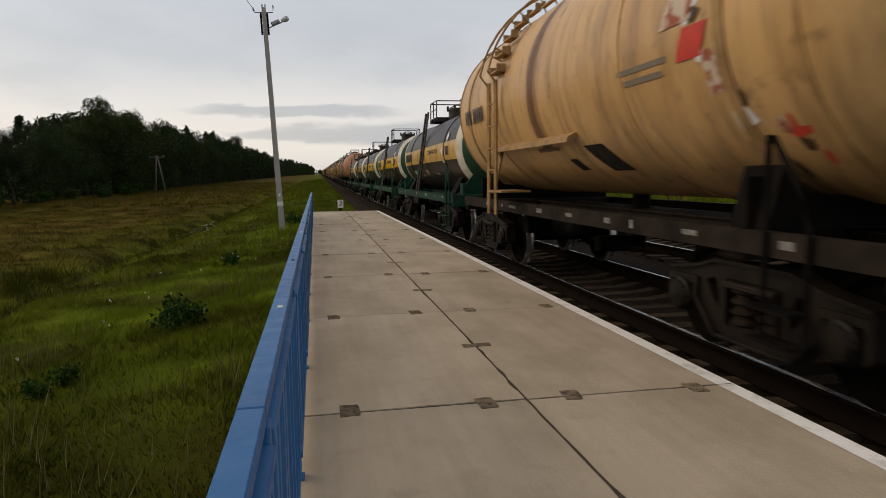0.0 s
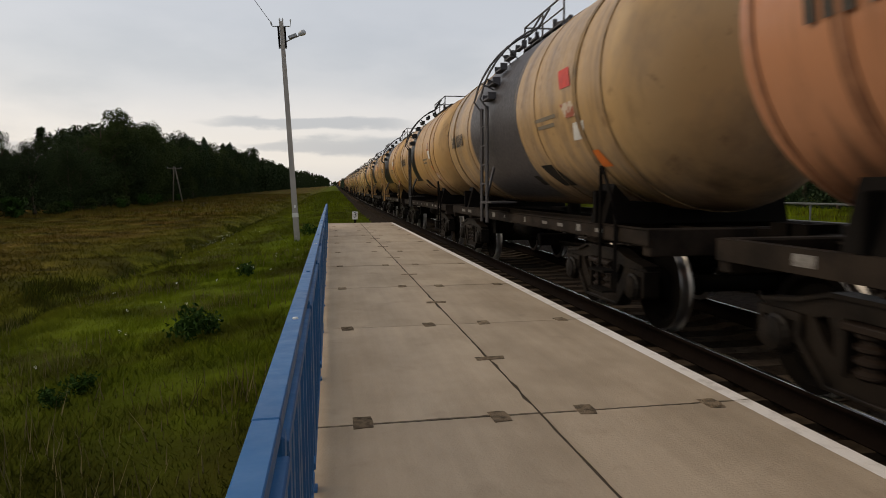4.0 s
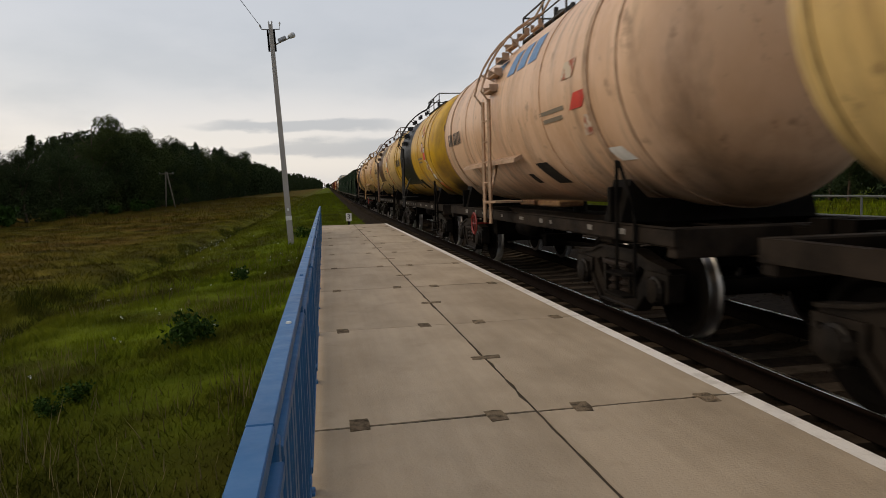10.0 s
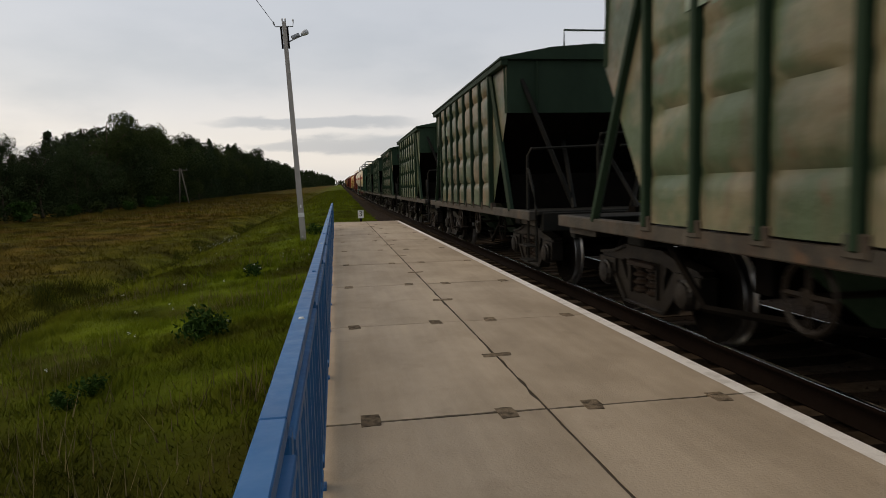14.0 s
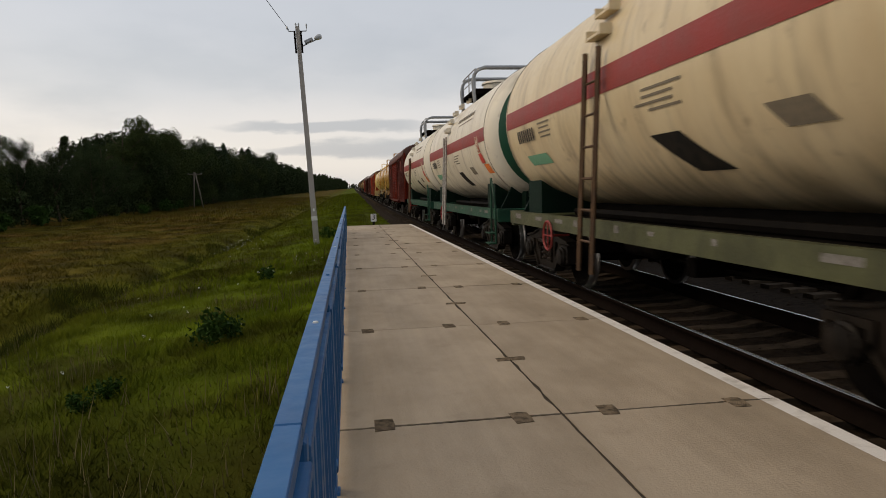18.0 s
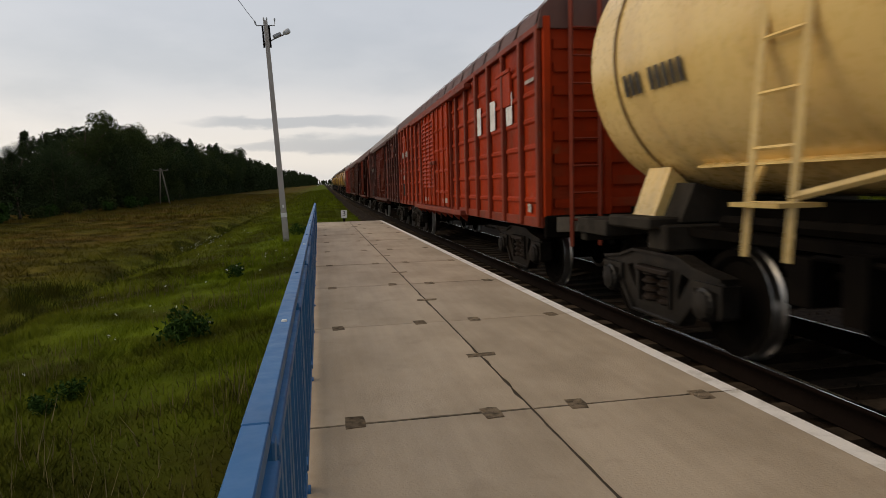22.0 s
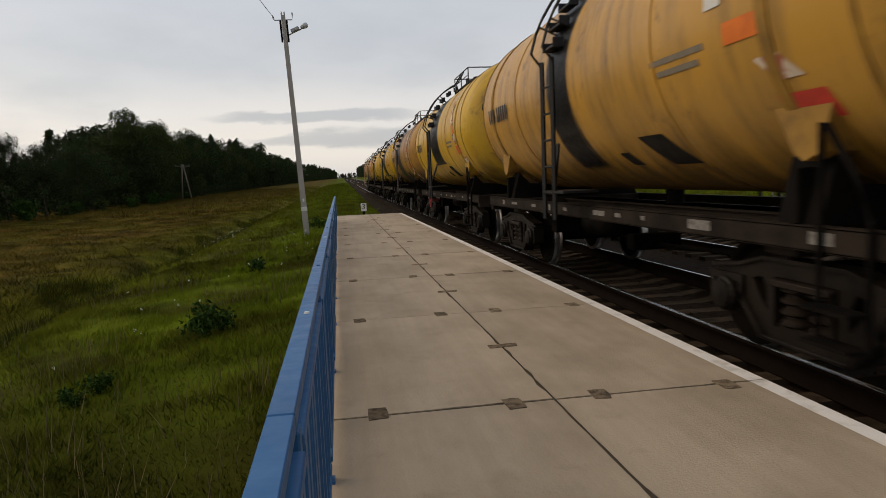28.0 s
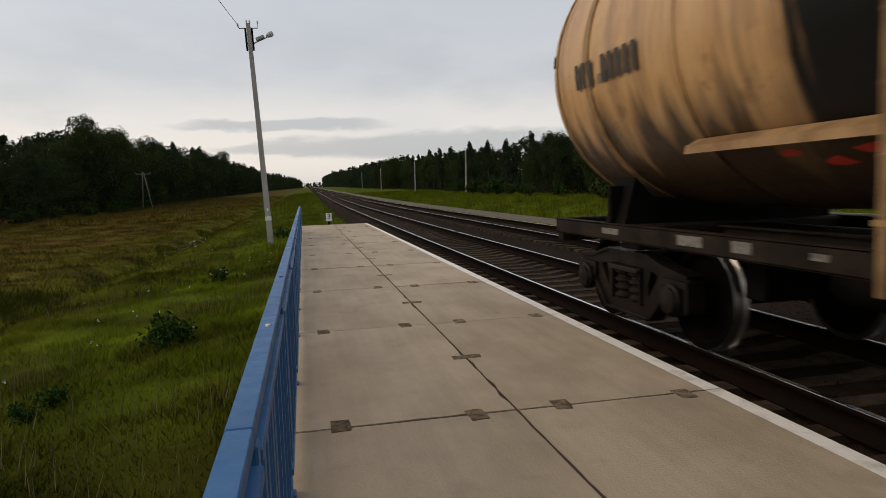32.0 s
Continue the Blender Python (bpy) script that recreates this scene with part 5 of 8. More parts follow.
def underframe(w, half, hw, frame_mat, beam_h=0.17, side_sill=True, plates=True, seed=0):
    """Centre sill, end beams, side sills, brake gear."""
    r = random.Random(seed)
    part("centre_sill", cached(f"centre_sill{half}", lambda: Shape().box(-0.24, 0.24, -half + 0.05, half - 0.05, 0.80, 1.10, 0.015).box(-0.3, 0.3, -half + 0.05, half - 0.05, 1.08, 1.10)), frame_mat, w)
    for k in (-1, 1):
        part("end_beam", cached(f"end_beam{k}{half}{hw}", lambda k=k: Shape().box(-hw + 0.02, hw - 0.02, *sorted((k * (half - 0.16), k * half)), 0.86, 1.14, 0.015)), frame_mat, w)
        part("bolster_beam", cached(f"bolster{k}{half}{hw}", lambda k=k: Shape().box(-hw + 0.1, hw - 0.1, k * (half - 1.7) - 0.18, k * (half - 1.7) + 0.18, 0.88, 1.13, 0.02)), frame_mat, w)
    if side_sill:
        for k in (-1, 1):
            part("side_sill", cached(f"side_sill{k}{half}{hw}{beam_h}", lambda k=k: Shape().box(*sorted((k * hw, k * (hw - 0.03))), -half, half, 1.13 - beam_h, 1.13, 0.004)
                                     .box(*sorted((k * hw, k * (hw - 0.10))), -half, half, 1.118, 1.135).box(*sorted((k * hw, k * (hw - 0.10))), -half, half, 1.13 - beam_h, 1.142 - beam_h)), frame_mat, w)
        # the wagon's number and data, unreadable, along the sill
        if plates:
            y = -half + 0.8 + r.uniform(0, 0.4)
            while y < half - 0.8:
                n = r.choice((0.08, 0.14, 0.22, 0.36))
                h = r.choice((0.045, 0.06, 0.085))
                part("data_bar", Shape().box(-hw - 0.004, -hw - 0.001, y, y + n, 1.055 - h / 2, 1.055 + h / 2), DULLWHITE, w, "faded white data mark")
                y += n + r.uniform(0.3, 1.3)
    for i, (x, y) in enumerate(((-0.55, 1.2), (0.5, -0.9))):
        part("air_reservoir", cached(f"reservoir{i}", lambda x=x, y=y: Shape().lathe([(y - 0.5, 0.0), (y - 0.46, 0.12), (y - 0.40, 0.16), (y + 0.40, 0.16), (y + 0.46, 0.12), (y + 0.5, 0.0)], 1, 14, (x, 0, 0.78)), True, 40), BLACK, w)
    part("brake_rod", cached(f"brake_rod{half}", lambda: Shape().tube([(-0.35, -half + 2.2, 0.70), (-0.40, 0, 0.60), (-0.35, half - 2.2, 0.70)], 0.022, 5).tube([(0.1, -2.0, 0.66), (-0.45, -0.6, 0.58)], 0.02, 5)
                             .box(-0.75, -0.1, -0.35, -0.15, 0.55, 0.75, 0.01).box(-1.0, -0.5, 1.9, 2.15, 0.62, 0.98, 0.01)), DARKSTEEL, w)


def handwheel(w, hw, y, mat):
    part("brake_handwheel", cached(f"handwheel{hw}", lambda: Shape().lathe([(0.0, 0.20), (-0.02, 0.22), (0.0, 0.24), (0.02, 0.22)], 0, 20, (-hw - 0.04, 0, 0.82), closed=True)
                                   .tube([(-hw - 0.04, -0.21, 0.82), (-hw - 0.04, 0.21, 0.82)], 0.012, 4).tube([(-hw - 0.04, 0, 0.61), (-hw - 0.04, 0, 1.03)], 0.012, 4).tube([(-hw - 0.04, 0, 0.82), (-hw + 0.3, 0, 0.82)], 0.02, 5)), mat, w, "red painted brake handwheel" if mat is REDWHEEL else "", at=pose(0, y, 0))


def end_steps(w, hw, half, mat, y0=4.75):
    """Step irons and a bent handrail at two opposite corners."""
    for k in (-1, 1):
        x, y = k * (hw + 0.03), k * y0
        part("step_ladder", cached(f"step{k}{hw}{y0}", lambda: Shape().tube([(x, y + k * 0.42, 0.40), (x, y + k * 0.42, 1.18), (x, y + k * 0.30, 1.45), (x, y + k * 0.05, 1.78), (x, y, 1.80), (x, y, 1.5), (x, y, 0.40)], 0.022, 6)
                                   .box(*sorted((x - k * 0.02, x + k * 0.14)), *sorted((y, y + k * 0.42)), 0.62, 0.645).box(*sorted((x - k * 0.02, x + k * 0.14)), *sorted((y, y + k * 0.42)), 0.40, 0.425)), mat, w)


def tank_wagon(spec, at):
    """An eight-wheel oil tank wagon, its flank stained round the hatch."""
    name, label, base, second, belt, ladder_y, shelf, saddle_cream, extras = spec
    R, zc, half, head = 1.5, 2.78, extras.get("half", 5.38), 0.62
    hw, fh = 1.27, 5.42
    seed = sum(map(ord, name))
    r = random.Random(seed)
    w = thing("tank_wagon", at, label, "tank wagon", "wagons of the goods train")
    coat = paint("coat_" + name, base, second, 1.1, (0.7, 1.5, 0.55), 0.85, 0.42, bump=0.06, grain=14, lo=0.44, hi=0.68, belt=belt, rand=0.05, spec=0.4, wear=0.6, soot=((0.05, 0.030, 0.017), -4.75, 1.85) if extras.get("sooty") else ((0.115, 0.070, 0.036), -5.05, 1.8),
                 oil=(belt[1] if belt else 0.3, extras.get("runs", 1.7), extras.get("edge", 1.8 if extras.get("sooty") else 1.52), extras.get("oily", 0.6)))
    trim = paint("trim_" + name, tuple(0.62 * c for c in base), tuple(0.38 * c for c in second), 4.0, amount=0.7, rough=0.7)
    dark = belt[0] if belt else (0.03, 0.027, 0.024)
    pitch = paint("pitch_" + name, dark, tuple(0.6 * c for c in dark), 4.0, rough=0.55)
    part("tank", cached(f"tank_shell{half}", lambda: tank_shell(R, zc, half, head), True, 60), coat, w)
    for i, y in enumerate((-4.72, -2.35, 2.35, 4.72)):
        part("weld_hoop", cached(f"hoop{y}", lambda y=y: hoop(R, zc, y, 0.02 if abs(y) > 4 else 0.012, 0.012), True, 30), trim if abs(y) > 4 else coat, w)
    for k in (-1, 1):
        part("strap", cached(f"strap{k}", lambda k=k: hoop(R, zc, k * 3.95, 0.06, 0.016), True, 30), trim, w)
        tall = saddle_cream and not name.startswith(("yellow", "brown", "tan"))
        tx, tz = 1.08, 1.60
        if tall:
            for side in (-1, 1):
                part("saddle_bracket", cached(f"tall_bracket{k}{side}", lambda k=k, side=side: Shape().prism([(k * 3.70, 1.14), (k * 4.16, 1.14), (k * 4.10, 1.45), (k * 4.20, 1.92), (k * 3.74, 1.92), (k * 3.80, 1.45)], 0, *sorted((side * 1.06, side * 1.25)))
                                                 .prism([(k * 3.93, 1.14), (k * 3.99, 1.14), (k * 3.99, 1.80), (k * 3.93, 1.80)], 0, *sorted((side * 1.24, side * 1.30)))), trim, w, "stained steel bracket carrying the tank")
        if saddle_cream and not tall:
            for side in (-1, 1):
                part("saddle_bracket", cached(f"bracket{k}{side}", lambda k=k, side=side: Shape().prism([(k * 3.72, 1.98), (k * 4.34, 1.98), (k * 4.22, 1.62), (k * 4.06, 1.56), (k * 3.96, 1.62)], 0, *sorted((side * 0.92, side * 1.24)))), trim, w, "painted steel bracket under the flank")
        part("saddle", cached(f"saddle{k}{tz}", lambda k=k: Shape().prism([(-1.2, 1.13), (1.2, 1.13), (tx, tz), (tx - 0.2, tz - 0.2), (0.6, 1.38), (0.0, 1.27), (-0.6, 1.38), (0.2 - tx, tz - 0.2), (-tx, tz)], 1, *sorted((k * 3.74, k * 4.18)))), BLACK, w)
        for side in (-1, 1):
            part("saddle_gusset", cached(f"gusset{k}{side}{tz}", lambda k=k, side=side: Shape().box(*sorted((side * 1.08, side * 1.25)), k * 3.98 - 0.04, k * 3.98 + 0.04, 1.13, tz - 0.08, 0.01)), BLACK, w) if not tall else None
    climb(w, R, zc, 0.95, ladder_y, trim if shelf else pitch, low=trim if tall or shelf else None)
    part("ladder_bracket", cached("ladder_bracket", lambda: Shape().tube([(-1.6, -0.21, 1.42), (-1.30, 0.5, 1.95)], 0.03, 5).box(-1.62, -1.15, -0.6, 0.25, 1.30, 1.33)), trim if shelf else pitch, w, at=pose(0, ladder_y, 0))
    part("hatch", cached("hatch", lambda: hatch_mesh(zc + R - 0.05), True, 30), pitch, w, at=pose(0, 0.1, 0))
    part("relief_valve", cached("relief_valve", lambda: valve_mesh(zc + R - 0.05, 1.0), True, 30), pitch, w)
    part("walkway", cached("walkway", lambda: walkway(zc + R + 0.05, 1.15, 0.48, 0.6, 0.5)), pitch, w)
    part("guard_rail", cached("guard_rail", lambda: guard_rail(zc + R + 0.08, 1.15, 0.46, 0.42, 0.5)), pitch, w)
    part("drain_valve", cached("drain_valve", lambda: Shape().lathe([(0.72, 0.0), (0.74, 0.16), (0.95, 0.16), (1.0, 0.12), (1.34, 0.12)], 2, 14)), BLACK, w)
    if extras.get("belly"):
        for y0, y1 in ((-1.55, -0.55), (-0.35, 0.45)):
            part("belly_block", Shape().box(-0.95, -0.55, y0, y1, 1.24, 1.33, 0.02), SCRAPED, w, "stained brown timber chock under the belly")
    underframe(w, fh, hw, SILL, 0.17, True, True, seed)
    running_gear(w, 3.9, 6.01)
    end_steps(w, hw, fh, BLACK, 4.30)
    if extras.get("wheel"):
        handwheel(w, hw, 2.6, REDWHEEL)
    if shelf:
        part("drip_shelf", cached("drip_shelf", lambda: Shape().prism([(-1.31, 2.06), (-1.43, 2.00), (-1.44, 1.94), (-1.27, 2.00)], 1, -0.9, 2.9)), trim, w, "pale steel drip shelf along the flank", at=pose(0.10, -0.45, -0.18) if extras.get("low_shelf") else None)
    if belt and belt[4] > 1.75:
        part("belt_seam", flank(R, zc, belt[1] - belt[2] - 0.25, belt[1] + belt[2] + 0.25, math.degrees(math.asin((belt[4] - zc) / R)) - 1.0, math.degrees(math.asin((belt[4] - zc) / R)) + 1.0, 0.014), pitch, w)
    wagon_number(w, R, zc, 4.15 if extras.get("rusted") else 3.55, -14 if extras.get("rusted") else -10, 0.25, 1.35)
    part("small_print", line_bar(R, zc, 3.6, -10, 0.09, 0.22), GREYINK, w)
    if extras.get("mark"):
        part("end_mark", hug(wrap(lettering(extras["mark"], 0.2), R + 0.02, zc, 4.92, 6), R, zc, half, head), INK, w, "black class figures")
    else:
        part("end_mark", hug(line_bar(R + 0.012, zc, 4.92, 3, 0.13, 0.24).mesh("end_mark"), R, zc, half, head), INK, w)
    part("data_panel", line_bar(R, zc, -2.75, -12, 0.05, 0.9), GREYINK, w)
    part("data_panel", line_bar(R, zc, -2.75, -16, 0.05, 0.7), GREYINK, w)
    shift = r.uniform(-0.6, 0.9)
    part("loading_panel", flank(R, zc, -1.75 - shift, -1.22 - shift, -52, -36, 0.007, -0.28), PLATE_BLACK, w, "matt black loading panel")
    part("small_panel", flank(R, zc, -0.75 - shift, -0.5 - shift, -51, -43, 0.007, -0.1), PLATE_BLACK, w)
    if extras.get("shapes"):
        for i in range(3):
            part("emblem_bar", flank(R, zc, -0.9 - i * 0.55, -0.5 - i * 0.55, 20, 36, 0.007), BLUELOGO if extras["shapes"] == "blue" else GREYINK, w, "faded printed emblem bar")
        part("emblem_bar", flank(R, zc, 0.0, 0.6, 26, 36, 0.007, 0.15), BLUELOGO if extras["shapes"] == "blue" else GREYINK, w, "faded printed emblem bar")
    if extras.get("red"):
        brick = paint("brick_red_repaint", (0.24, 0.055, 0.035), (0.17, 0.05, 0.035), 3.0, amount=0.8, rough=0.65)
        for yy, aa, wy, wa in ((0.1, 22, 0.42, 20), (-0.75, 14, 0.5, 16), (-1.5, -8, 0.45, 9), (-2.4, 18, 0.35, 12), (-0.3, -14, 0.5, 6), (-1.9, 30, 0.4, 8)):
            part("repaint_patch", scrap(R, zc, yy, aa, wy, wa, r), brick, w, "red-brown repaint patch")
    # worn placards towards the leading end
    y = -3.55
    for i in range(3 + r.randrange(3)):
        a = -2 - i * 12 + r.uniform(-3, 3)
        part("placard", flank(R, zc, y + r.uniform(-0.2, 0.05) - 0.22 * i, y + 0.2 + r.uniform(0, 0.15) - 0.22 * i, a, a + r.uniform(6, 10), 0.008, r.uniform(-0.2, 0.2), -1, 4), (PEEL, SIGNRED, PEEL, WHITE, SIGNORANGE)[(i + seed) % 5], w, "torn and weathered warning placard")
    if extras.get("graffiti"):
        # torn paper, scraped paint and smears running down beside the end strap
        smears = {}
        for i in range(34):
            t = i / 33
            yy, a = -3.30 - 1.10 * t ** 1.4 + r.uniform(-0.2, 0.2), 30 - 82 * t + r.uniform(-7, 7)
            mat = (PEEL, STAIN, WHITE, STAIN, SIGNRED, PEEL, WHITE)[r.randrange(7)]
            bit = scrap(R, zc, yy, a, r.uniform(0.03, 0.15), r.uniform(1.0, 5.0), r)
            smears.setdefault(mat.name, (mat, Shape()))[1].add(bit.v, bit.f)
        for mat, shape in smears.values():
            part("torn_paper" if mat in (PEEL, WHITE) else "smear", hug(shape.mesh("smear"), R, zc, half, head), mat, w, "" if mat in (PEEL, WHITE) else "red scrawl" if mat is SIGNRED else "brown oil smear", kind="stuff")
    for y, a in extras.get("orange", ()):
        part("hazard_plate", flank(R, zc, y - 0.24, y + 0.24, a, a + 9, 0.010), SIGNORANGE, w, "orange hazard plate")
        part("plate_line", flank(R, zc, y - 0.24, y + 0.24, a + 4.2, a + 4.8, 0.013), INK, w)
        part("plate_figures", flank(R, zc, y - 0.12, y + 0.14, a + 1.4, a + 3.3, 0.013), INK, w)
        part("plate_figures", flank(R, zc, y - 0.12, y + 0.14, a + 5.8, a + 7.6, 0.013), INK, w)
    for i in range(extras.get("legend", 0)):
        part("legend_bar", flank(R, zc, -0.75 - i * 0.33, -0.53 - i * 0.33, 19 + (i % 2), 27, 0.007), INK, w, "faded black lettering, past reading")
    if extras.get("rusted"):
        for y, a, wy, wa in ((5.02, 24, 0.26, 9), (4.86, 12, 0.10, 7), (5.25, 2, 0.14, 16), (4.55, 2, 0.09, 14), (4.5, 30, 0.14, 6)):
            part("rust_patch", hug(scrap(R, zc, y, a, wy, wa, r).mesh("rust_patch"), R, zc, half, head), STAIN, w, "flaking rust-brown patch")
    if extras.get("scrawl"):
        for i in range(5):
            part("scrawl", scrap(R, zc, 1.6 - i * 0.35, -45 - (i % 2) * 4, 0.16, 2.2, r), SIGNRED, w, "red scrawl")
    return w


def acid_wagon(spec, at):
    """A smaller black acid tank wagon with a coloured side band and a green end."""
    name, label, band, patch, dark_frame = spec
    R, zc, half, head = 1.07, 2.27, 5.25, 0.5
    hw, fh = 1.30, 5.42
    seed = sum(map(ord, name))
    w = thing("acid_tank_wagon", at, label, "tank wagon", "wagons of the goods train")
    coat = paint("acid_black", (0.0125, 0.0108, 0.0098), (0.036, 0.025, 0.017), 1.5, (0.7, 1.5, 0.5), 0.8, 0.42, bump=0.06, grain=14, spec=0.3, rand=0.05, wear=0.3)
    green = paint("acid_green", (0.007, 0.066, 0.030), (0.012, 0.044, 0.022), 2.0, amount=0.7, rough=0.5)
    framegreen = paint("frame_green_dark", (0.006, 0.045, 0.026), (0.02, 0.03, 0.022), 2.5, amount=0.8, rough=0.6, spec=0.1) if dark_frame else paint("frame_green", (0.003, 0.047, 0.022), (0.020, 0.034, 0.019), 2.5, amount=0.8, rough=0.6, spec=0.12)
    cream = paint("acid_ring", (0.66, 0.62, 0.52), (0.45, 0.38, 0.28), 3.0, amount=0.7, rough=0.55)
    side = paint("band_" + name, band, tuple(0.6 * c for c in band), 1.6, (0.7, 1.4, 0.6), 0.8, 0.42, bump=0.05, wear=0.35)
    part("tank", cached("acid_shell", lambda: tank_shell(R, zc, half, head), True, 60), coat, w)
    for k in (-1, 1):
        part("end_disc", cached(f"acid_disc{k}", lambda k=k: head_disc(R, zc, half, head, 0.0, 0.70, k), True), green, w, "green painted end")
        part("end_ring", cached(f"acid_ring{k}", lambda k=k: head_disc(R, zc, half, head, 0.70, 1.0, k), True), cream, w, "cream ring round the end")
        part("end_hoop", cached(f"acid_hoop{k}", lambda k=k: hoop(R, zc, k * 4.74, 0.05, 0.008), True, 30), cream, w)
        part("saddle", cached(f"acid_saddle{k}", lambda k=k: Shape().prism([(-1.0, 1.13), (1.0, 1.13), (0.78, 1.55), (0.6, 1.40), (0.0, 1.22), (-0.6, 1.40), (-0.78, 1.55)], 1, *sorted((k * 3.7, k * 4.2)))), BLACK, w)
    for k in (-1, 1):
        part("end_bracket", cached(f"acid_bracket{k}", lambda k=k: Shape().prism([(-1.1, 1.13), (1.1, 1.13), (0.62, 1.72), (0.40, 1.98), (-0.40, 1.98), (-0.62, 1.72)], 1, *sorted((k * 5.0, k * 5.06)))
                                               .box(-1.04, -0.98, *sorted((k * 5.05, k * 5.36)), 1.13, 1.40).box(0.98, 1.04, *sorted((k * 5.05, k * 5.36)), 1.13, 1.40)), framegreen, w, "green plate bracing the tank's end")
    for y in (-3.15, 3.15):
        part("strap", cached(f"acid_strap{y}", lambda y=y: hoop(R, zc, y, 0.045, 0.02), True, 30), coat, w, "dark strap round the tank")
    for y0, y1, a in ((-1.6, -1.1, -38), (1.2, 1.6, -40), (2.0, 2.3, 30)):
        part("data_panel", flank(R, zc, y0, y1, a, a + 5, 0.007), GREYINK, w)
    for sd in (-1, 1):
        part("side_band", cached(f"acid_band{sd}", lambda sd=sd: flank(R, zc, -4.70, 4.70, -15, 10, 0.008, 0, sd)), side, w, "broad painted side band")
        part("ladder", cached(f"acid_ladder{sd}", lambda sd=sd: ladder_mesh(sd * 1.33, 0.75, sd * 0.93, 3.55, 0.45)), coat, w, at=pose(0, 0.3, 0))
    if patch == "yellow":
        part("band_patch", flank(R, zc, 0.0, 1.5, -15, 10, 0.011), paint("band_patch_yellow", (0.62, 0.40, 0.02), (0.4, 0.25, 0.02), 3.0), w, "fresh yellow repaint on the band")
    elif patch:
        part("band_patch", flank(R, zc, -0.9, -0.1, -15, 10, 0.011), paint("band_patch_pale", (0.5, 0.36, 0.17), (0.3, 0.2, 0.1), 3.0), w)
    part("walkway", cached("acid_walk", lambda: walkway(zc + R + 0.05, 0.55, 0.66, 0.6, 0.8)), coat, w)
    part("guard_rail", cached("acid_guard", lambda: guard_rail(zc + R + 0.07, 0.55, 0.64, 0.52, 0.8)), coat, w)
    part("hatch", cached("acid_hatch", lambda: hatch_mesh(zc + R - 0.05, 0.3, 0.32), True, 30), coat, w)
    part("filling_pipe", cached("acid_pipe", lambda: Shape().tube([(0.2, 0.8, zc + R - 0.1), (0.2, 0.8, zc + R + 0.36), (0.2, 1.1, zc + R + 0.42)], 0.06, 8)), coat, w)
    underframe(w, fh, hw, framegreen, 0.20, True, True, seed)
    running_gear(w, 3.9, 6.01)
    end_steps(w, hw, fh, framegreen)
    wagon_number(w, R, zc, 3.62, -9, 0.27, 1.6, (8,))
    part("legend", wrap(lettering("\u0421\u0415\u0420\u041d\u0410\u042f \u041a\u0418\u0421\u041b\u041e\u0422\u0410", 0.13), R + 0.010, zc, -1.35, -3), INK, w, "black cyrillic legend on the band")
    for text, up, size in (("\u0421\u0415\u0420\u041d\u0410\u042f \u041a\u0418\u0421\u041b\u041e\u0422\u0410", 0.52, 0.10),):
        part("end_legend", on_head(lettering(text, size), R, zc, half, head, up), OFFWHITE, w, "white cyrillic legend on the green end")
    for up, wd in ((0.30, 0.12), (0.18, 0.5), (0.08, 0.6), (-0.35, 0.5), (-0.5, 0.45)):
        bar = Shape().add([(-wd / 2 + wd * i / 6, q, 0) for i in range(7) for q in (0.0, 0.05)], [(2 * i, 2 * i + 2, 2 * i + 3, 2 * i + 1) for i in range(6)]).mesh("end_data_bar")
        part("end_data_bar", on_head(bar, R, zc, half, head, up), OFFWHITE, w)
    part("data_plate", flank(R, zc, 2.5, 3.3, -36, -27, 0.007), GREENLOGO, w, "pale green data plate")
    for y, mid in ((-2.95, -1.5), (-3.62, 17.0)):
        v = [(y, mid + 6.5), (y + 0.17, mid), (y, mid - 6.5), (y - 0.17, mid)]
        s = Shape().add([(-(R + 0.028) * math.cos(radians(a)), yy, zc + (R + 0.028) * math.sin(radians(a))) for yy, a in v], [(0, 1, 2, 3)])
        part("hazard_diamond", s, WHITE, w, "white hazard diamond")
    part("placard", flank(R, zc, -3.82, -3.40, -8, 4, 0.024), STAIN, w, "rust-brown placard on the band")
    for a in (-5.6, -2.0, 1.6):
        part("placard_bar", flank(R, zc, -3.80, -3.42, a - 0.5, a + 0.5, 0.028), INK, w)
    part("notice_plate", flank(R, zc, -3.08, -2.82, -18.5, -12, 0.010), OFFWHITE, w, "small grimy white notice plate")
    part("placard", flank(R, zc, 0.15, 0.45, -36, -27, 0.008, 0.15), PEEL, w)
    return w


def gas_piping():
    return Shape().box(-0.95, 0.95, -3.7, 3.7, 1.02, 1.10).box(-0.3, 0.3, -3.6, 3.6, 1.1, 1.34).tube([(-0.8, -3.2, 1.17), (-0.8, 3.2, 1.17)], 0.06, 6).tube([(-0.6, -2.4, 0.92), (-0.6, 2.6, 0.92)], 0.05, 6)


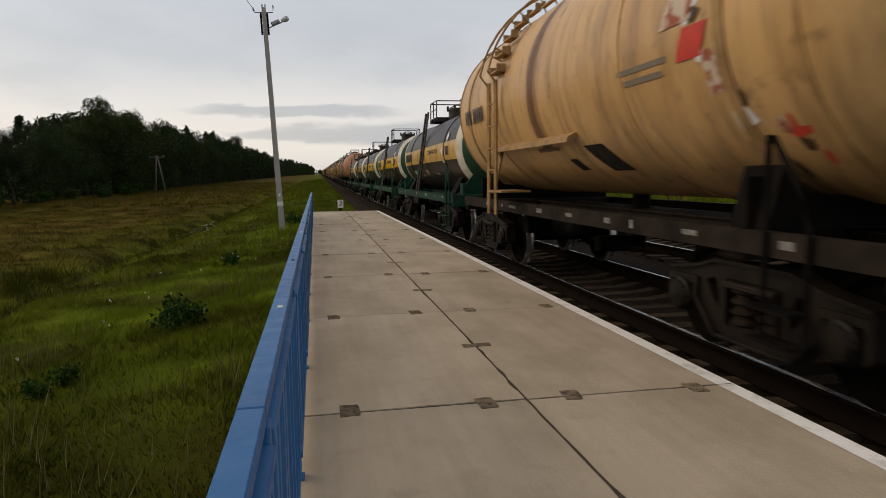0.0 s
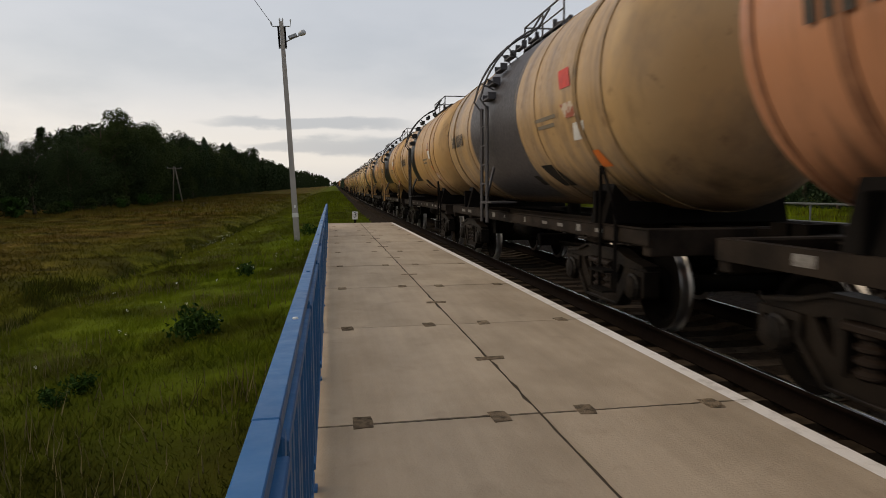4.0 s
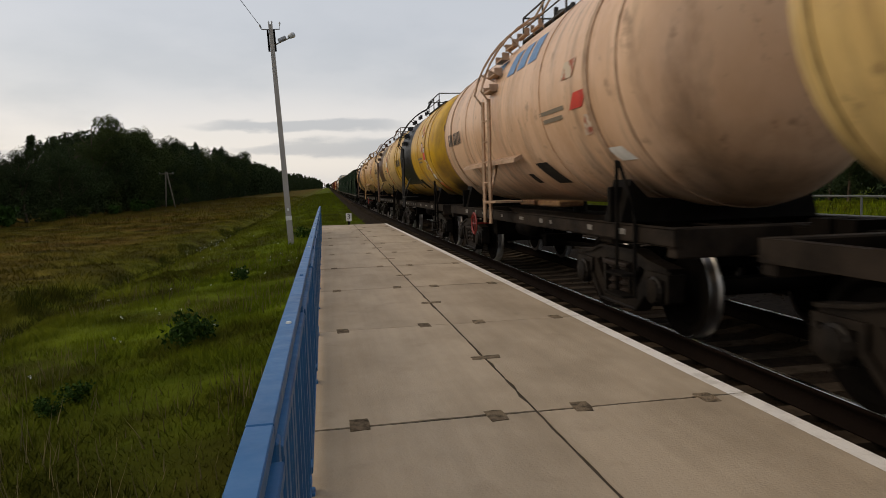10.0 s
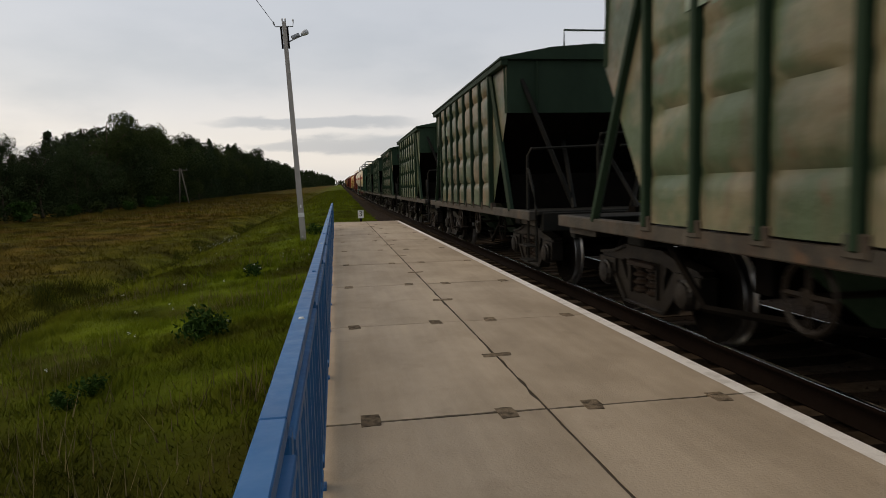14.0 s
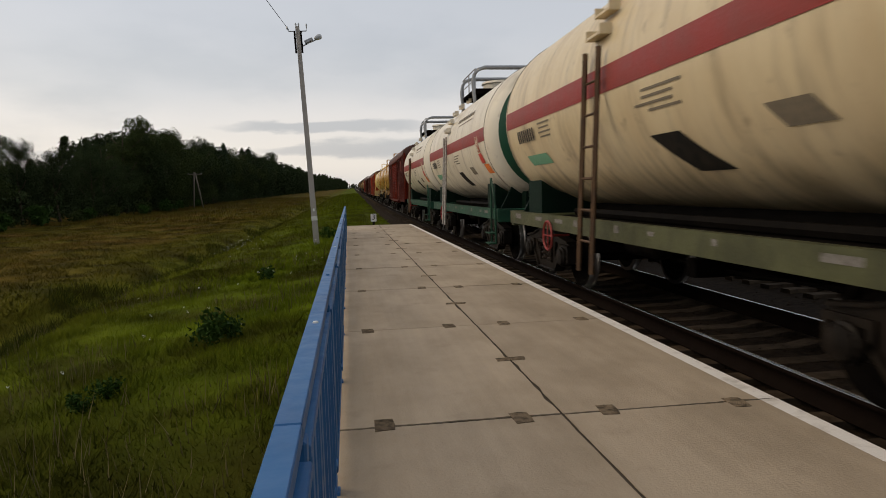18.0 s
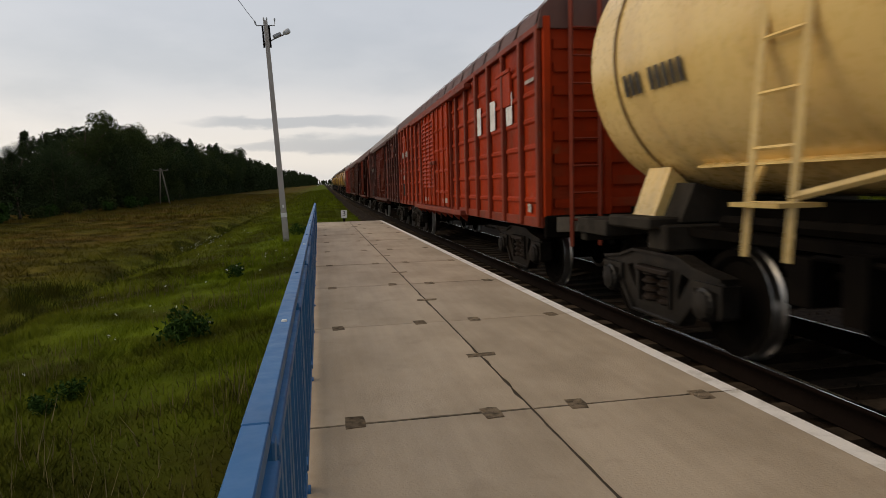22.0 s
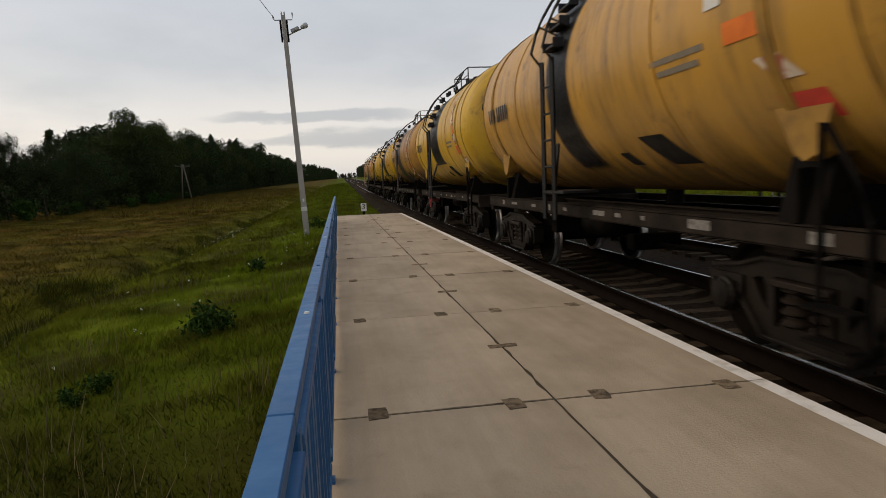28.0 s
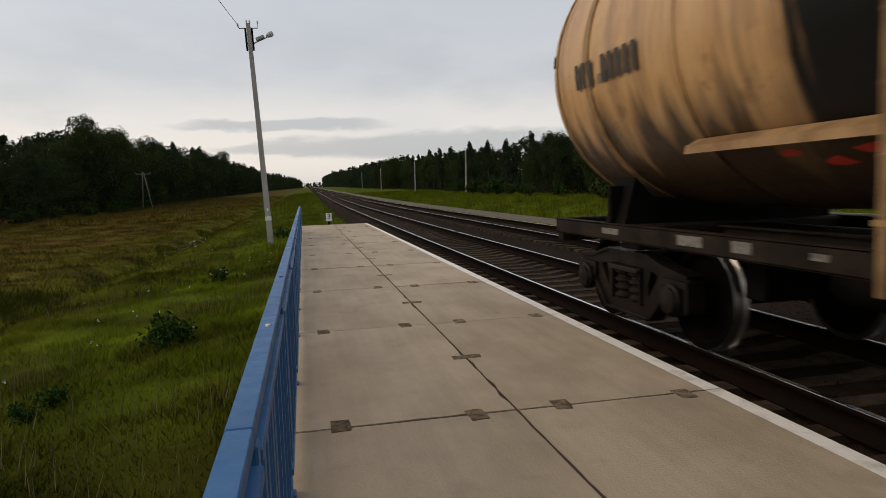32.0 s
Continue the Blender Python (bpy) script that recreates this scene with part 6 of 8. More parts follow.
def gas_wagon(spec, at):
    """A large pale gas tank wagon with a red line and a green end."""
    name, label, base, second, frame_c = spec
    R, zc, half, head = 1.5, 2.75, 5.70, 0.72
    hw, fh = 1.34, 5.45
    seed = sum(map(ord, name))
    w = thing("gas_tank_wagon", at, label, "tank wagon", "wagons of the goods train")
    coat = paint("coat_" + name, base, second, 0.9, (0.7, 1.4, 0.6), 0.6, 0.42, bump=0.04, grain=14, spec=0.45, wear=0.4, soot=((0.10, 0.07, 0.045), -5.2, 1.5), oil=(0.4, 1.6, 1.42, 0.42))
    red = paint("gas_red", (0.30, 0.032, 0.026), (0.22, 0.05, 0.04), 2.5, amount=0.6, rough=0.5)
    green = paint("gas_green", (0.004, 0.072, 0.036), (0.006, 0.045, 0.024), 2.0, amount=0.6, rough=0.5)
    # darker copy of the green, carrying the shade under the tank
    shade_green = paint("gas_shaded_green", (0.0015, 0.014, 0.0075), (0.004, 0.009, 0.006), 2.0, amount=0.6, rough=0.6, spec=0.1)
    fm = paint("frame_" + name, frame_c, tuple(0.5 * c for c in frame_c), 2.5, amount=0.8, rough=0.55)
    part("tank", cached("gas_shell", lambda: tank_shell(R, zc, half, head), True, 60), coat, w)
    for k in (-1, 1):
        part("end_disc", cached(f"gas_disc{k}", lambda k=k: head_disc(R, zc, half, head, 0.0, 0.62, k), True), green, w, "dark green disc on the end")
        part("end_hoop", cached(f"gas_hoop{k}", lambda k=k: hoop(R, zc, k * 4.95, 0.012, 0.01), True, 30), paint("gas_seam", (0.3, 0.27, 0.22), rough=0.6), w)
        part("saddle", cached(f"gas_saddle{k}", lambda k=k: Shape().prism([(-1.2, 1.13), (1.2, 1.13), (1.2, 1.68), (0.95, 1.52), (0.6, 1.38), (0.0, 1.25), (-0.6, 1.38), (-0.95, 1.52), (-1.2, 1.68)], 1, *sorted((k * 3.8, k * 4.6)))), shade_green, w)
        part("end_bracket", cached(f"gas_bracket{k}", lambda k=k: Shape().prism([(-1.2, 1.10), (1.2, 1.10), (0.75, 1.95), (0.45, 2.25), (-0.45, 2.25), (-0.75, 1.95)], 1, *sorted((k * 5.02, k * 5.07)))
                                               .box(-0.72, -0.66, *sorted((k * 5.05, k * 5.4)), 1.1, 1.5).box(0.66, 0.72, *sorted((k * 5.05, k * 5.4)), 1.1, 1.5)), shade_green, w, "green plate carrying the tank's end, coloured dark for shade")
    for sd in (-1, 1):
        part("red_line", cached(f"gas_line{sd}", lambda sd=sd: flank(R, zc, -4.95, 4.95, -6, 5, 0.007, 0, sd)), red, w, "faded red line along the flank")
        part("ladder", cached(f"gas_ladder{sd}", lambda sd=sd: ladder_mesh(sd * 1.66, 0.55, sd * 1.56, 3.1, 0.42)), STAIN if seed % 2 else OFFWHITE, w, at=pose(0, 0.5, 0))
        for i in range(6):
            part("step_iron", cached(f"gas_iron{sd}{i}", lambda i=i, sd=sd: flank_step(R, zc, i + 0.4, sd)), coat, w, at=pose(0, 0.5, 0))
    part("dome", cached("gas_dome", lambda: Shape().lathe([(zc + R - 0.15, 0.48), (zc + R + 0.28, 0.48), (zc + R + 0.30, 0.53), (zc + R + 0.36, 0.50), (zc + R + 0.42, 0.0)], 2, 24), True, 30), coat, w)
    for i, y in enumerate((-0.95, 0.95)):
        part("guard_hoop", cached(f"gas_guard{i}", lambda y=y: Shape().tube([(-0.92, y, zc + 1.15), (-0.96, y, zc + R + 0.22), (-0.92, y, zc + R + 0.42), (-0.80, y, zc + R + 0.56), (-0.62, y, zc + R + 0.62), (0.62, y, zc + R + 0.62), (0.80, y, zc + R + 0.56), (0.92, y, zc + R + 0.42), (0.96, y, zc + R + 0.22), (0.92, y, zc + 1.15)], 0.05, 8), True), GALV, w, "grey pipe guard hoop")
    part("guard_rail", cached("gas_rail", lambda: guard_rail(zc + R + 0.02, 0.95, 0.9, 0.55)), GALV, w)
    part("walkway", cached("gas_walk", lambda: walkway(zc + R + 0.02, 0.95, 0.92, 0.5)), DARKSTEEL, w)
    underframe(w, fh, hw, fm, 0.22, True, True, seed)
    part("belly_piping", cached("gas_piping", gas_piping), BLACK, w)
    running_gear(w, 3.9, 6.01)
    end_steps(w, hw, fh, fm, 4.95)
    handwheel(w, hw, 2.9, REDWHEEL)
    wagon_number(w, R, zc, 3.75, -17, 0.20, 1.0, (8,))
    for i in range(4):
        part("small_print", line_bar(R, zc, 2.75, -9 - 2.6 * i, 0.026, 0.6 - 0.1 * (i % 2)), GREYINK, w)
        part("small_print", line_bar(R, zc, -1.0 + 0.1 * (i % 3), -11 - 2.6 * i, 0.026, 0.8 - 0.15 * (i % 2)), GREYINK, w)
    for i in range(9):
        part("legend_bar", flank(R, zc, -3.2 + 0.27 * i, -3.02 + 0.27 * i + 0.03 * (i % 2), 23.5, 27.5, 0.007), GREYINK, w, "grey printed legend, past reading")
    part("legend_bar", flank(R, zc, -3.2, -1.2, 19, 20, 0.007), GREYINK, w)
    for up, wd in ((0.55, 0.42), (0.36, 0.95), (0.22, 0.5)):
        bar = Shape().add([(-wd / 2 + wd * i / 6 + 0.15, q, 0) for i in range(7) for q in (0.0, 0.075)], [(2 * i, 2 * i + 2, 2 * i + 3, 2 * i + 1) for i in range(6)]).mesh("end_legend_bar")
        part("end_legend_bar", on_head(bar, R, zc, half, head, up), OFFWHITE, w, "white print on the green disc, past reading")
    part("green_plate", flank(R, zc, 3.0, 4.1, -33, -26, 0.007, -0.1), GREENLOGO, w, "pale green printed plate")
    part("loading_panel", flank(R, zc, -1.1, -0.5, -46, -28, 0.007, -0.5), PLATE_BLACK, w, "matt black loading panel")
    part("scuffed_panel", flank(R, zc, -2.9, -2.4, -33, -25, 0.007, -0.15), GREYINK, w)
    part("placard", flank(R, zc, -4.15, -3.85, -14, 0, 0.009, -0.2), PEEL, w, "red hazard placard")
    part("placard", flank(R, zc, -4.4, -4.05, -24, -15, 0.009, -0.1), SIGNRED, w)
    part("placard", flank(R, zc, -4.75, -4.25, -34, -25, 0.009, -0.1), SIGNORANGE, w, "orange hazard placard")
    return w


def chem_wagon(spec, at):
    """A tan chemical tank wagon standing high on saddles over an open frame."""
    name, label, base, second, cabinet = spec
    R, zc, half, head = 1.4, 2.78, 5.3, 0.62
    seed = sum(map(ord, name))
    w = thing("chemical_tank_wagon", at, label, "tank wagon", "wagons of the goods train")
    coat = paint("coat_" + name, base, second, 0.9, (0.7, 1.4, 0.6), 0.75, 0.30, bump=0.04, grain=14, spec=0.5, wear=0.2 if cabinet else 0.4, oil=(0.0, 1.2, 1.45, 0.3 if cabinet else 0.5), soot=((0.03, 0.02, 0.013), -4.7, 2.2) if cabinet else ((0.03, 0.02, 0.013), -4.6, 2.5))
    rig = paint("chem_frame_grime", (0.036, 0.031, 0.025), (0.014, 0.012, 0.010), 3.0, amount=0.85, rough=0.75, spec=0.05)
    ly = 1.68 if cabinet else -0.45
    part("tank", cached("chem_shell", lambda: tank_shell(R, zc, half, head), True, 60), coat, w)
    for k in (-1, 1):
        part("weld_hoop", cached(f"chem_hoop{k}", lambda k=k: hoop(R, zc, k * 4.15, 0.02, 0.016), True, 30), paint("chem_seam", (0.20, 0.12, 0.04), (0.1, 0.06, 0.025), 4.0, rough=0.6), w)
        part("saddle", cached(f"chem_saddle{k}", lambda k=k: Shape().prism([(-1.08, 1.2), (-0.75, 1.2), (-0.72, 1.52), (-0.90, 1.68)], 1, *sorted((k * 3.95, k * 4.40))).prism([(1.08, 1.2), (0.75, 1.2), (0.72, 1.52), (0.90, 1.68)], 1, *sorted((k * 3.95, k * 4.40)))), coat, w)
        part("cradle", cached(f"chem_cradle{k}", lambda k=k: Shape().prism([(-1.0, 1.15), (1.0, 1.15), (0.85, 1.52), (0.6, 1.45), (0.0, 1.36), (-0.6, 1.45), (-0.85, 1.52)], 1, *sorted((k * 3.6, k * 3.94)))), rig, w)
        part("saddle_base", cached(f"chem_base{k}", lambda k=k: Shape().box(-1.3, 1.3, k * 4.1 - 0.45, k * 4.1 + 0.45, 1.08, 1.20, 0.02)), rig, w)
        part("end_platform", cached(f"chem_end{k}", lambda k=k: Shape().box(-1.3, 1.3, *sorted((k * 4.6, k * 5.42)), 0.96, 1.13, 0.01)), rig, w)
        part("drip_ledge", cached(f"chem_ledge{k}", lambda k=k: Shape().prism([(k * 0.86, 1.70), (k * 0.95, 1.67), (k * 0.95, 1.65), (k * 0.82, 1.66)], 1, -3.4, 3.4)), coat, w, "thin ledge along the flank")
    for sd in (-1, 1):
        part("ladder", cached(f"chem_ladder{sd}", lambda sd=sd: ladder_mesh(sd * 1.52, 1.02, sd * 1.30, 3.9, 0.42)), coat, w, at=pose(0, ly, 0))
    part("ladder_stay", cached("chem_lplat", lambda: Shape().tube([(-1.5, -0.2, 1.42), (-1.0, -0.75, 1.62)], 0.03, 5).tube([(-1.5, 0.2, 1.42), (-1.0, 0.75, 1.62)], 0.03, 5).box(-1.62, -1.3, -0.24, 0.24, 1.36, 1.39)), coat, w, at=pose(0, ly, 0))
    part("walkway", cached("chem_walk", lambda: walkway(zc + R + 0.06, 1.6, 0.6, 0.5, 0.0)), coat, w)
    part("guard_rail", cached("chem_guard", lambda: guard_rail(zc + R + 0.08, 0.8, 0.58, 0.55, 0.4)), coat, w)
    part("hatch", cached("chem_hatch", lambda: hatch_mesh(zc + R - 0.05, 0.3, 0.25, -0.3), True, 30), coat, w)
    underframe(w, 5.42, 1.28, rig, 0.16, False, False, seed)
    running_gear(w, 3.9, 6.01, DUSTY)
    if not cabinet:
        handwheel(w, 0.85, 1.75, REDWHEEL)
    part("belly_piping", cached("gas_piping", gas_piping), DARKSTEEL, w)
    part("brake_gear", cached("chem_gear", lambda: Shape().box(-0.9, -0.4, -1.6, -0.6, 0.72, 0.98, 0.02).tube([(-0.8, -2.6, 0.85), (-0.8, 2.4, 0.85)], 0.03, 6).tube([(-1.05, -1.8, 1.0), (-1.05, 1.8, 1.0)], 0.022, 6).box(-1.1, -0.9, 1.3, 1.5, 0.6, 1.05)), DARKSTEEL, w)
    if cabinet:
        s = Shape().box(-1.60, -1.05, -0.42, 0.42, 0.96, 1.60, 0.02)
        for z in (1.12, 1.28, 1.44):
            s.box(-1.612, -1.60, -0.38, 0.38, z, z + 0.02)
        part("valve_cabinet", s, coat, w, "ribbed cream sheet-steel valve cabinet", at=pose(0, -0.84, 0))
        part("cabinet_rail", Shape().tube([(-1.3, -0.2, 1.02), (-1.35, -1.2, 1.0), (-0.9, -1.5, 1.02)], 0.04, 6), coat, w, at=pose(0, -1.1, 0))
    wagon_number(w, R, zc, 3.46, -17, 0.20, 1.1)
    part("loading_panel", flank(R, zc, -2.85, -2.25, -46, -28, 0.007, 0.35), PLATE_BLACK, w, "matt black loading panel")
    part("data_panel", line_bar(R, zc, -4.2, 4, 0.06, 0.7), GREYINK, w)
    part("data_panel", line_bar(R, zc, -4.2, 9, 0.06, 0.7), GREYINK, w)
    return w


def hopper_wagon(spec, at):
    """A covered hopper with ribbed upright sides and sloping ends."""
    name, label, base, second = spec
    seed = sum(map(ord, name))
    r = random.Random(seed)
    w = thing("hopper_wagon", at, label, "hopper wagon", "wagons of the goods train")
    coat = paint("coat_" + name, tuple(0.42 * q for q in base), tuple(0.62 * q for q in base), 1.0, (1.2, 1.2, 0.45), 0.7, 0.62, bump=0.1, grain=14, lo=0.42, hi=0.62, spec=0.1)
    sheet = paint("sheet_" + name, tuple(q * c for q, c in zip((1.28, 1.14, 0.96), second)), tuple(q * c for q, c in zip((1.35, 1.25, 1.12), base)), 1.4, (1.0, 0.8, 1.0), 0.85, 0.45, bump=0.45, grain=8, lo=0.40, hi=0.56, wear=0.6, patch=0.32, spec=0.4)
    sill = paint("hopper_sill", (0.050, 0.043, 0.032), (0.014, 0.012, 0.009), 3.0, amount=0.9, rough=0.7, wear=0.5)
    frame_coat = paint("hopper_frame", (0.0085, 0.009, 0.0075), (0.017, 0.0145, 0.011), 2.2, amount=0.8, rough=0.7, spec=0.12)
    X, Z0, Z1, YB, YT = 1.52, 1.18, 3.62, 2.6, 3.95

    def body():
        s = Shape()
        zt, zm = Z1, 2.75
        for k in (-1, 1):
            s.add([(-X, k * YT, zt), (X, k * YT, zt), (X, k * YT, zm), (-X, k * YT, zm)], [(0, 1, 2, 3)])
        s.add([(-X, -YT, zt), (X, -YT, zt), (X, YT, zt), (-X, YT, zt)], [(0, 1, 2, 3)])
        return s
    part("hopper_body", cached("hopper_body", body), coat, w)
    for e in (-1, 1):
        # slope sheet coloured near black, standing in for shade under the end
        part("slope_sheet", cached(f"hopper_slope{e}", lambda e=e: Shape().add([(-X, e * YT, 2.75), (X, e * YT, 2.75), (X * 0.75, e * 1.9, Z0 + 0.05), (-X * 0.75, e * 1.9, Z0 + 0.05)], [(0, 1, 2, 3)])), DARKSTEEL, w, "sloping end sheet coloured near black for its shade")
        # plates added in place of brake gear, to block light from behind
        part("end_bulkhead", cached(f"hopper_light_block{e}", lambda e=e: Shape().box(-1.2, 1.2, *sorted((e * 2.95, e * 3.0)), 1.05, 1.75, 0.005).box(-1.3, 1.3, *sorted((e * 3.0, e * 4.5)), 1.02, 1.07, 0.005)), DARKSTEEL, w)

    def side(k):
        """Side sheeting that bulges between the posts, pressed in along four lines, flat towards the sloping ends."""
        s = Shape()
        s.weld = True
        q = np.random.default_rng(12)
        nu, nz = 10, 34
        for b in range(7):
            y0, y1 = -YB - 0.3 + (2 * YB + 0.6) * b / 7, -YB - 0.3 + (2 * YB + 0.6) * (b + 1) / 7
            dent = [(q.uniform(-0.7, 0.7), q.uniform(1.4, 3.4), q.uniform(-0.022, 0.012)) for _ in range(5)]
            v, f = [], []
            for j in range(nz + 1):
                z = Z0 + (Z1 - 0.06 - Z0) * j / nz
                trough = sum(math.exp(-((z - c) / 0.055) ** 2) for c in (1.60, 2.14, 2.68, 3.22))
                for i in range(nu + 1):
                    u = 2 * i / nu - 1
                    d = 0.07 * (1 - u ** 4) * (1 - 0.85 * trough) + sum(a * math.exp(-((u - p) / 0.3) ** 2 - ((z - h) / 0.16) ** 2) for p, h, a in dent) * (1 - u ** 4)
                    v.append((k * (X + d), y0 + (y1 - y0) * i / nu, z))
            for j in range(nz):
                for i in range(nu):
                    f.append((j * (nu + 1) + i, j * (nu + 1) + i + 1, (j + 1) * (nu + 1) + i + 1, (j + 1) * (nu + 1) + i))
            s.add(v, f)
        for e in (-1, 1):
            s.add([(k * X, e * (YB + 0.3), Z0), (k * X, e * YT, 2.75), (k * X, e * YT, Z1 - 0.06), (k * X, e * (YB + 0.3), Z1 - 0.06)], [(0, 1, 2, 3)])
        return s
    for k in (-1, 1):
        part("side_sheet", cached(f"hopper_side{k}", lambda k=k: side(k), True, 50), sheet, w, "dented faded side sheets")
        for y in (-1.05, 0.95):
            part("discharge_wheel", cached(f"hopper_wheel{k}", lambda k=k: Shape().lathe([(k * 1.43, 0.21), (k * 1.41, 0.235), (k * 1.43, 0.26), (k * 1.45, 0.235)], 0, 20, (0, 0, 0.80), closed=True).lathe([(k * 1.40, 0.0), (k * 1.45, 0.06), (k * 1.45, 0.0)], 0, 10, (0, 0, 0.80))
                                           .tube([(k * 1.43, -0.23, 0.80), (k * 1.43, 0.23, 0.80)], 0.022, 4).tube([(k * 1.43, 0, 0.57), (k * 1.43, 0, 1.03)], 0.022, 4).tube([(k * 1.43, 0, 0.8), (k * 0.8, 0, 0.8)], 0.025, 5)), CASTBROWN, w, "dusty spoked discharge handwheel", at=pose(0, y, 0))
        part("top_chord", cached(f"hopper_chord{k}", lambda k=k: Shape().box(*sorted((k * (X - 0.02), k * (X + 0.10))), -YT - 0.05, YT + 0.05, Z1 - 0.10, Z1 + 0.02, 0.012)), coat, w)
        part("bottom_chord", cached(f"hopper_bottom{k}", lambda k=k: Shape().box(*sorted((k * (X - 0.06), k * (X + 0.05))), -5.35, 5.35, 1.02, 1.16, 0.012)), sill, w)
        for i in range(8):
            y = -YB - 0.3 + (2 * YB + 0.6) * i / 7
            part("rib", cached(f"hopper_rib{k}", lambda k=k: Shape().box(*sorted((k * X, k * (X + 0.09))), -0.035, 0.035, 1.14, Z1 - 0.08, 0.01)), coat, w, at=pose(0, y, 0))
            part("rib_foot", cached(f"hopper_foot{k}", lambda k=k: Shape().box(*sorted((k * (X - 0.02), k * (X + 0.07))), -0.09, 0.09, 1.10, 1.24, 0.01)), sill, w, at=pose(0, y, 0))
        for e in (-1, 1):
            part("corner_stay", cached(f"hopper_stay{k}{e}", lambda k=k, e=e: Shape().tube([(k * (X - 0.02), e * (YT - 0.02), 2.75), (k * (X - 0.02), e * (YT - 0.1), Z1 - 0.05)], 0.05, 5)
                                               .tube([(k * (X + 0.02), e * (YB + 0.35), 3.5), (k * (X + 0.02), e * (YT + 0.25), 1.14)], 0.055, 5)), coat, w)
            part("end_strut", cached(f"hopper_strut{k}{e}", lambda k=k, e=e: Shape().tube([(k * 1.25, e * (YT - 0.02), 3.3), (k * 0.5, e * 4.35, 1.15)], 0.045, 5).tube([(k * 0.35, e * 3.4, 2.3), (k * 0.55, e * 4.5, 1.15)], 0.04, 5)), frame_coat, w)
    part("roof", cached("hopper_roof", lambda: Shape().prism([(-X - 0.12, Z1), (X + 0.12, Z1), (X + 0.12, Z1 + 0.03), (0.75, Z1 + 0.20), (0, Z1 + 0.26), (-0.75, Z1 + 0.20), (-X - 0.12, Z1 + 0.03)], 1, -YT - 0.08, YT + 0.08)), coat, w)
    for y in (-2.6, -0.9, 0.9, 2.6):
        part("loading_hatch", cached("hopper_hatch", lambda: Shape().lathe([(0, 0.36), (0.12, 0.36), (0.15, 0.30), (0.17, 0.0)], 2, 14, (0, 0, Z1 + 0.22))), coat, w, at=pose(0, y, 0))
    for e in (-1, 1):
        part("roof_rail", cached(f"hopper_rail{e}", lambda e=e: Shape().tube([(-0.5, e * 3.9, Z1 + 0.2), (-0.5, e * 3.9, Z1 + 0.5), (0.5, e * 3.9, Z1 + 0.5), (0.5, e * 3.9, Z1 + 0.2)], 0.018, 5)), coat, w)
        part("discharge_bin", cached(f"hopper_bin{e}", lambda e=e: Shape().add([(-1.15, e * 0.15, 1.2), (1.15, e * 0.15, 1.2), (1.15, e * 1.95, 1.2), (-1.15, e * 1.95, 1.2), (-0.55, e * 0.75, 0.42), (0.55, e * 0.75, 0.42), (0.55, e * 1.35, 0.42), (-0.55, e * 1.35, 0.42)], [(0, 1, 2, 3), (4, 5, 6, 7), (0, 1, 5, 4), (1, 2, 6, 5), (2, 3, 7, 6), (3, 0, 4, 7)])), coat, w)
        part("deck", cached(f"hopper_deck{e}", lambda e=e: Shape().box(-1.45, 1.45, *sorted((e * 4.55, e * 5.4)), 1.10, 1.16, 0.01)), frame_coat, w)
        for k in (-1, 1):
            part("hand_hoop", cached(f"hopper_hoop{k}{e}", lambda k=k, e=e: Shape().tube([(k * 1.35, e * 4.55, 1.15), (k * 1.35, e * 4.55, 2.0), (k * 1.30, e * 4.6, 2.12), (k * 0.15, e * 4.7, 2.15)], 0.024, 6)), frame_coat, w)
            part("end_ladder", cached(f"hopper_ladder{k}{e}", lambda k=k, e=e: Shape().tube([(k * 1.0, e * 3.98, 2.8), (k * 1.0, e * 4.0, Z1)], 0.016, 4)), coat, w)
    underframe(w, 5.42, 1.40, frame_coat, 0.16, False, False, seed)
    for e in (-1, 1):
        part("end_plate", cached(f"hopper_plate{e}", lambda e=e: Shape().box(-1.43, -1.415, *sorted((e * 4.45, e * 5.3)), 0.93, 1.12)), sill, w, "scratched pale end plate")
        part("brake_lever", cached(f"hopper_lever{e}", lambda e=e: Shape().tube([(-1.35, e * 3.0, 1.05), (-1.38, e * 2.2, 0.5), (-1.2, e * 1.2, 0.55), (-0.6, e * 0.9, 0.5)], 0.035, 5)), DARKSTEEL, w)
    running_gear(w, 3.9, 6.01, DUSTY)
    end_steps(w, 1.42, 5.42, frame_coat, 4.9)
    handwheel(w, 1.42, -3.3, DARKSTEEL)
    s = Shape()
    y = -1.9
    while y < 1.9:
        n = r.choice((1, 2, 3))
        for i in range(n):
            s.box(-X - 0.062, -X - 0.058, y, y + 0.13, 2.82 + 0.1 * r.random(), 3.06)
            y += 0.19
        y += r.uniform(0.3, 0.8)
    part("worn_lettering", s, paint("worn_green_white", (0.26, 0.31, 0.26), (0.08, 0.14, 0.09), 6.0, amount=0.9), w, "worn white marks on the side")
    return w


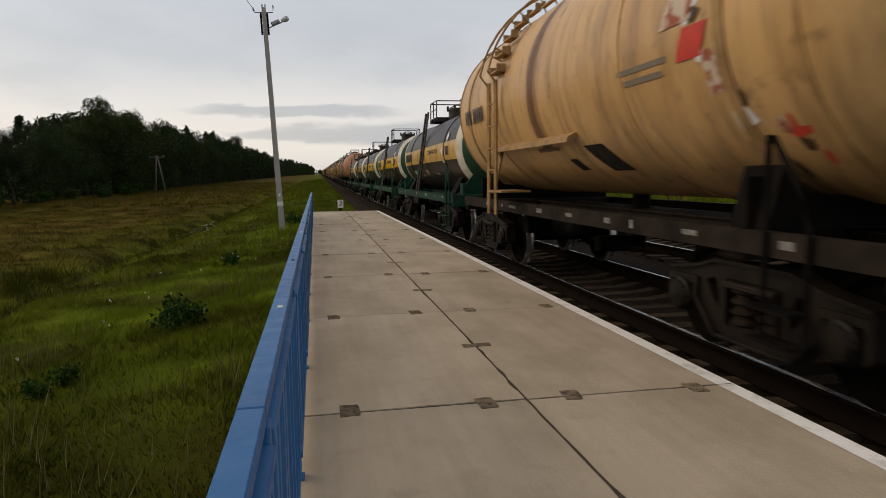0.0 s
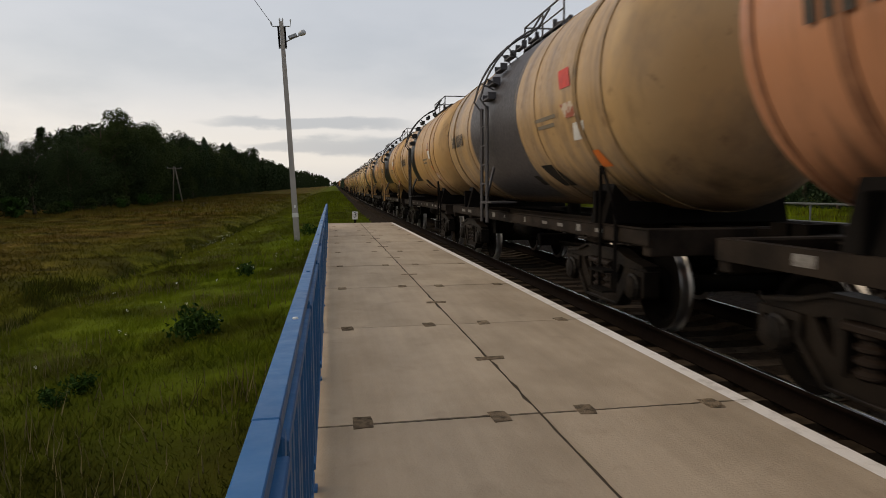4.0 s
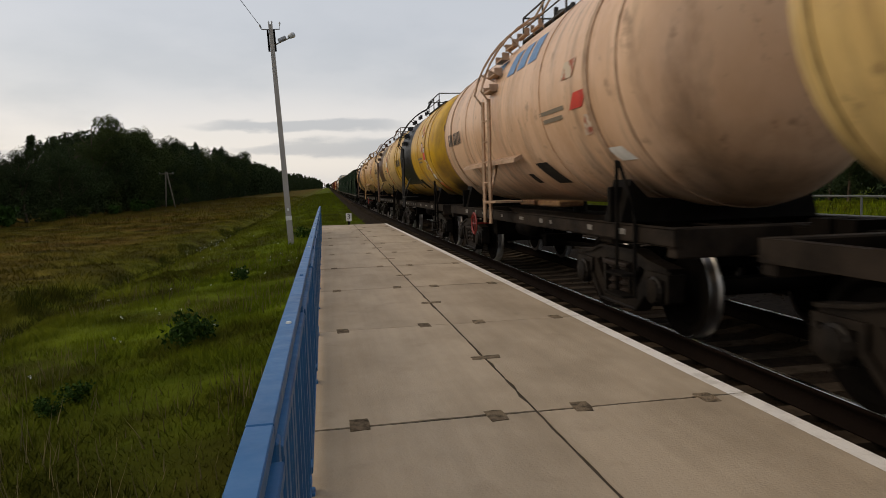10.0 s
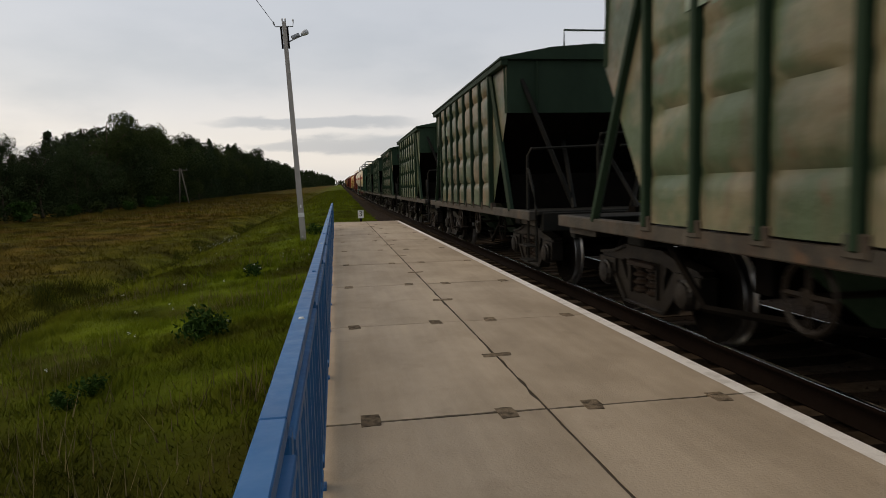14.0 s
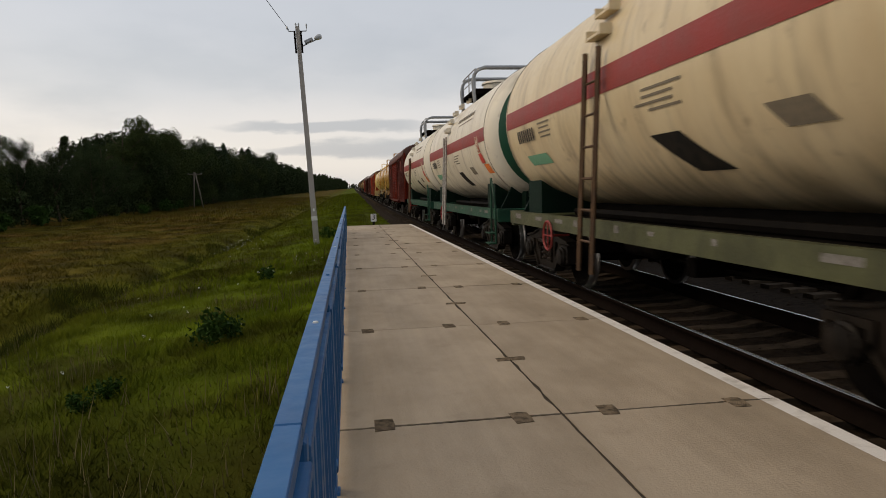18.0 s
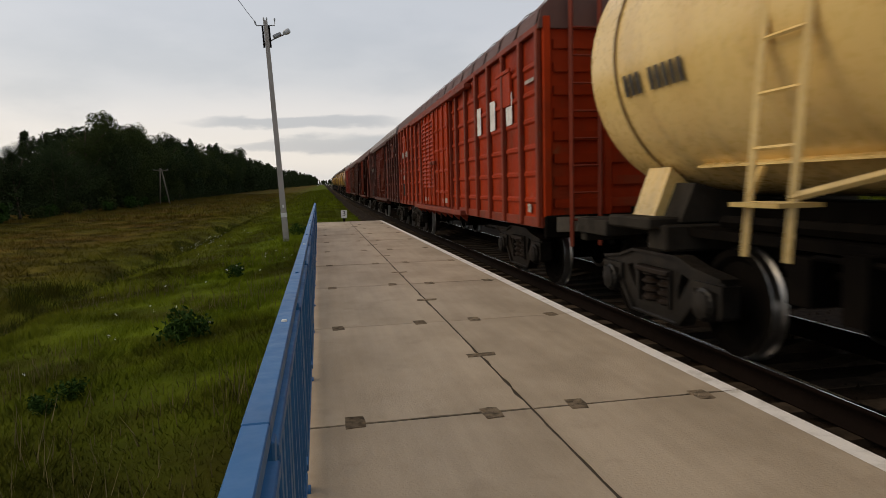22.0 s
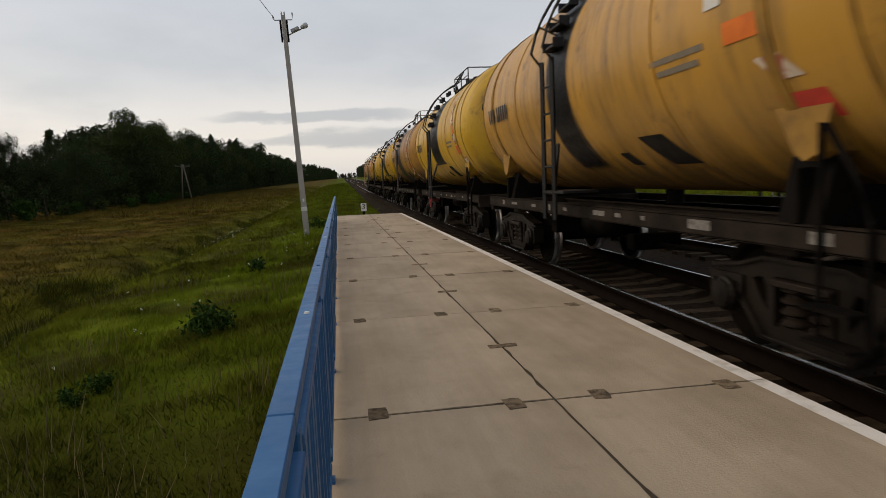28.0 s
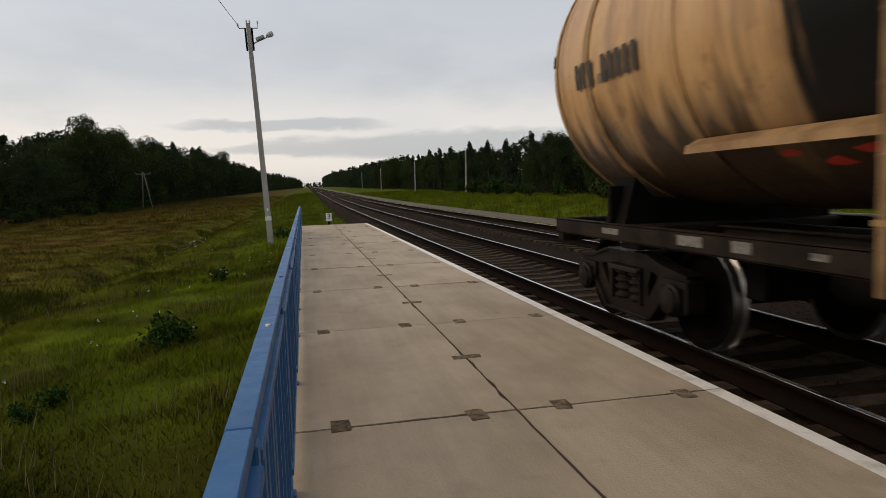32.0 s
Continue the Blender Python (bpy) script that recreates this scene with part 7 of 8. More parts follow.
def boxcar(spec, at):
    """A covered goods wagon: posts, ribbed sheets, twin sliding doors, curved roof."""
    name, label, base, second, length, style, legend = spec
    seed = sum(map(ord, name))
    r = random.Random(seed)
    H, X, Z0, Z1 = length / 2 - 0.36, 1.40, 0.97, 3.63
    pivot = 5.0 if length < 15 else 6.0
    w = thing("boxcar", at, label, "boxcar", "wagons of the goods train")
    coat = paint("coat_" + name, tuple(k * q for k, q in zip((1.02, 0.54, 0.40), base)), tuple(k * q for k, q in zip((0.88, 0.48, 0.38), second)), 0.9, (1.2, 1.2, 0.5), 0.8, 0.6, bump=0.12, grain=12, lo=0.42, hi=0.66, spec=0.12, wear=0.55, patch=0.30)
    post = paint("post_" + name, tuple(k * q for k, q in zip((0.66, 0.44, 0.42), base)), tuple(k * q for k, q in zip((0.5, 0.36, 0.35), second)), 2.5, (1, 1, 0.4), 0.85, 0.62, wear=0.4)
    roofm = paint("boxcar_roof", (0.30, 0.28, 0.28), (0.16, 0.11, 0.10), 1.5, (1, 2, 1), 0.8, 0.6) if name == "dark_a" else paint("boxcar_roof_brown", (0.11, 0.045, 0.035), (0.06, 0.03, 0.025), 2.0, rough=0.6)
    grimy = paint("grimy_" + name, tuple(0.22 * q for q in base), tuple(0.14 * q for q in second), 2.5, (1, 1, 0.4), 0.85, 0.6, spec=0.1)
    door = 1.95

    def body():
        s = Shape()
        s.box(-X, X, -H, H, Z0 + 0.1, Z1)
        return s
    part("body", cached(f"box_body{length}", body), coat, w)
    part("floor_frame", cached(f"box_floor{length}", lambda: Shape().box(-X - 0.03, X + 0.03, -H, H, Z0 - 0.02, Z0 + 0.12, 0.01)), post, w)

    def roof():
        pts = []
        for i in range(13):
            a = math.pi * i / 12
            pts.append((-(X + 0.06) * math.cos(a), Z1 + 0.02 + 0.62 * math.sin(a) ** 0.9))
        s = Shape().prism(pts + [(X + 0.06, Z1 - 0.05), (-X - 0.06, Z1 - 0.05)], 1, -H - 0.05, H + 0.05)
        y = -H
        while y < H:
            q = [(-(X + 0.075) * math.cos(math.pi * i / 12), Z1 + 0.03 + 0.625 * math.sin(math.pi * i / 12) ** 0.9) for i in range(13)]
            s.add([(a, y, b) for a, b in q] + [(a, y + 0.07, b + 0.012) for a, b in q] + [(a, y + 0.14, b) for a, b in q], [(i, i + 1, i + 14, i + 13) for i in range(12)] + [(i + 13, i + 14, i + 27, i + 26) for i in range(12)])
            y += 0.95
        return s
    part("roof", cached(f"box_roof{length}", roof), roofm, w, "curved sheet roof, streaked grey" if name == "dark_a" else "curved red-brown sheet roof")
    for k in (-1, 1):
        part("cornice", cached(f"box_cornice{k}{length}", lambda k=k: Shape().box(*sorted((k * X, k * (X + 0.07))), -H, H, Z1 - 0.07, Z1 + 0.02, 0.01)), post, w)
        # panels between posts with pressed ribs
        ys = [door] + [H - 0.85 - 0.93 * i for i in range(7 if length > 15 else 6) if H - 0.85 - 0.93 * i > door + 0.5][::-1] + [H - 0.06]
        if style == "braced":
            ys = [1.03, 2.92, 4.68, H - 0.06]
        spans = [(a, b) for a, b in zip(ys, ys[1:])] + [(-b, -a) for a, b in zip(ys, ys[1:])]

        for a, b in spans:
            z = Z0 + (1.45 if style == "braced" else 0.30)
            while z < Z1 - 0.25 and k < 0:
                part("pressed_rib", cached(f"box_rib{k}{b - a:.3f}", lambda: Shape().prism([(k * X, 0), (k * (X + 0.028), 0.03), (k * (X + 0.028), 0.07), (k * X, 0.10)], 1, -(b - a) / 2 + 0.10, (b - a) / 2 - 0.10)), coat, w, at=pose(0, (a + b) / 2, z))
                z += 0.21 if style == "braced" else 0.37
        for y in ys + [-q for q in ys]:
            part("post", cached(f"box_post{k}", lambda k=k: Shape().box(*sorted((k * X, k * (X + 0.075))), -0.05, 0.05, Z0, Z1 - 0.03, 0.012)), post, w, at=pose(0, y, 0))
        if style == "braced":
            for e in (-1, 1):
                for lo, hi in ((1.08, 2.75), (3.0, 4.55), (6.4, 4.75)):
                    part("brace", cached(f"box_brace{k}{e}{lo}", lambda k=k, e=e, lo=lo, hi=hi: Shape().add([(k * q, e * yy + d, zz) for q in (X + 0.135, X + 0.02) for yy, d, zz in ((hi, -0.042, Z1 - 0.12), (hi, 0.042, Z1 - 0.12), (lo, 0.042, Z0 + 0.02), (lo, -0.042, Z0 + 0.02))],
                                                                                                             [(0, 1, 2, 3), (4, 5, 6, 7), (0, 1, 5, 4), (1, 2, 6, 5), (2, 3, 7, 6), (3, 0, 4, 7)])), grimy, w, "soot-dark slanting side brace")
                part("door_jamb", cached(f"box_jamb{k}", lambda k=k: Shape().box(*sorted((k * X, k * (X + 0.11))), -0.045, 0.045, Z0, Z1 - 0.05, 0.01)), grimy, w, "soot-dark door jamb", at=pose(0, e * 1.03, 0))
                part("side_lock", cached(f"box_side_lock{k}", lambda k=k: Shape().box(*sorted((k * (X + 0.06), k * (X + 0.16))), -0.16, 0.16, 2.24, 2.36, 0.02).lathe([(k * (X + 0.06), 0.13), (k * (X + 0.13), 0.12), (k * (X + 0.14), 0.0)], 0, 12, (0, -0.05, 2.28)).tube([(k * (X + 0.09), 0.12, 2.33), (k * (X + 0.07), 1.3, 2.42)], 0.02, 5)), grimy, w, "dark latch with its rod", at=pose(0, -2.92, 0)) if e < 0 else None

        for e in (-1, 1):
            if style == "braced" and e < 0:
                continue
            lv = style != "braced" and (e > 0 or style == "louver")
            d = part("door", cached(f"box_leaf{k}", lambda k=k: Shape().box(*sorted((k * (X + 0.03), k * (X + 0.08))), -0.96, 0.96, Z0 + 0.10, Z1 - 0.16, 0.008)), coat, w, "sliding door leaf with louvres" if lv else "ribbed sliding door leaf", at=pose(0, 0.0 if style == "braced" else e * 0.97, 0))
            for y in (-0.93, -0.32, 0.32, 0.93):
                part("stile", cached(f"box_stile{k}", lambda k=k: Shape().box(*sorted((k * (X + 0.08), k * (X + 0.12))), -0.035, 0.035, Z0 + 0.10, Z1 - 0.16, 0.008)), coat, d, at=pose(0, y, 0))
            z = Z0 + (0.55 if lv else 0.4)
            while z < Z1 - 0.35 and k < 0:
                if lv:
                    for y in (-0.625, 0.0, 0.625):
                        part("louvre", cached(f"box_louvre{k}", lambda k=k: Shape().prism([(k * (X + 0.08), 0.0), (k * (X + 0.118), 0.012), (k * (X + 0.08), 0.085)], 1, -0.26, 0.26)), coat, d, at=pose(0, y, z))
                    z += 0.105
                else:
                    part("pressed_rib", cached(f"box_leaf_rib{k}", lambda k=k: Shape().prism([(k * (X + 0.08), 0.0), (k * (X + 0.10), 0.03), (k * (X + 0.10), 0.06), (k * (X + 0.08), 0.09)], 1, -0.88, 0.88)), coat, d, at=pose(0, 0, z))
                    z += 0.5
            part("door_lock", cached(f"box_lock{k}", lambda k=k: Shape().box(*sorted((k * (X + 0.10), k * (X + 0.17))), -0.10, 0.10, 2.10, 2.19, 0.015).tube([(k * (X + 0.14), 0, 1.3), (k * (X + 0.14), 0, 2.15)], 0.014, 5)), post, d, at=pose(0, -e * 0.75, 0))
        part("door_track", cached(f"box_track{k}", lambda k=k: Shape().box(*sorted((k * (X + 0.02), k * (X + 0.16))), -4.0, 4.0, Z1 - 0.20, Z1 - 0.12, 0.01)), post, w)
        part("door_sill", cached(f"box_dsill{k}", lambda k=k: Shape().box(*sorted((k * (X + 0.02), k * (X + 0.16))), -3.4, 3.4, Z0 - 0.03, Z0 + 0.07, 0.01)), post, w)
        for i in range(9):
            part("sill_bracket", cached(f"box_bracket{k}", lambda k=k: Shape().prism([(k * (X - 0.05), Z0 - 0.02), (k * (X + 0.14), Z0 - 0.02), (k * (X - 0.02), Z0 - 0.16)], 1, -0.03, 0.03)), post, w, at=pose(0, -3.2 + 0.8 * i, 0))
        for e in (-1, 1):
            y = e * (H - 1.7)
            part("vent_hatch", cached(f"box_hatch{k}", lambda k=k: Shape().box(*sorted((k * (X + 0.01), k * (X + 0.06))), -0.36, 0.36, 2.75, 3.25, 0.01).box(*sorted((k * (X + 0.05), k * (X + 0.08))), -0.4, 0.4, 3.25, 3.31, 0.006)), coat, w, at=pose(0, y, 0))
            part("notice_board", cached(f"box_board{k}", lambda k=k: Shape().box(*sorted((k * (X + 0.03), k * (X + 0.045))), -0.27, 0.27, 1.25, 1.68, 0.004)), PLATE_BLACK if legend else GREYINK, w, "grey notice board", at=pose(0, H - 1.33, 0) if length > 15 else pose(0, H - 1.06, 0.3) @ Matrix.Diagonal((1, 0.87, 0.68, 1))) if e > 0 else None

    for k in (-1, 1):
        z = Z0 + 0.25
        while z < Z1:
            part("end_rib", cached(f"box_end_rib{k}{length}", lambda k=k: Shape().prism([(-X + 0.15, 0), (-X + 0.15, 0.12), (X - 0.15, 0.12), (X - 0.15, 0)], 1, *sorted((k * H, k * (H + 0.04))))), coat, w, at=pose(0, 0, z))
            z += 0.30
        for x in (-X + 0.05, -0.5, 0.5, X - 0.05):
            part("end_post", cached(f"box_end_post{k}{length}", lambda k=k: Shape().box(-0.05, 0.05, *sorted((k * H, k * (H + 0.07))), Z0, Z1 + 0.1, 0.01)), coat, w, at=pose(x, 0, 0))
        part("end_ladder", cached(f"box_ladder{k}{length}", lambda k=k: ladder_mesh(0, 0.7, 0, Z1 + 0.3, 0.4)), post, w, at=pose(-0.85, k * (H + 0.14), 0, 0, 0, 90))
        part("buffer_plate", cached(f"box_plate{k}{length}", lambda k=k: Shape().box(-X, X, *sorted((k * H, k * (H + 0.10))), 0.82, 1.12, 0.015)), DARKSTEEL, w)
        part("end_tablet", cached(f"box_tablet{k}{length}", lambda k=k: Shape().box(-1.25, -0.8, *sorted((k * (H + 0.10), k * (H + 0.115))), 0.9, 1.1)), GREYINK, w)
    underframe(w, H, X - 0.15, DARKSTEEL, 0.16, False, False, seed)
    running_gear(w, pivot, length / 2)
    # number and data marks, as bars; lower and fainter on the shorter cars
    mark, low = (OFFWHITE, 0.0) if length > 15 else (DULLWHITE, -0.14)
    digit = cached("box_digit", lambda: Shape().box(-X - 0.036, -X - 0.030, -0.075, 0.075, 0, 0.24))
    for i in range(8):
        part("number_bar", digit, mark, w, at=pose(0, H - 0.85 - i * 0.2 - (0.2 if i > 2 else 0), 2.58 + low) @ Matrix.Diagonal((1, 0.8, 0.8, 1)))
    for y, z, l, h, x in ((H - 0.48, 2.13, 0.36, 0.045, 0), (H - 0.52, 2.05, 0.22, 0.04, 0), (H - 0.5, 1.62, 0.10, 0.04, 0), (H - 0.52, 1.54, 0.24, 0.045, 0), (H - 1.25, 1.82, 0.24, 0.15, 0), (H - 1.55, 1.13, 0.12, 0.12, 0), (1.45, 1.16, 0.55, 0.11, 0.05), (-1.3, 1.16, 0.6, 0.11, 0.05),
                          (-H + 0.45, 2.95, 0.4, 0.05, 0), (-H + 0.5, 1.15, 0.14, 0.12, 0)):
        part("data_bar", Shape().box(-X - 0.036 - x, -X - 0.030 - x, y - l / 2, y + l / 2, z + (low if z > 1.4 else 0.0), z + h + (low if z > 1.4 else 0.0)), mark, w, "white stencilled data mark")
    if legend:
        for t, y, z, sz in [(legend[0][0][:2], H - 1.28, 2.07 + low, 0.15)]:
            me = lettering(t, sz)
            for v in me.vertices:
                v.co = (-X - 0.036 - v.co.z, y - v.co.x, z + v.co.y)
            part("stencil_number", me, mark, w, "white stencilled figures")
    if style == "braced":
        q = random.Random(8)
        for y0, y1, zm, h in ((-4.00, -3.72, 1.18, 0.065), (-4.50, -4.04, 1.19, 0.085), (-4.6, -3.3, 1.36, 0.02)):
            n = 9
            rim = [(y0 + (y1 - y0) * i / n, zm + h * q.uniform(0.4, 1.0)) for i in range(n + 1)] + [(y1 - (y1 - y0) * i / n, zm - h * q.uniform(0.4, 1.0)) for i in range(n + 1)]
            part("scraped_patch", Shape().add([(-X - 0.006, y, z) for y, z in rim], [tuple(range(len(rim)))]), SCRAPED if h > 0.05 else grimy, w, "patch scraped down to pale primer" if h > 0.05 else "sooty scrape")
    if style == "emblem":
        for i in range(3):
            part("emblem_bar", Shape().box(-X - 0.037, -X - 0.03, -6.82 + i * 1.0, -6.50 + i * 1.0, 2.46, 2.95), WHITE, w, "white painted emblem bar")
    return w


CREAM, CREAM2 = (0.50, 0.36, 0.19), (0.36, 0.22, 0.095)
BK = (0.0125, 0.0118, 0.012)
STREAK = (0.16, 0.085, 0.045)


def warm(c):
    """Sun-yellowed oil paint."""
    return (c[0] * 1.07, c[1] * 0.90, c[2] * 0.70) if c[2] > 0.05 else c


def tank(name, label, base, second, belt=None, ladder=0.35, shelf=False, cream=False, **extras):
    return ("tank", 12.02, (name, label, warm(base), warm(second), belt, ladder, shelf, cream, extras))


def acid(name, label, band, patch=False, dark_frame=False):
    return ("acid", 12.02, (name, label, band, patch, dark_frame))


TRAIN = [
    tank("beige_a", "beige oil tank wagon with brown oil streaks and a drip shelf", (0.57, 0.41, 0.22), (0.42, 0.28, 0.14), (STREAK, 0.3, 0.16, 0.5, 1.9), 1.9, True, mark="106", graffiti=1, oily=0.3),
    acid("acid_a", "black acid tank wagon with a cream side band and green end", (0.58, 0.36, 0.10), False, True),
    acid("acid_b", "black acid tank wagon with a yellow side band and green end", (0.66, 0.38, 0.02)),
    acid("acid_c", "black acid tank wagon with a yellow side band and cream-ringed end", (0.64, 0.37, 0.02)),
    acid("acid_d", "black acid tank wagon with an orange-brown side band", (0.42, 0.20, 0.03), "yellow"),
    acid("acid_e", "black acid tank wagon with an orange band patched in cream", (0.46, 0.23, 0.03), "pale"),
    tank("pink_a", "terracotta-pink oil tank wagon with a black belt", (0.45, 0.245, 0.165), (0.35, 0.17, 0.11), (BK, -0.1, 0.85, 0.3, 2.05), -0.2, graffiti=1),
    tank("grey_a", "cream oil tank wagon darkened to grey by spilt oil", (0.42, 0.32, 0.19), (0.20, 0.17, 0.15), ((0.07, 0.065, 0.068), 0.3, 1.7, 0.8, 1.4), 0.35),
    tank("cream_a", "cream oil tank wagon with a narrow black belt", CREAM, CREAM2, (BK, 0.35, 0.55, 0.3, 1.9), 0.35),
    tank("cream_b", "cream oil tank wagon with a wide black belt", (0.48, 0.33, 0.15), CREAM2, (BK, 0.8, 1.8, 0.35, 1.93), 0.8, cream=True, belly=1),
    tank("cream_c", "cream oil tank wagon with a black belt and torn placards", (0.47, 0.33, 0.16), (0.33, 0.21, 0.10), (BK, 0.5, 1.2, 0.25, 2.06), 0.65, cream=True, graffiti=1, belly=1, legend=8),
    tank("rusty_a", "cream oil tank wagon streaked with rust, black belted", (0.60, 0.45, 0.23), (0.36, 0.17, 0.06), (BK, 0.3, 1.2, 0.3, 1.6), 0.6, cream=True, graffiti=1, belly=1, sooty=1, oily=0.9, half=5.75, rusted=1),
    tank("cream_d", "pale cream oil tank wagon with a framed number", (0.66, 0.55, 0.32), (0.52, 0.38, 0.18), ((0.17, 0.11, 0.065), 0.05, 0.6, 0.5, 1.5), 0.46, cream=True, mark="25", belly=1, oily=0.45),
    tank("cream_e", "cream oil tank wagon with a sharp black belt", (0.62, 0.48, 0.27), (0.45, 0.30, 0.14), (BK, 0.3, 1.35, 0.3, 2.02), 0.66, cream=True, graffiti=1, belly=1),
    tank("cream_f", "cream oil tank wagon with a ragged black belt", (0.58, 0.44, 0.24), (0.42, 0.28, 0.13), (BK, 0.05, 0.92, 0.3, 1.93), 0.6, cream=True, mark="66", belly=1),
    tank("ochre_a", "cream and ochre oil tank wagon heavily blackened round the middle", (0.64, 0.49, 0.22), (0.40, 0.24, 0.10), (BK, -0.2, 1.45, 1.3, 1.55), 0.6, graffiti=1, belly=1, sooty=1, oily=1.0, runs=3.6, edge=2.0),
    tank("patched_a", "yellow-cream oil tank wagon patched with red-brown paint", (0.66, 0.56, 0.30), (0.52, 0.40, 0.20), None, 0.6, False, cream=True, red=1, wheel=1, graffiti=1, belly=1),
    tank("pale_a", "pale pinkish-cream oil tank wagon with a faded blue emblem", (0.64, 0.51, 0.44), (0.50, 0.36, 0.27), None, 0.2, True, mark="106", shapes="blue", wheel=1, belly=1, oily=0.35),
    tank("yellow_a", "yellow oil tank wagon with a black oil-stained belt", (0.58, 0.34, 0.02), (0.40, 0.20, 0.02), (BK, 0.9, 1.65, 0.6, 1.8), 0.8, graffiti=1, oily=0.9, runs=3.0),
    tank("cream_g", "cream oil tank wagon with a faded emblem and brown belt", (0.55, 0.44, 0.25), (0.44, 0.30, 0.15), ((0.10, 0.055, 0.035), 0.1, 1.2, 0.3, 2.07), 0.5, shapes="grey", graffiti=1, belly=1),
    tank("beige_b", "clean beige oil tank wagon with a drip shelf", (0.58, 0.42, 0.23), (0.45, 0.30, 0.15), (STREAK, 0.25, 0.10, 0.45, 1.95), 1.2, True, mark="106", wheel=1, graffiti=1, oily=0.3),
    tank("tan_a", "tan oil tank wagon stained brown round the hatch", (0.58, 0.40, 0.21), (0.38, 0.22, 0.10), ((0.085, 0.05, 0.035), 0.0, 1.45, 0.6, 1.5), -0.4, mark="25"),
]
GREENS = [((0.035, 0.065, 0.035), (0.125, 0.125, 0.08)), ((0.035, 0.07, 0.038), (0.14, 0.14, 0.10)), ((0.03, 0.06, 0.034), (0.125, 0.11, 0.08)), ((0.035, 0.07, 0.038), (0.10, 0.12, 0.08)),
          ((0.03, 0.065, 0.035), (0.13, 0.12, 0.09)), ((0.035, 0.07, 0.04), (0.105, 0.125, 0.085)), ((0.035, 0.065, 0.038), (0.095, 0.125, 0.085)), ((0.022, 0.075, 0.04), (0.09, 0.13, 0.09))]
TRAIN += [("hopper", 12.02, (f"hopper_{'abcdefgh'[i]}", "faded dark green covered hopper wagon with dented ribbed sides", *GREENS[i])) for i in range(8)]
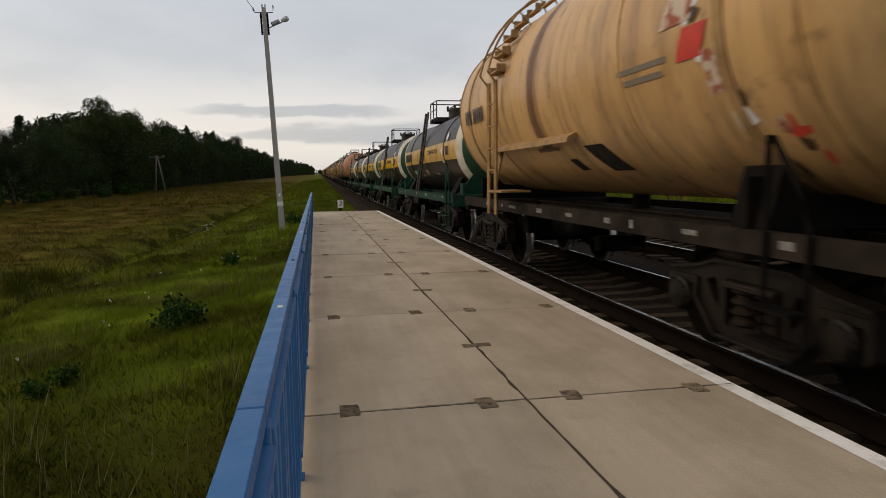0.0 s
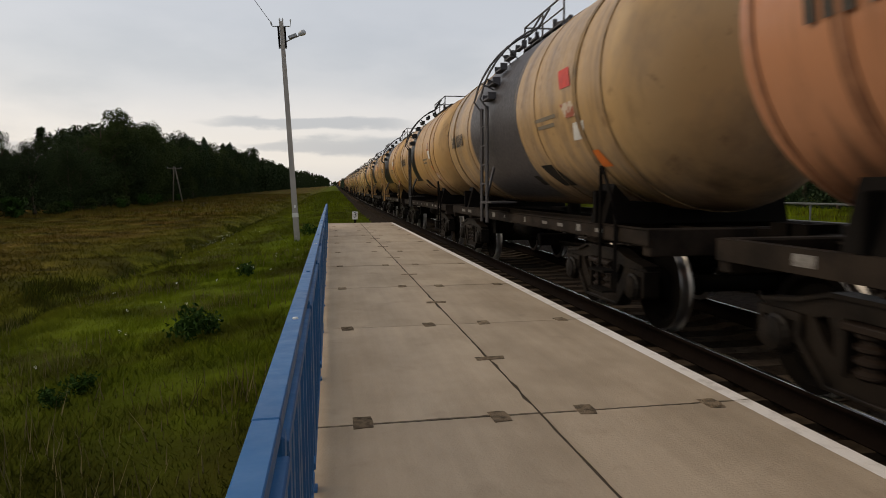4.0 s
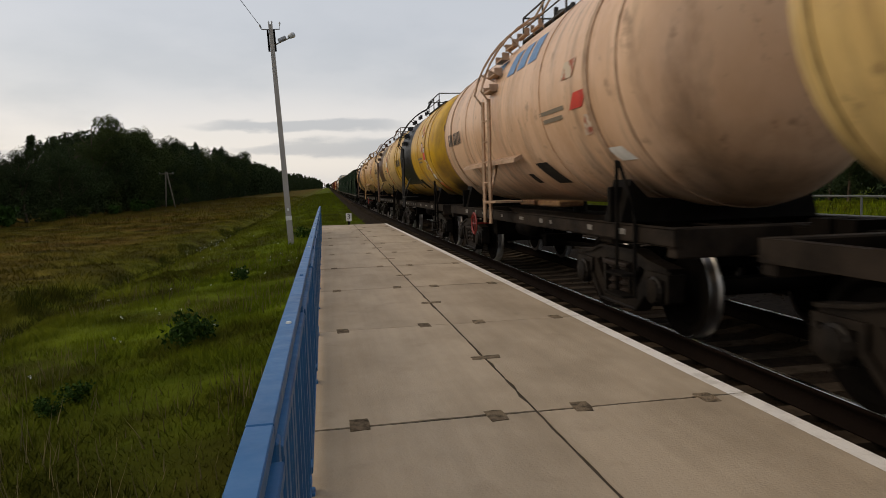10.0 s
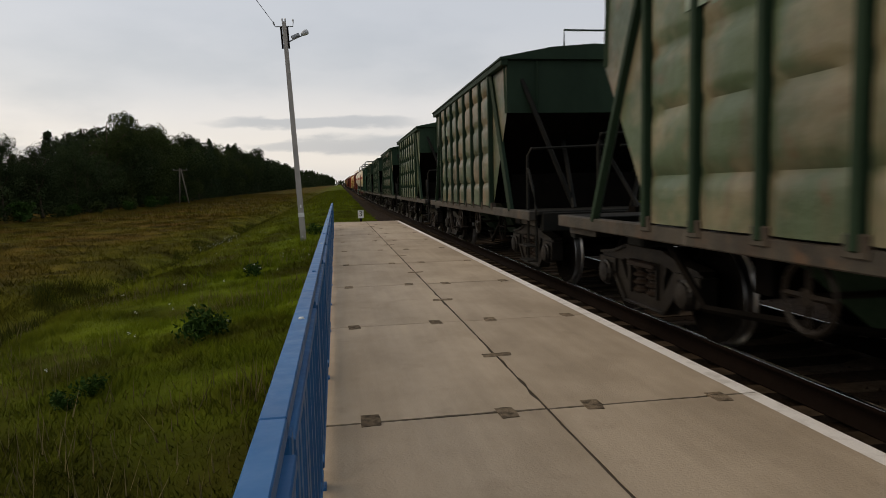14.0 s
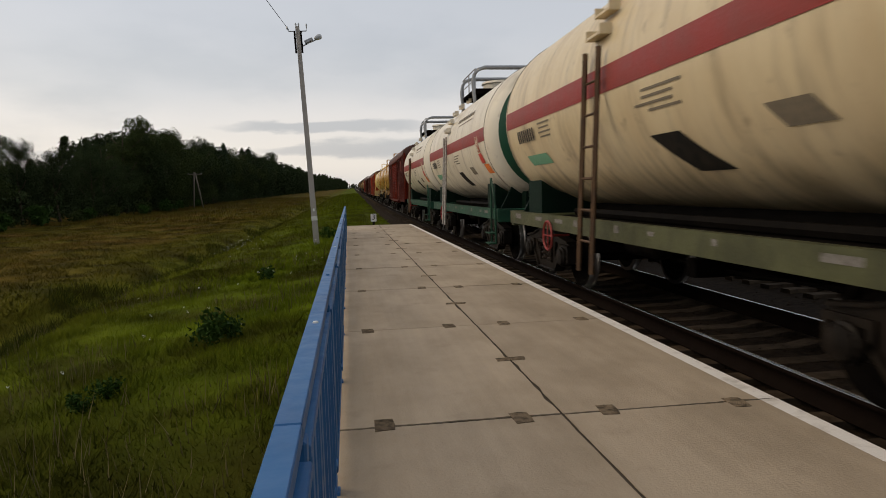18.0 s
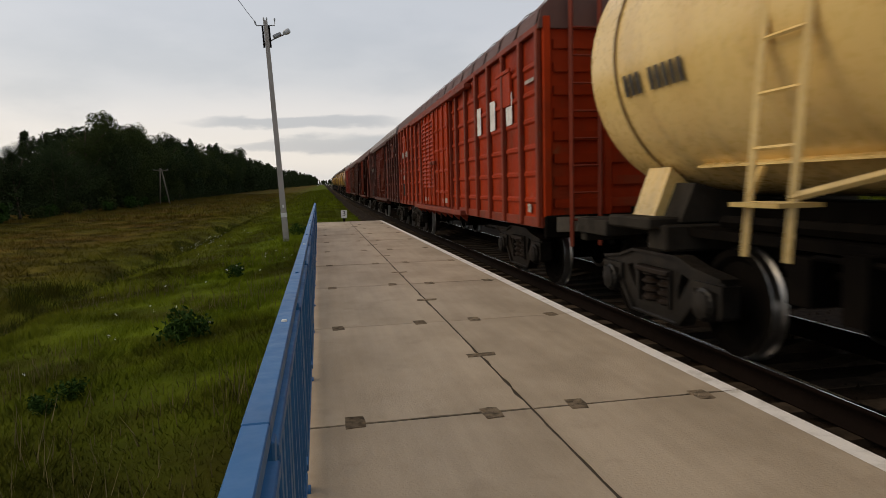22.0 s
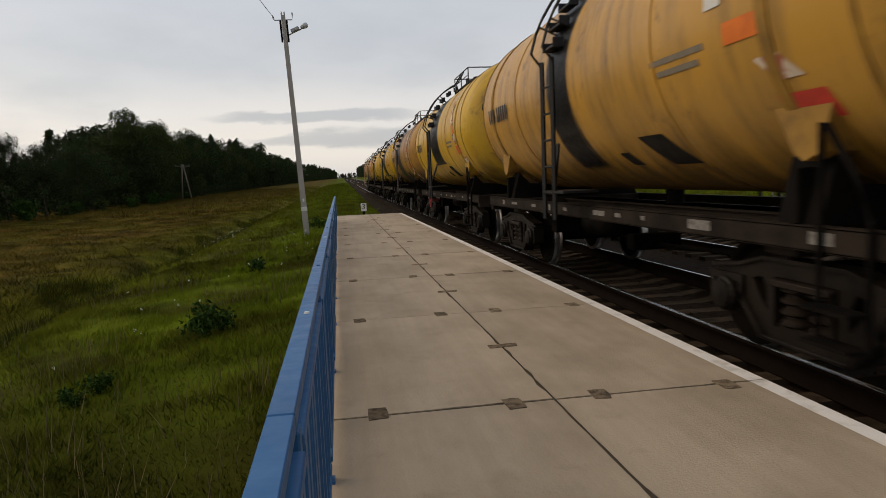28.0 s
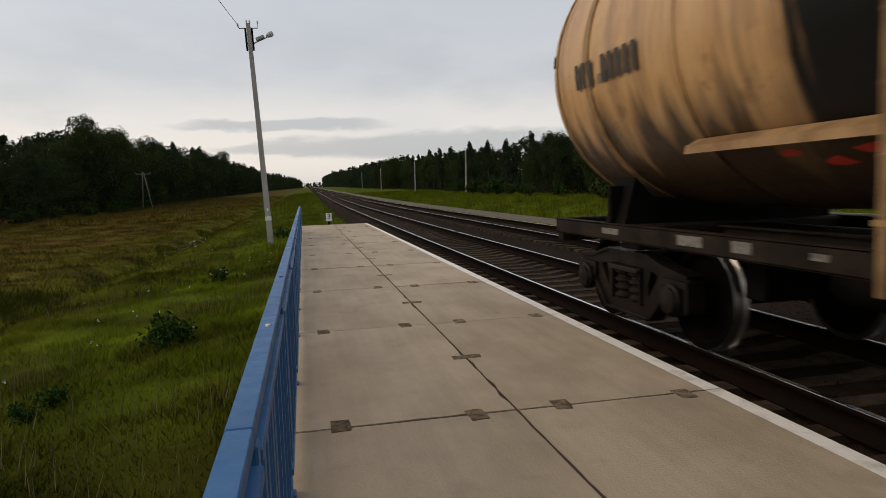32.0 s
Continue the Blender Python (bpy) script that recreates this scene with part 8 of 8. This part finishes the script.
TRAIN += [
    ("gas", 12.02, ("gas_a", "cream gas tank wagon with a red line and dark green end", (0.70, 0.58, 0.38), (0.55, 0.42, 0.25), (0.075, 0.08, 0.035))),
    ("gas", 12.02, ("gas_b", "white gas tank wagon with a red line on a green frame", (0.76, 0.70, 0.58), (0.62, 0.54, 0.42), (0.007, 0.062, 0.033))),
    ("gas", 12.02, ("gas_c", "off-white gas tank wagon with a broad red line and green frame", (0.77, 0.71, 0.59), (0.62, 0.55, 0.43), (0.007, 0.066, 0.036))),
    ("box", 14.73, ("red_a", "red-brown boxcar with louvred double doors", (0.185, 0.034, 0.017), (0.11, 0.022, 0.012), 14.73, "louver", None)),
    ("chem", 12.02, ("tan_chem_a", "glossy tan chemical tank wagon with a top walkway", (0.53, 0.29, 0.065), (0.36, 0.18, 0.04), False)),
    ("chem", 12.02, ("tan_chem_b", "ochre-tan chemical tank wagon with a soot-dark leading end", (0.53, 0.28, 0.055), (0.34, 0.165, 0.035), False)),
    ("chem", 12.02, ("cream_chem", "clean cream chemical tank wagon with a side cabinet", (0.78, 0.56, 0.22), (0.69, 0.47, 0.17), True)),
    ("box", 16.97, ("orange_a", "long bright orange-red boxcar with white emblem bars", (0.33, 0.054, 0.008), (0.25, 0.040, 0.008), 16.97, "emblem", [("21", -7.1, 2.55, 0.2)])),
    ("box", 14.73, ("dark_a", "dark brown weathered boxcar with a pale streaked roof", (0.115, 0.030, 0.015), (0.055, 0.018, 0.011), 14.73, "plain", [("21", -4.9, 2.2, 0.14)])),
    ("box", 14.73, ("brace_a", "brown-red boxcar with diagonal bracing bars", (0.165, 0.038, 0.017), (0.085, 0.023, 0.013), 14.73, "braced", [("211", -5.6, 3.0, 0.2)])),
    ("box", 14.73, ("dark_b", "dark brown boxcar with louvred doors and orange patches", (0.062, 0.022, 0.008), (0.135, 0.036, 0.008), 14.73, "louver", [("21", -5.4, 2.9, 0.16)])),
    ("box", 14.73, ("red_b", "red boxcar with louvred double doors", (0.25, 0.038, 0.020), (0.17, 0.028, 0.016), 14.73, "louver", [("21", -5.5, 2.75, 0.16)])),
    tank("dirty_a", "cream and orange oil tank wagon smeared black with oil", (0.54, 0.43, 0.31), (0.24, 0.14, 0.07), (BK, 0.15, 0.5, 0.9, 1.4), 0.0, graffiti=1, sooty=1, oily=0.95, runs=3.2, edge=2.35, orange=((-3.05, -16), (-4.35, -14))),
    tank("yellow_b", "ochre-yellow oil tank wagon with oil stains", (0.50, 0.32, 0.06), (0.36, 0.21, 0.06), ((0.08, 0.05, 0.03), 0.4, 0.35, 0.6, 1.4), 0.35, cream=True, graffiti=1),
    tank("yellow_c", "pale ochre oil tank wagon with brown streaks", (0.50, 0.34, 0.11), (0.36, 0.22, 0.08), (STREAK, 0.4, 0.5, 0.6, 1.6), 0.35, cream=True),
    tank("yellow_d", "ochre oil tank wagon with a dark narrow belt", (0.49, 0.31, 0.07), (0.34, 0.19, 0.05), (BK, 0.3, 0.4, 0.4, 1.6), 0.35, cream=True),
    tank("yellow_e", "yellow oil tank wagon with a clean black belt", (0.60, 0.36, 0.03), (0.46, 0.25, 0.03), (BK, -0.1, 0.8, 0.12, 2.0), 0.3, cream=True, graffiti=1, wheel=1),
    tank("brown_a", "orange-brown oil tank wagon with two dark bands", (0.40, 0.20, 0.04), (0.17, 0.09, 0.045), ((0.04, 0.03, 0.027), 0.6, 0.9, 0.5, 1.5), 0.35, cream=True, graffiti=1, sooty=1),
    tank("yellow_f", "bright yellow oil tank wagon with a black belt", (0.62, 0.36, 0.015), (0.48, 0.25, 0.02), (BK, 0.0, 1.0, 0.3, 1.86), 0.2, cream=True, graffiti=1, oily=0.8, orange=((-2.6, -6),)),
    tank("yellow_g", "bright yellow oil tank wagon with a narrow black belt", (0.62, 0.37, 0.015), (0.50, 0.27, 0.02), (BK, 0.6, 0.36, 0.15, 1.8), 0.0, cream=True),
    tank("tan_b", "yellow-tan oil tank wagon with a dark belt and torn placards", (0.50, 0.30, 0.06), (0.36, 0.20, 0.06), ((0.03, 0.03, 0.034), 0.5, 0.5, 0.3, 1.7), 0.3, cream=True, graffiti=1, oily=0.7),
    tank("pink_b", "pinkish-beige oil tank wagon with a dark oily belt", (0.52, 0.37, 0.22), (0.34, 0.20, 0.10), (BK, 0.2, 0.95, 0.9, 1.85), 0.1, True, graffiti=1, oily=0.95, runs=3.2, edge=1.95, low_shelf=1, scrawl=1),
]
MAKERS = {"tank": tank_wagon, "acid": acid_wagon, "gas": gas_wagon, "chem": chem_wagon, "hopper": hopper_wagon, "box": boxcar}

# the way the train has gone, in metres, from its speed
SPEED_T = (0.0, 6.0, 13.0, 19.0, 25.0, 32.0)
SPEED_V = (20.3, 20.15, 20.05, 19.95, 19.65, 19.4)
_t = np.linspace(0, 32, 3201)
_v = np.interp(_t, SPEED_T, SPEED_V)
_d = np.concatenate([[0], np.cumsum((_v[1:] + _v[:-1]) / 2 * 0.01)])
HOPPER_FRONT = sum(q[1] for q in TRAIN[:22])
START = 4.75 + float(np.interp(13.0, _t, _d)) - HOPPER_FRONT     # the leading coupler's place at the start


def gone(t):
    return float(np.interp(t, _t, _d))


def on_track(y):
    return pose(AXIS, y, RAIL_Z + 0.004 + float(rise(y)), math.degrees(math.atan(float(rise(y + 1) - rise(y - 1)) / 2)), 0, 0)


WAGONS = []
_u = START
for kind, length, spec in TRAIN:
    c = _u + length / 2
    WAGONS.append((MAKERS[kind](spec, on_track(c)), c))
    _u += length


# ------------------------------------------------------------------ sleepers, last
def sleepers():
    near = cached("sleeper", sleeper_mesh)
    rest_v, rest_f = [], []
    mv = np.array([v.co for v in near.vertices])
    mf = [tuple(p.vertices) for p in near.polygons]
    quads = np.array([q for q in mf if len(q) == 4])
    for xc, n_near, y_near in ((AXIS, 180, -8.0), (AXIS_2, 110, 4.0)):
        y, i = -60.0, 0
        off = []
        while y < 330:
            if y >= y_near and i < n_near:
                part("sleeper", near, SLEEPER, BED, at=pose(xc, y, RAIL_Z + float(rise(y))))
                i += 1
            else:
                off.append((xc, y, RAIL_Z + float(rise(y))))
            y += 0.545
        for o in off:
            rest_f.append(quads + len(rest_v) * len(mv))
            rest_v.append(mv + np.array(o))
    joined("far_sleepers", np.concatenate(rest_v), np.concatenate(rest_f), SLEEPER, "stuff", "concrete sleepers further along the line", "sleepers")


sleepers()


# ------------------------------------------------------------------ movement
def motions():
    times = [i * 0.5 for i in range(65)]
    for w, c in WAGONS:
        walk(w, [(t, on_track(c - gone(t))) for t in times])
    place = {w: c for w, c in WAGONS}
    for w, ws, dy in WHEELS:
        c = place[w] + dy
        # the wheels are seen to turn while they pass within some thirty metres
        f0 = next((k for k in range(961) if c - gone(k / 30) < 26.0), 960)
        f1 = next((k for k in range(961) if c - gone(k / 30) < 1.0), 960)
        keys = sorted({0, 960} | set(range(f0, f1 + 1)))
        rows, ang, last = [], 0.0, keys[0]
        for k in keys:
            if f0 < k <= f1:
                ang += math.degrees((gone(k / 30) - gone(last / 30)) / WHEEL_R)
            rows.append((k / 30, pose(0, dy, WHEEL_R, ang % 360.0, 0, 0)))
            last = k
        walk(ws, rows)


motions()
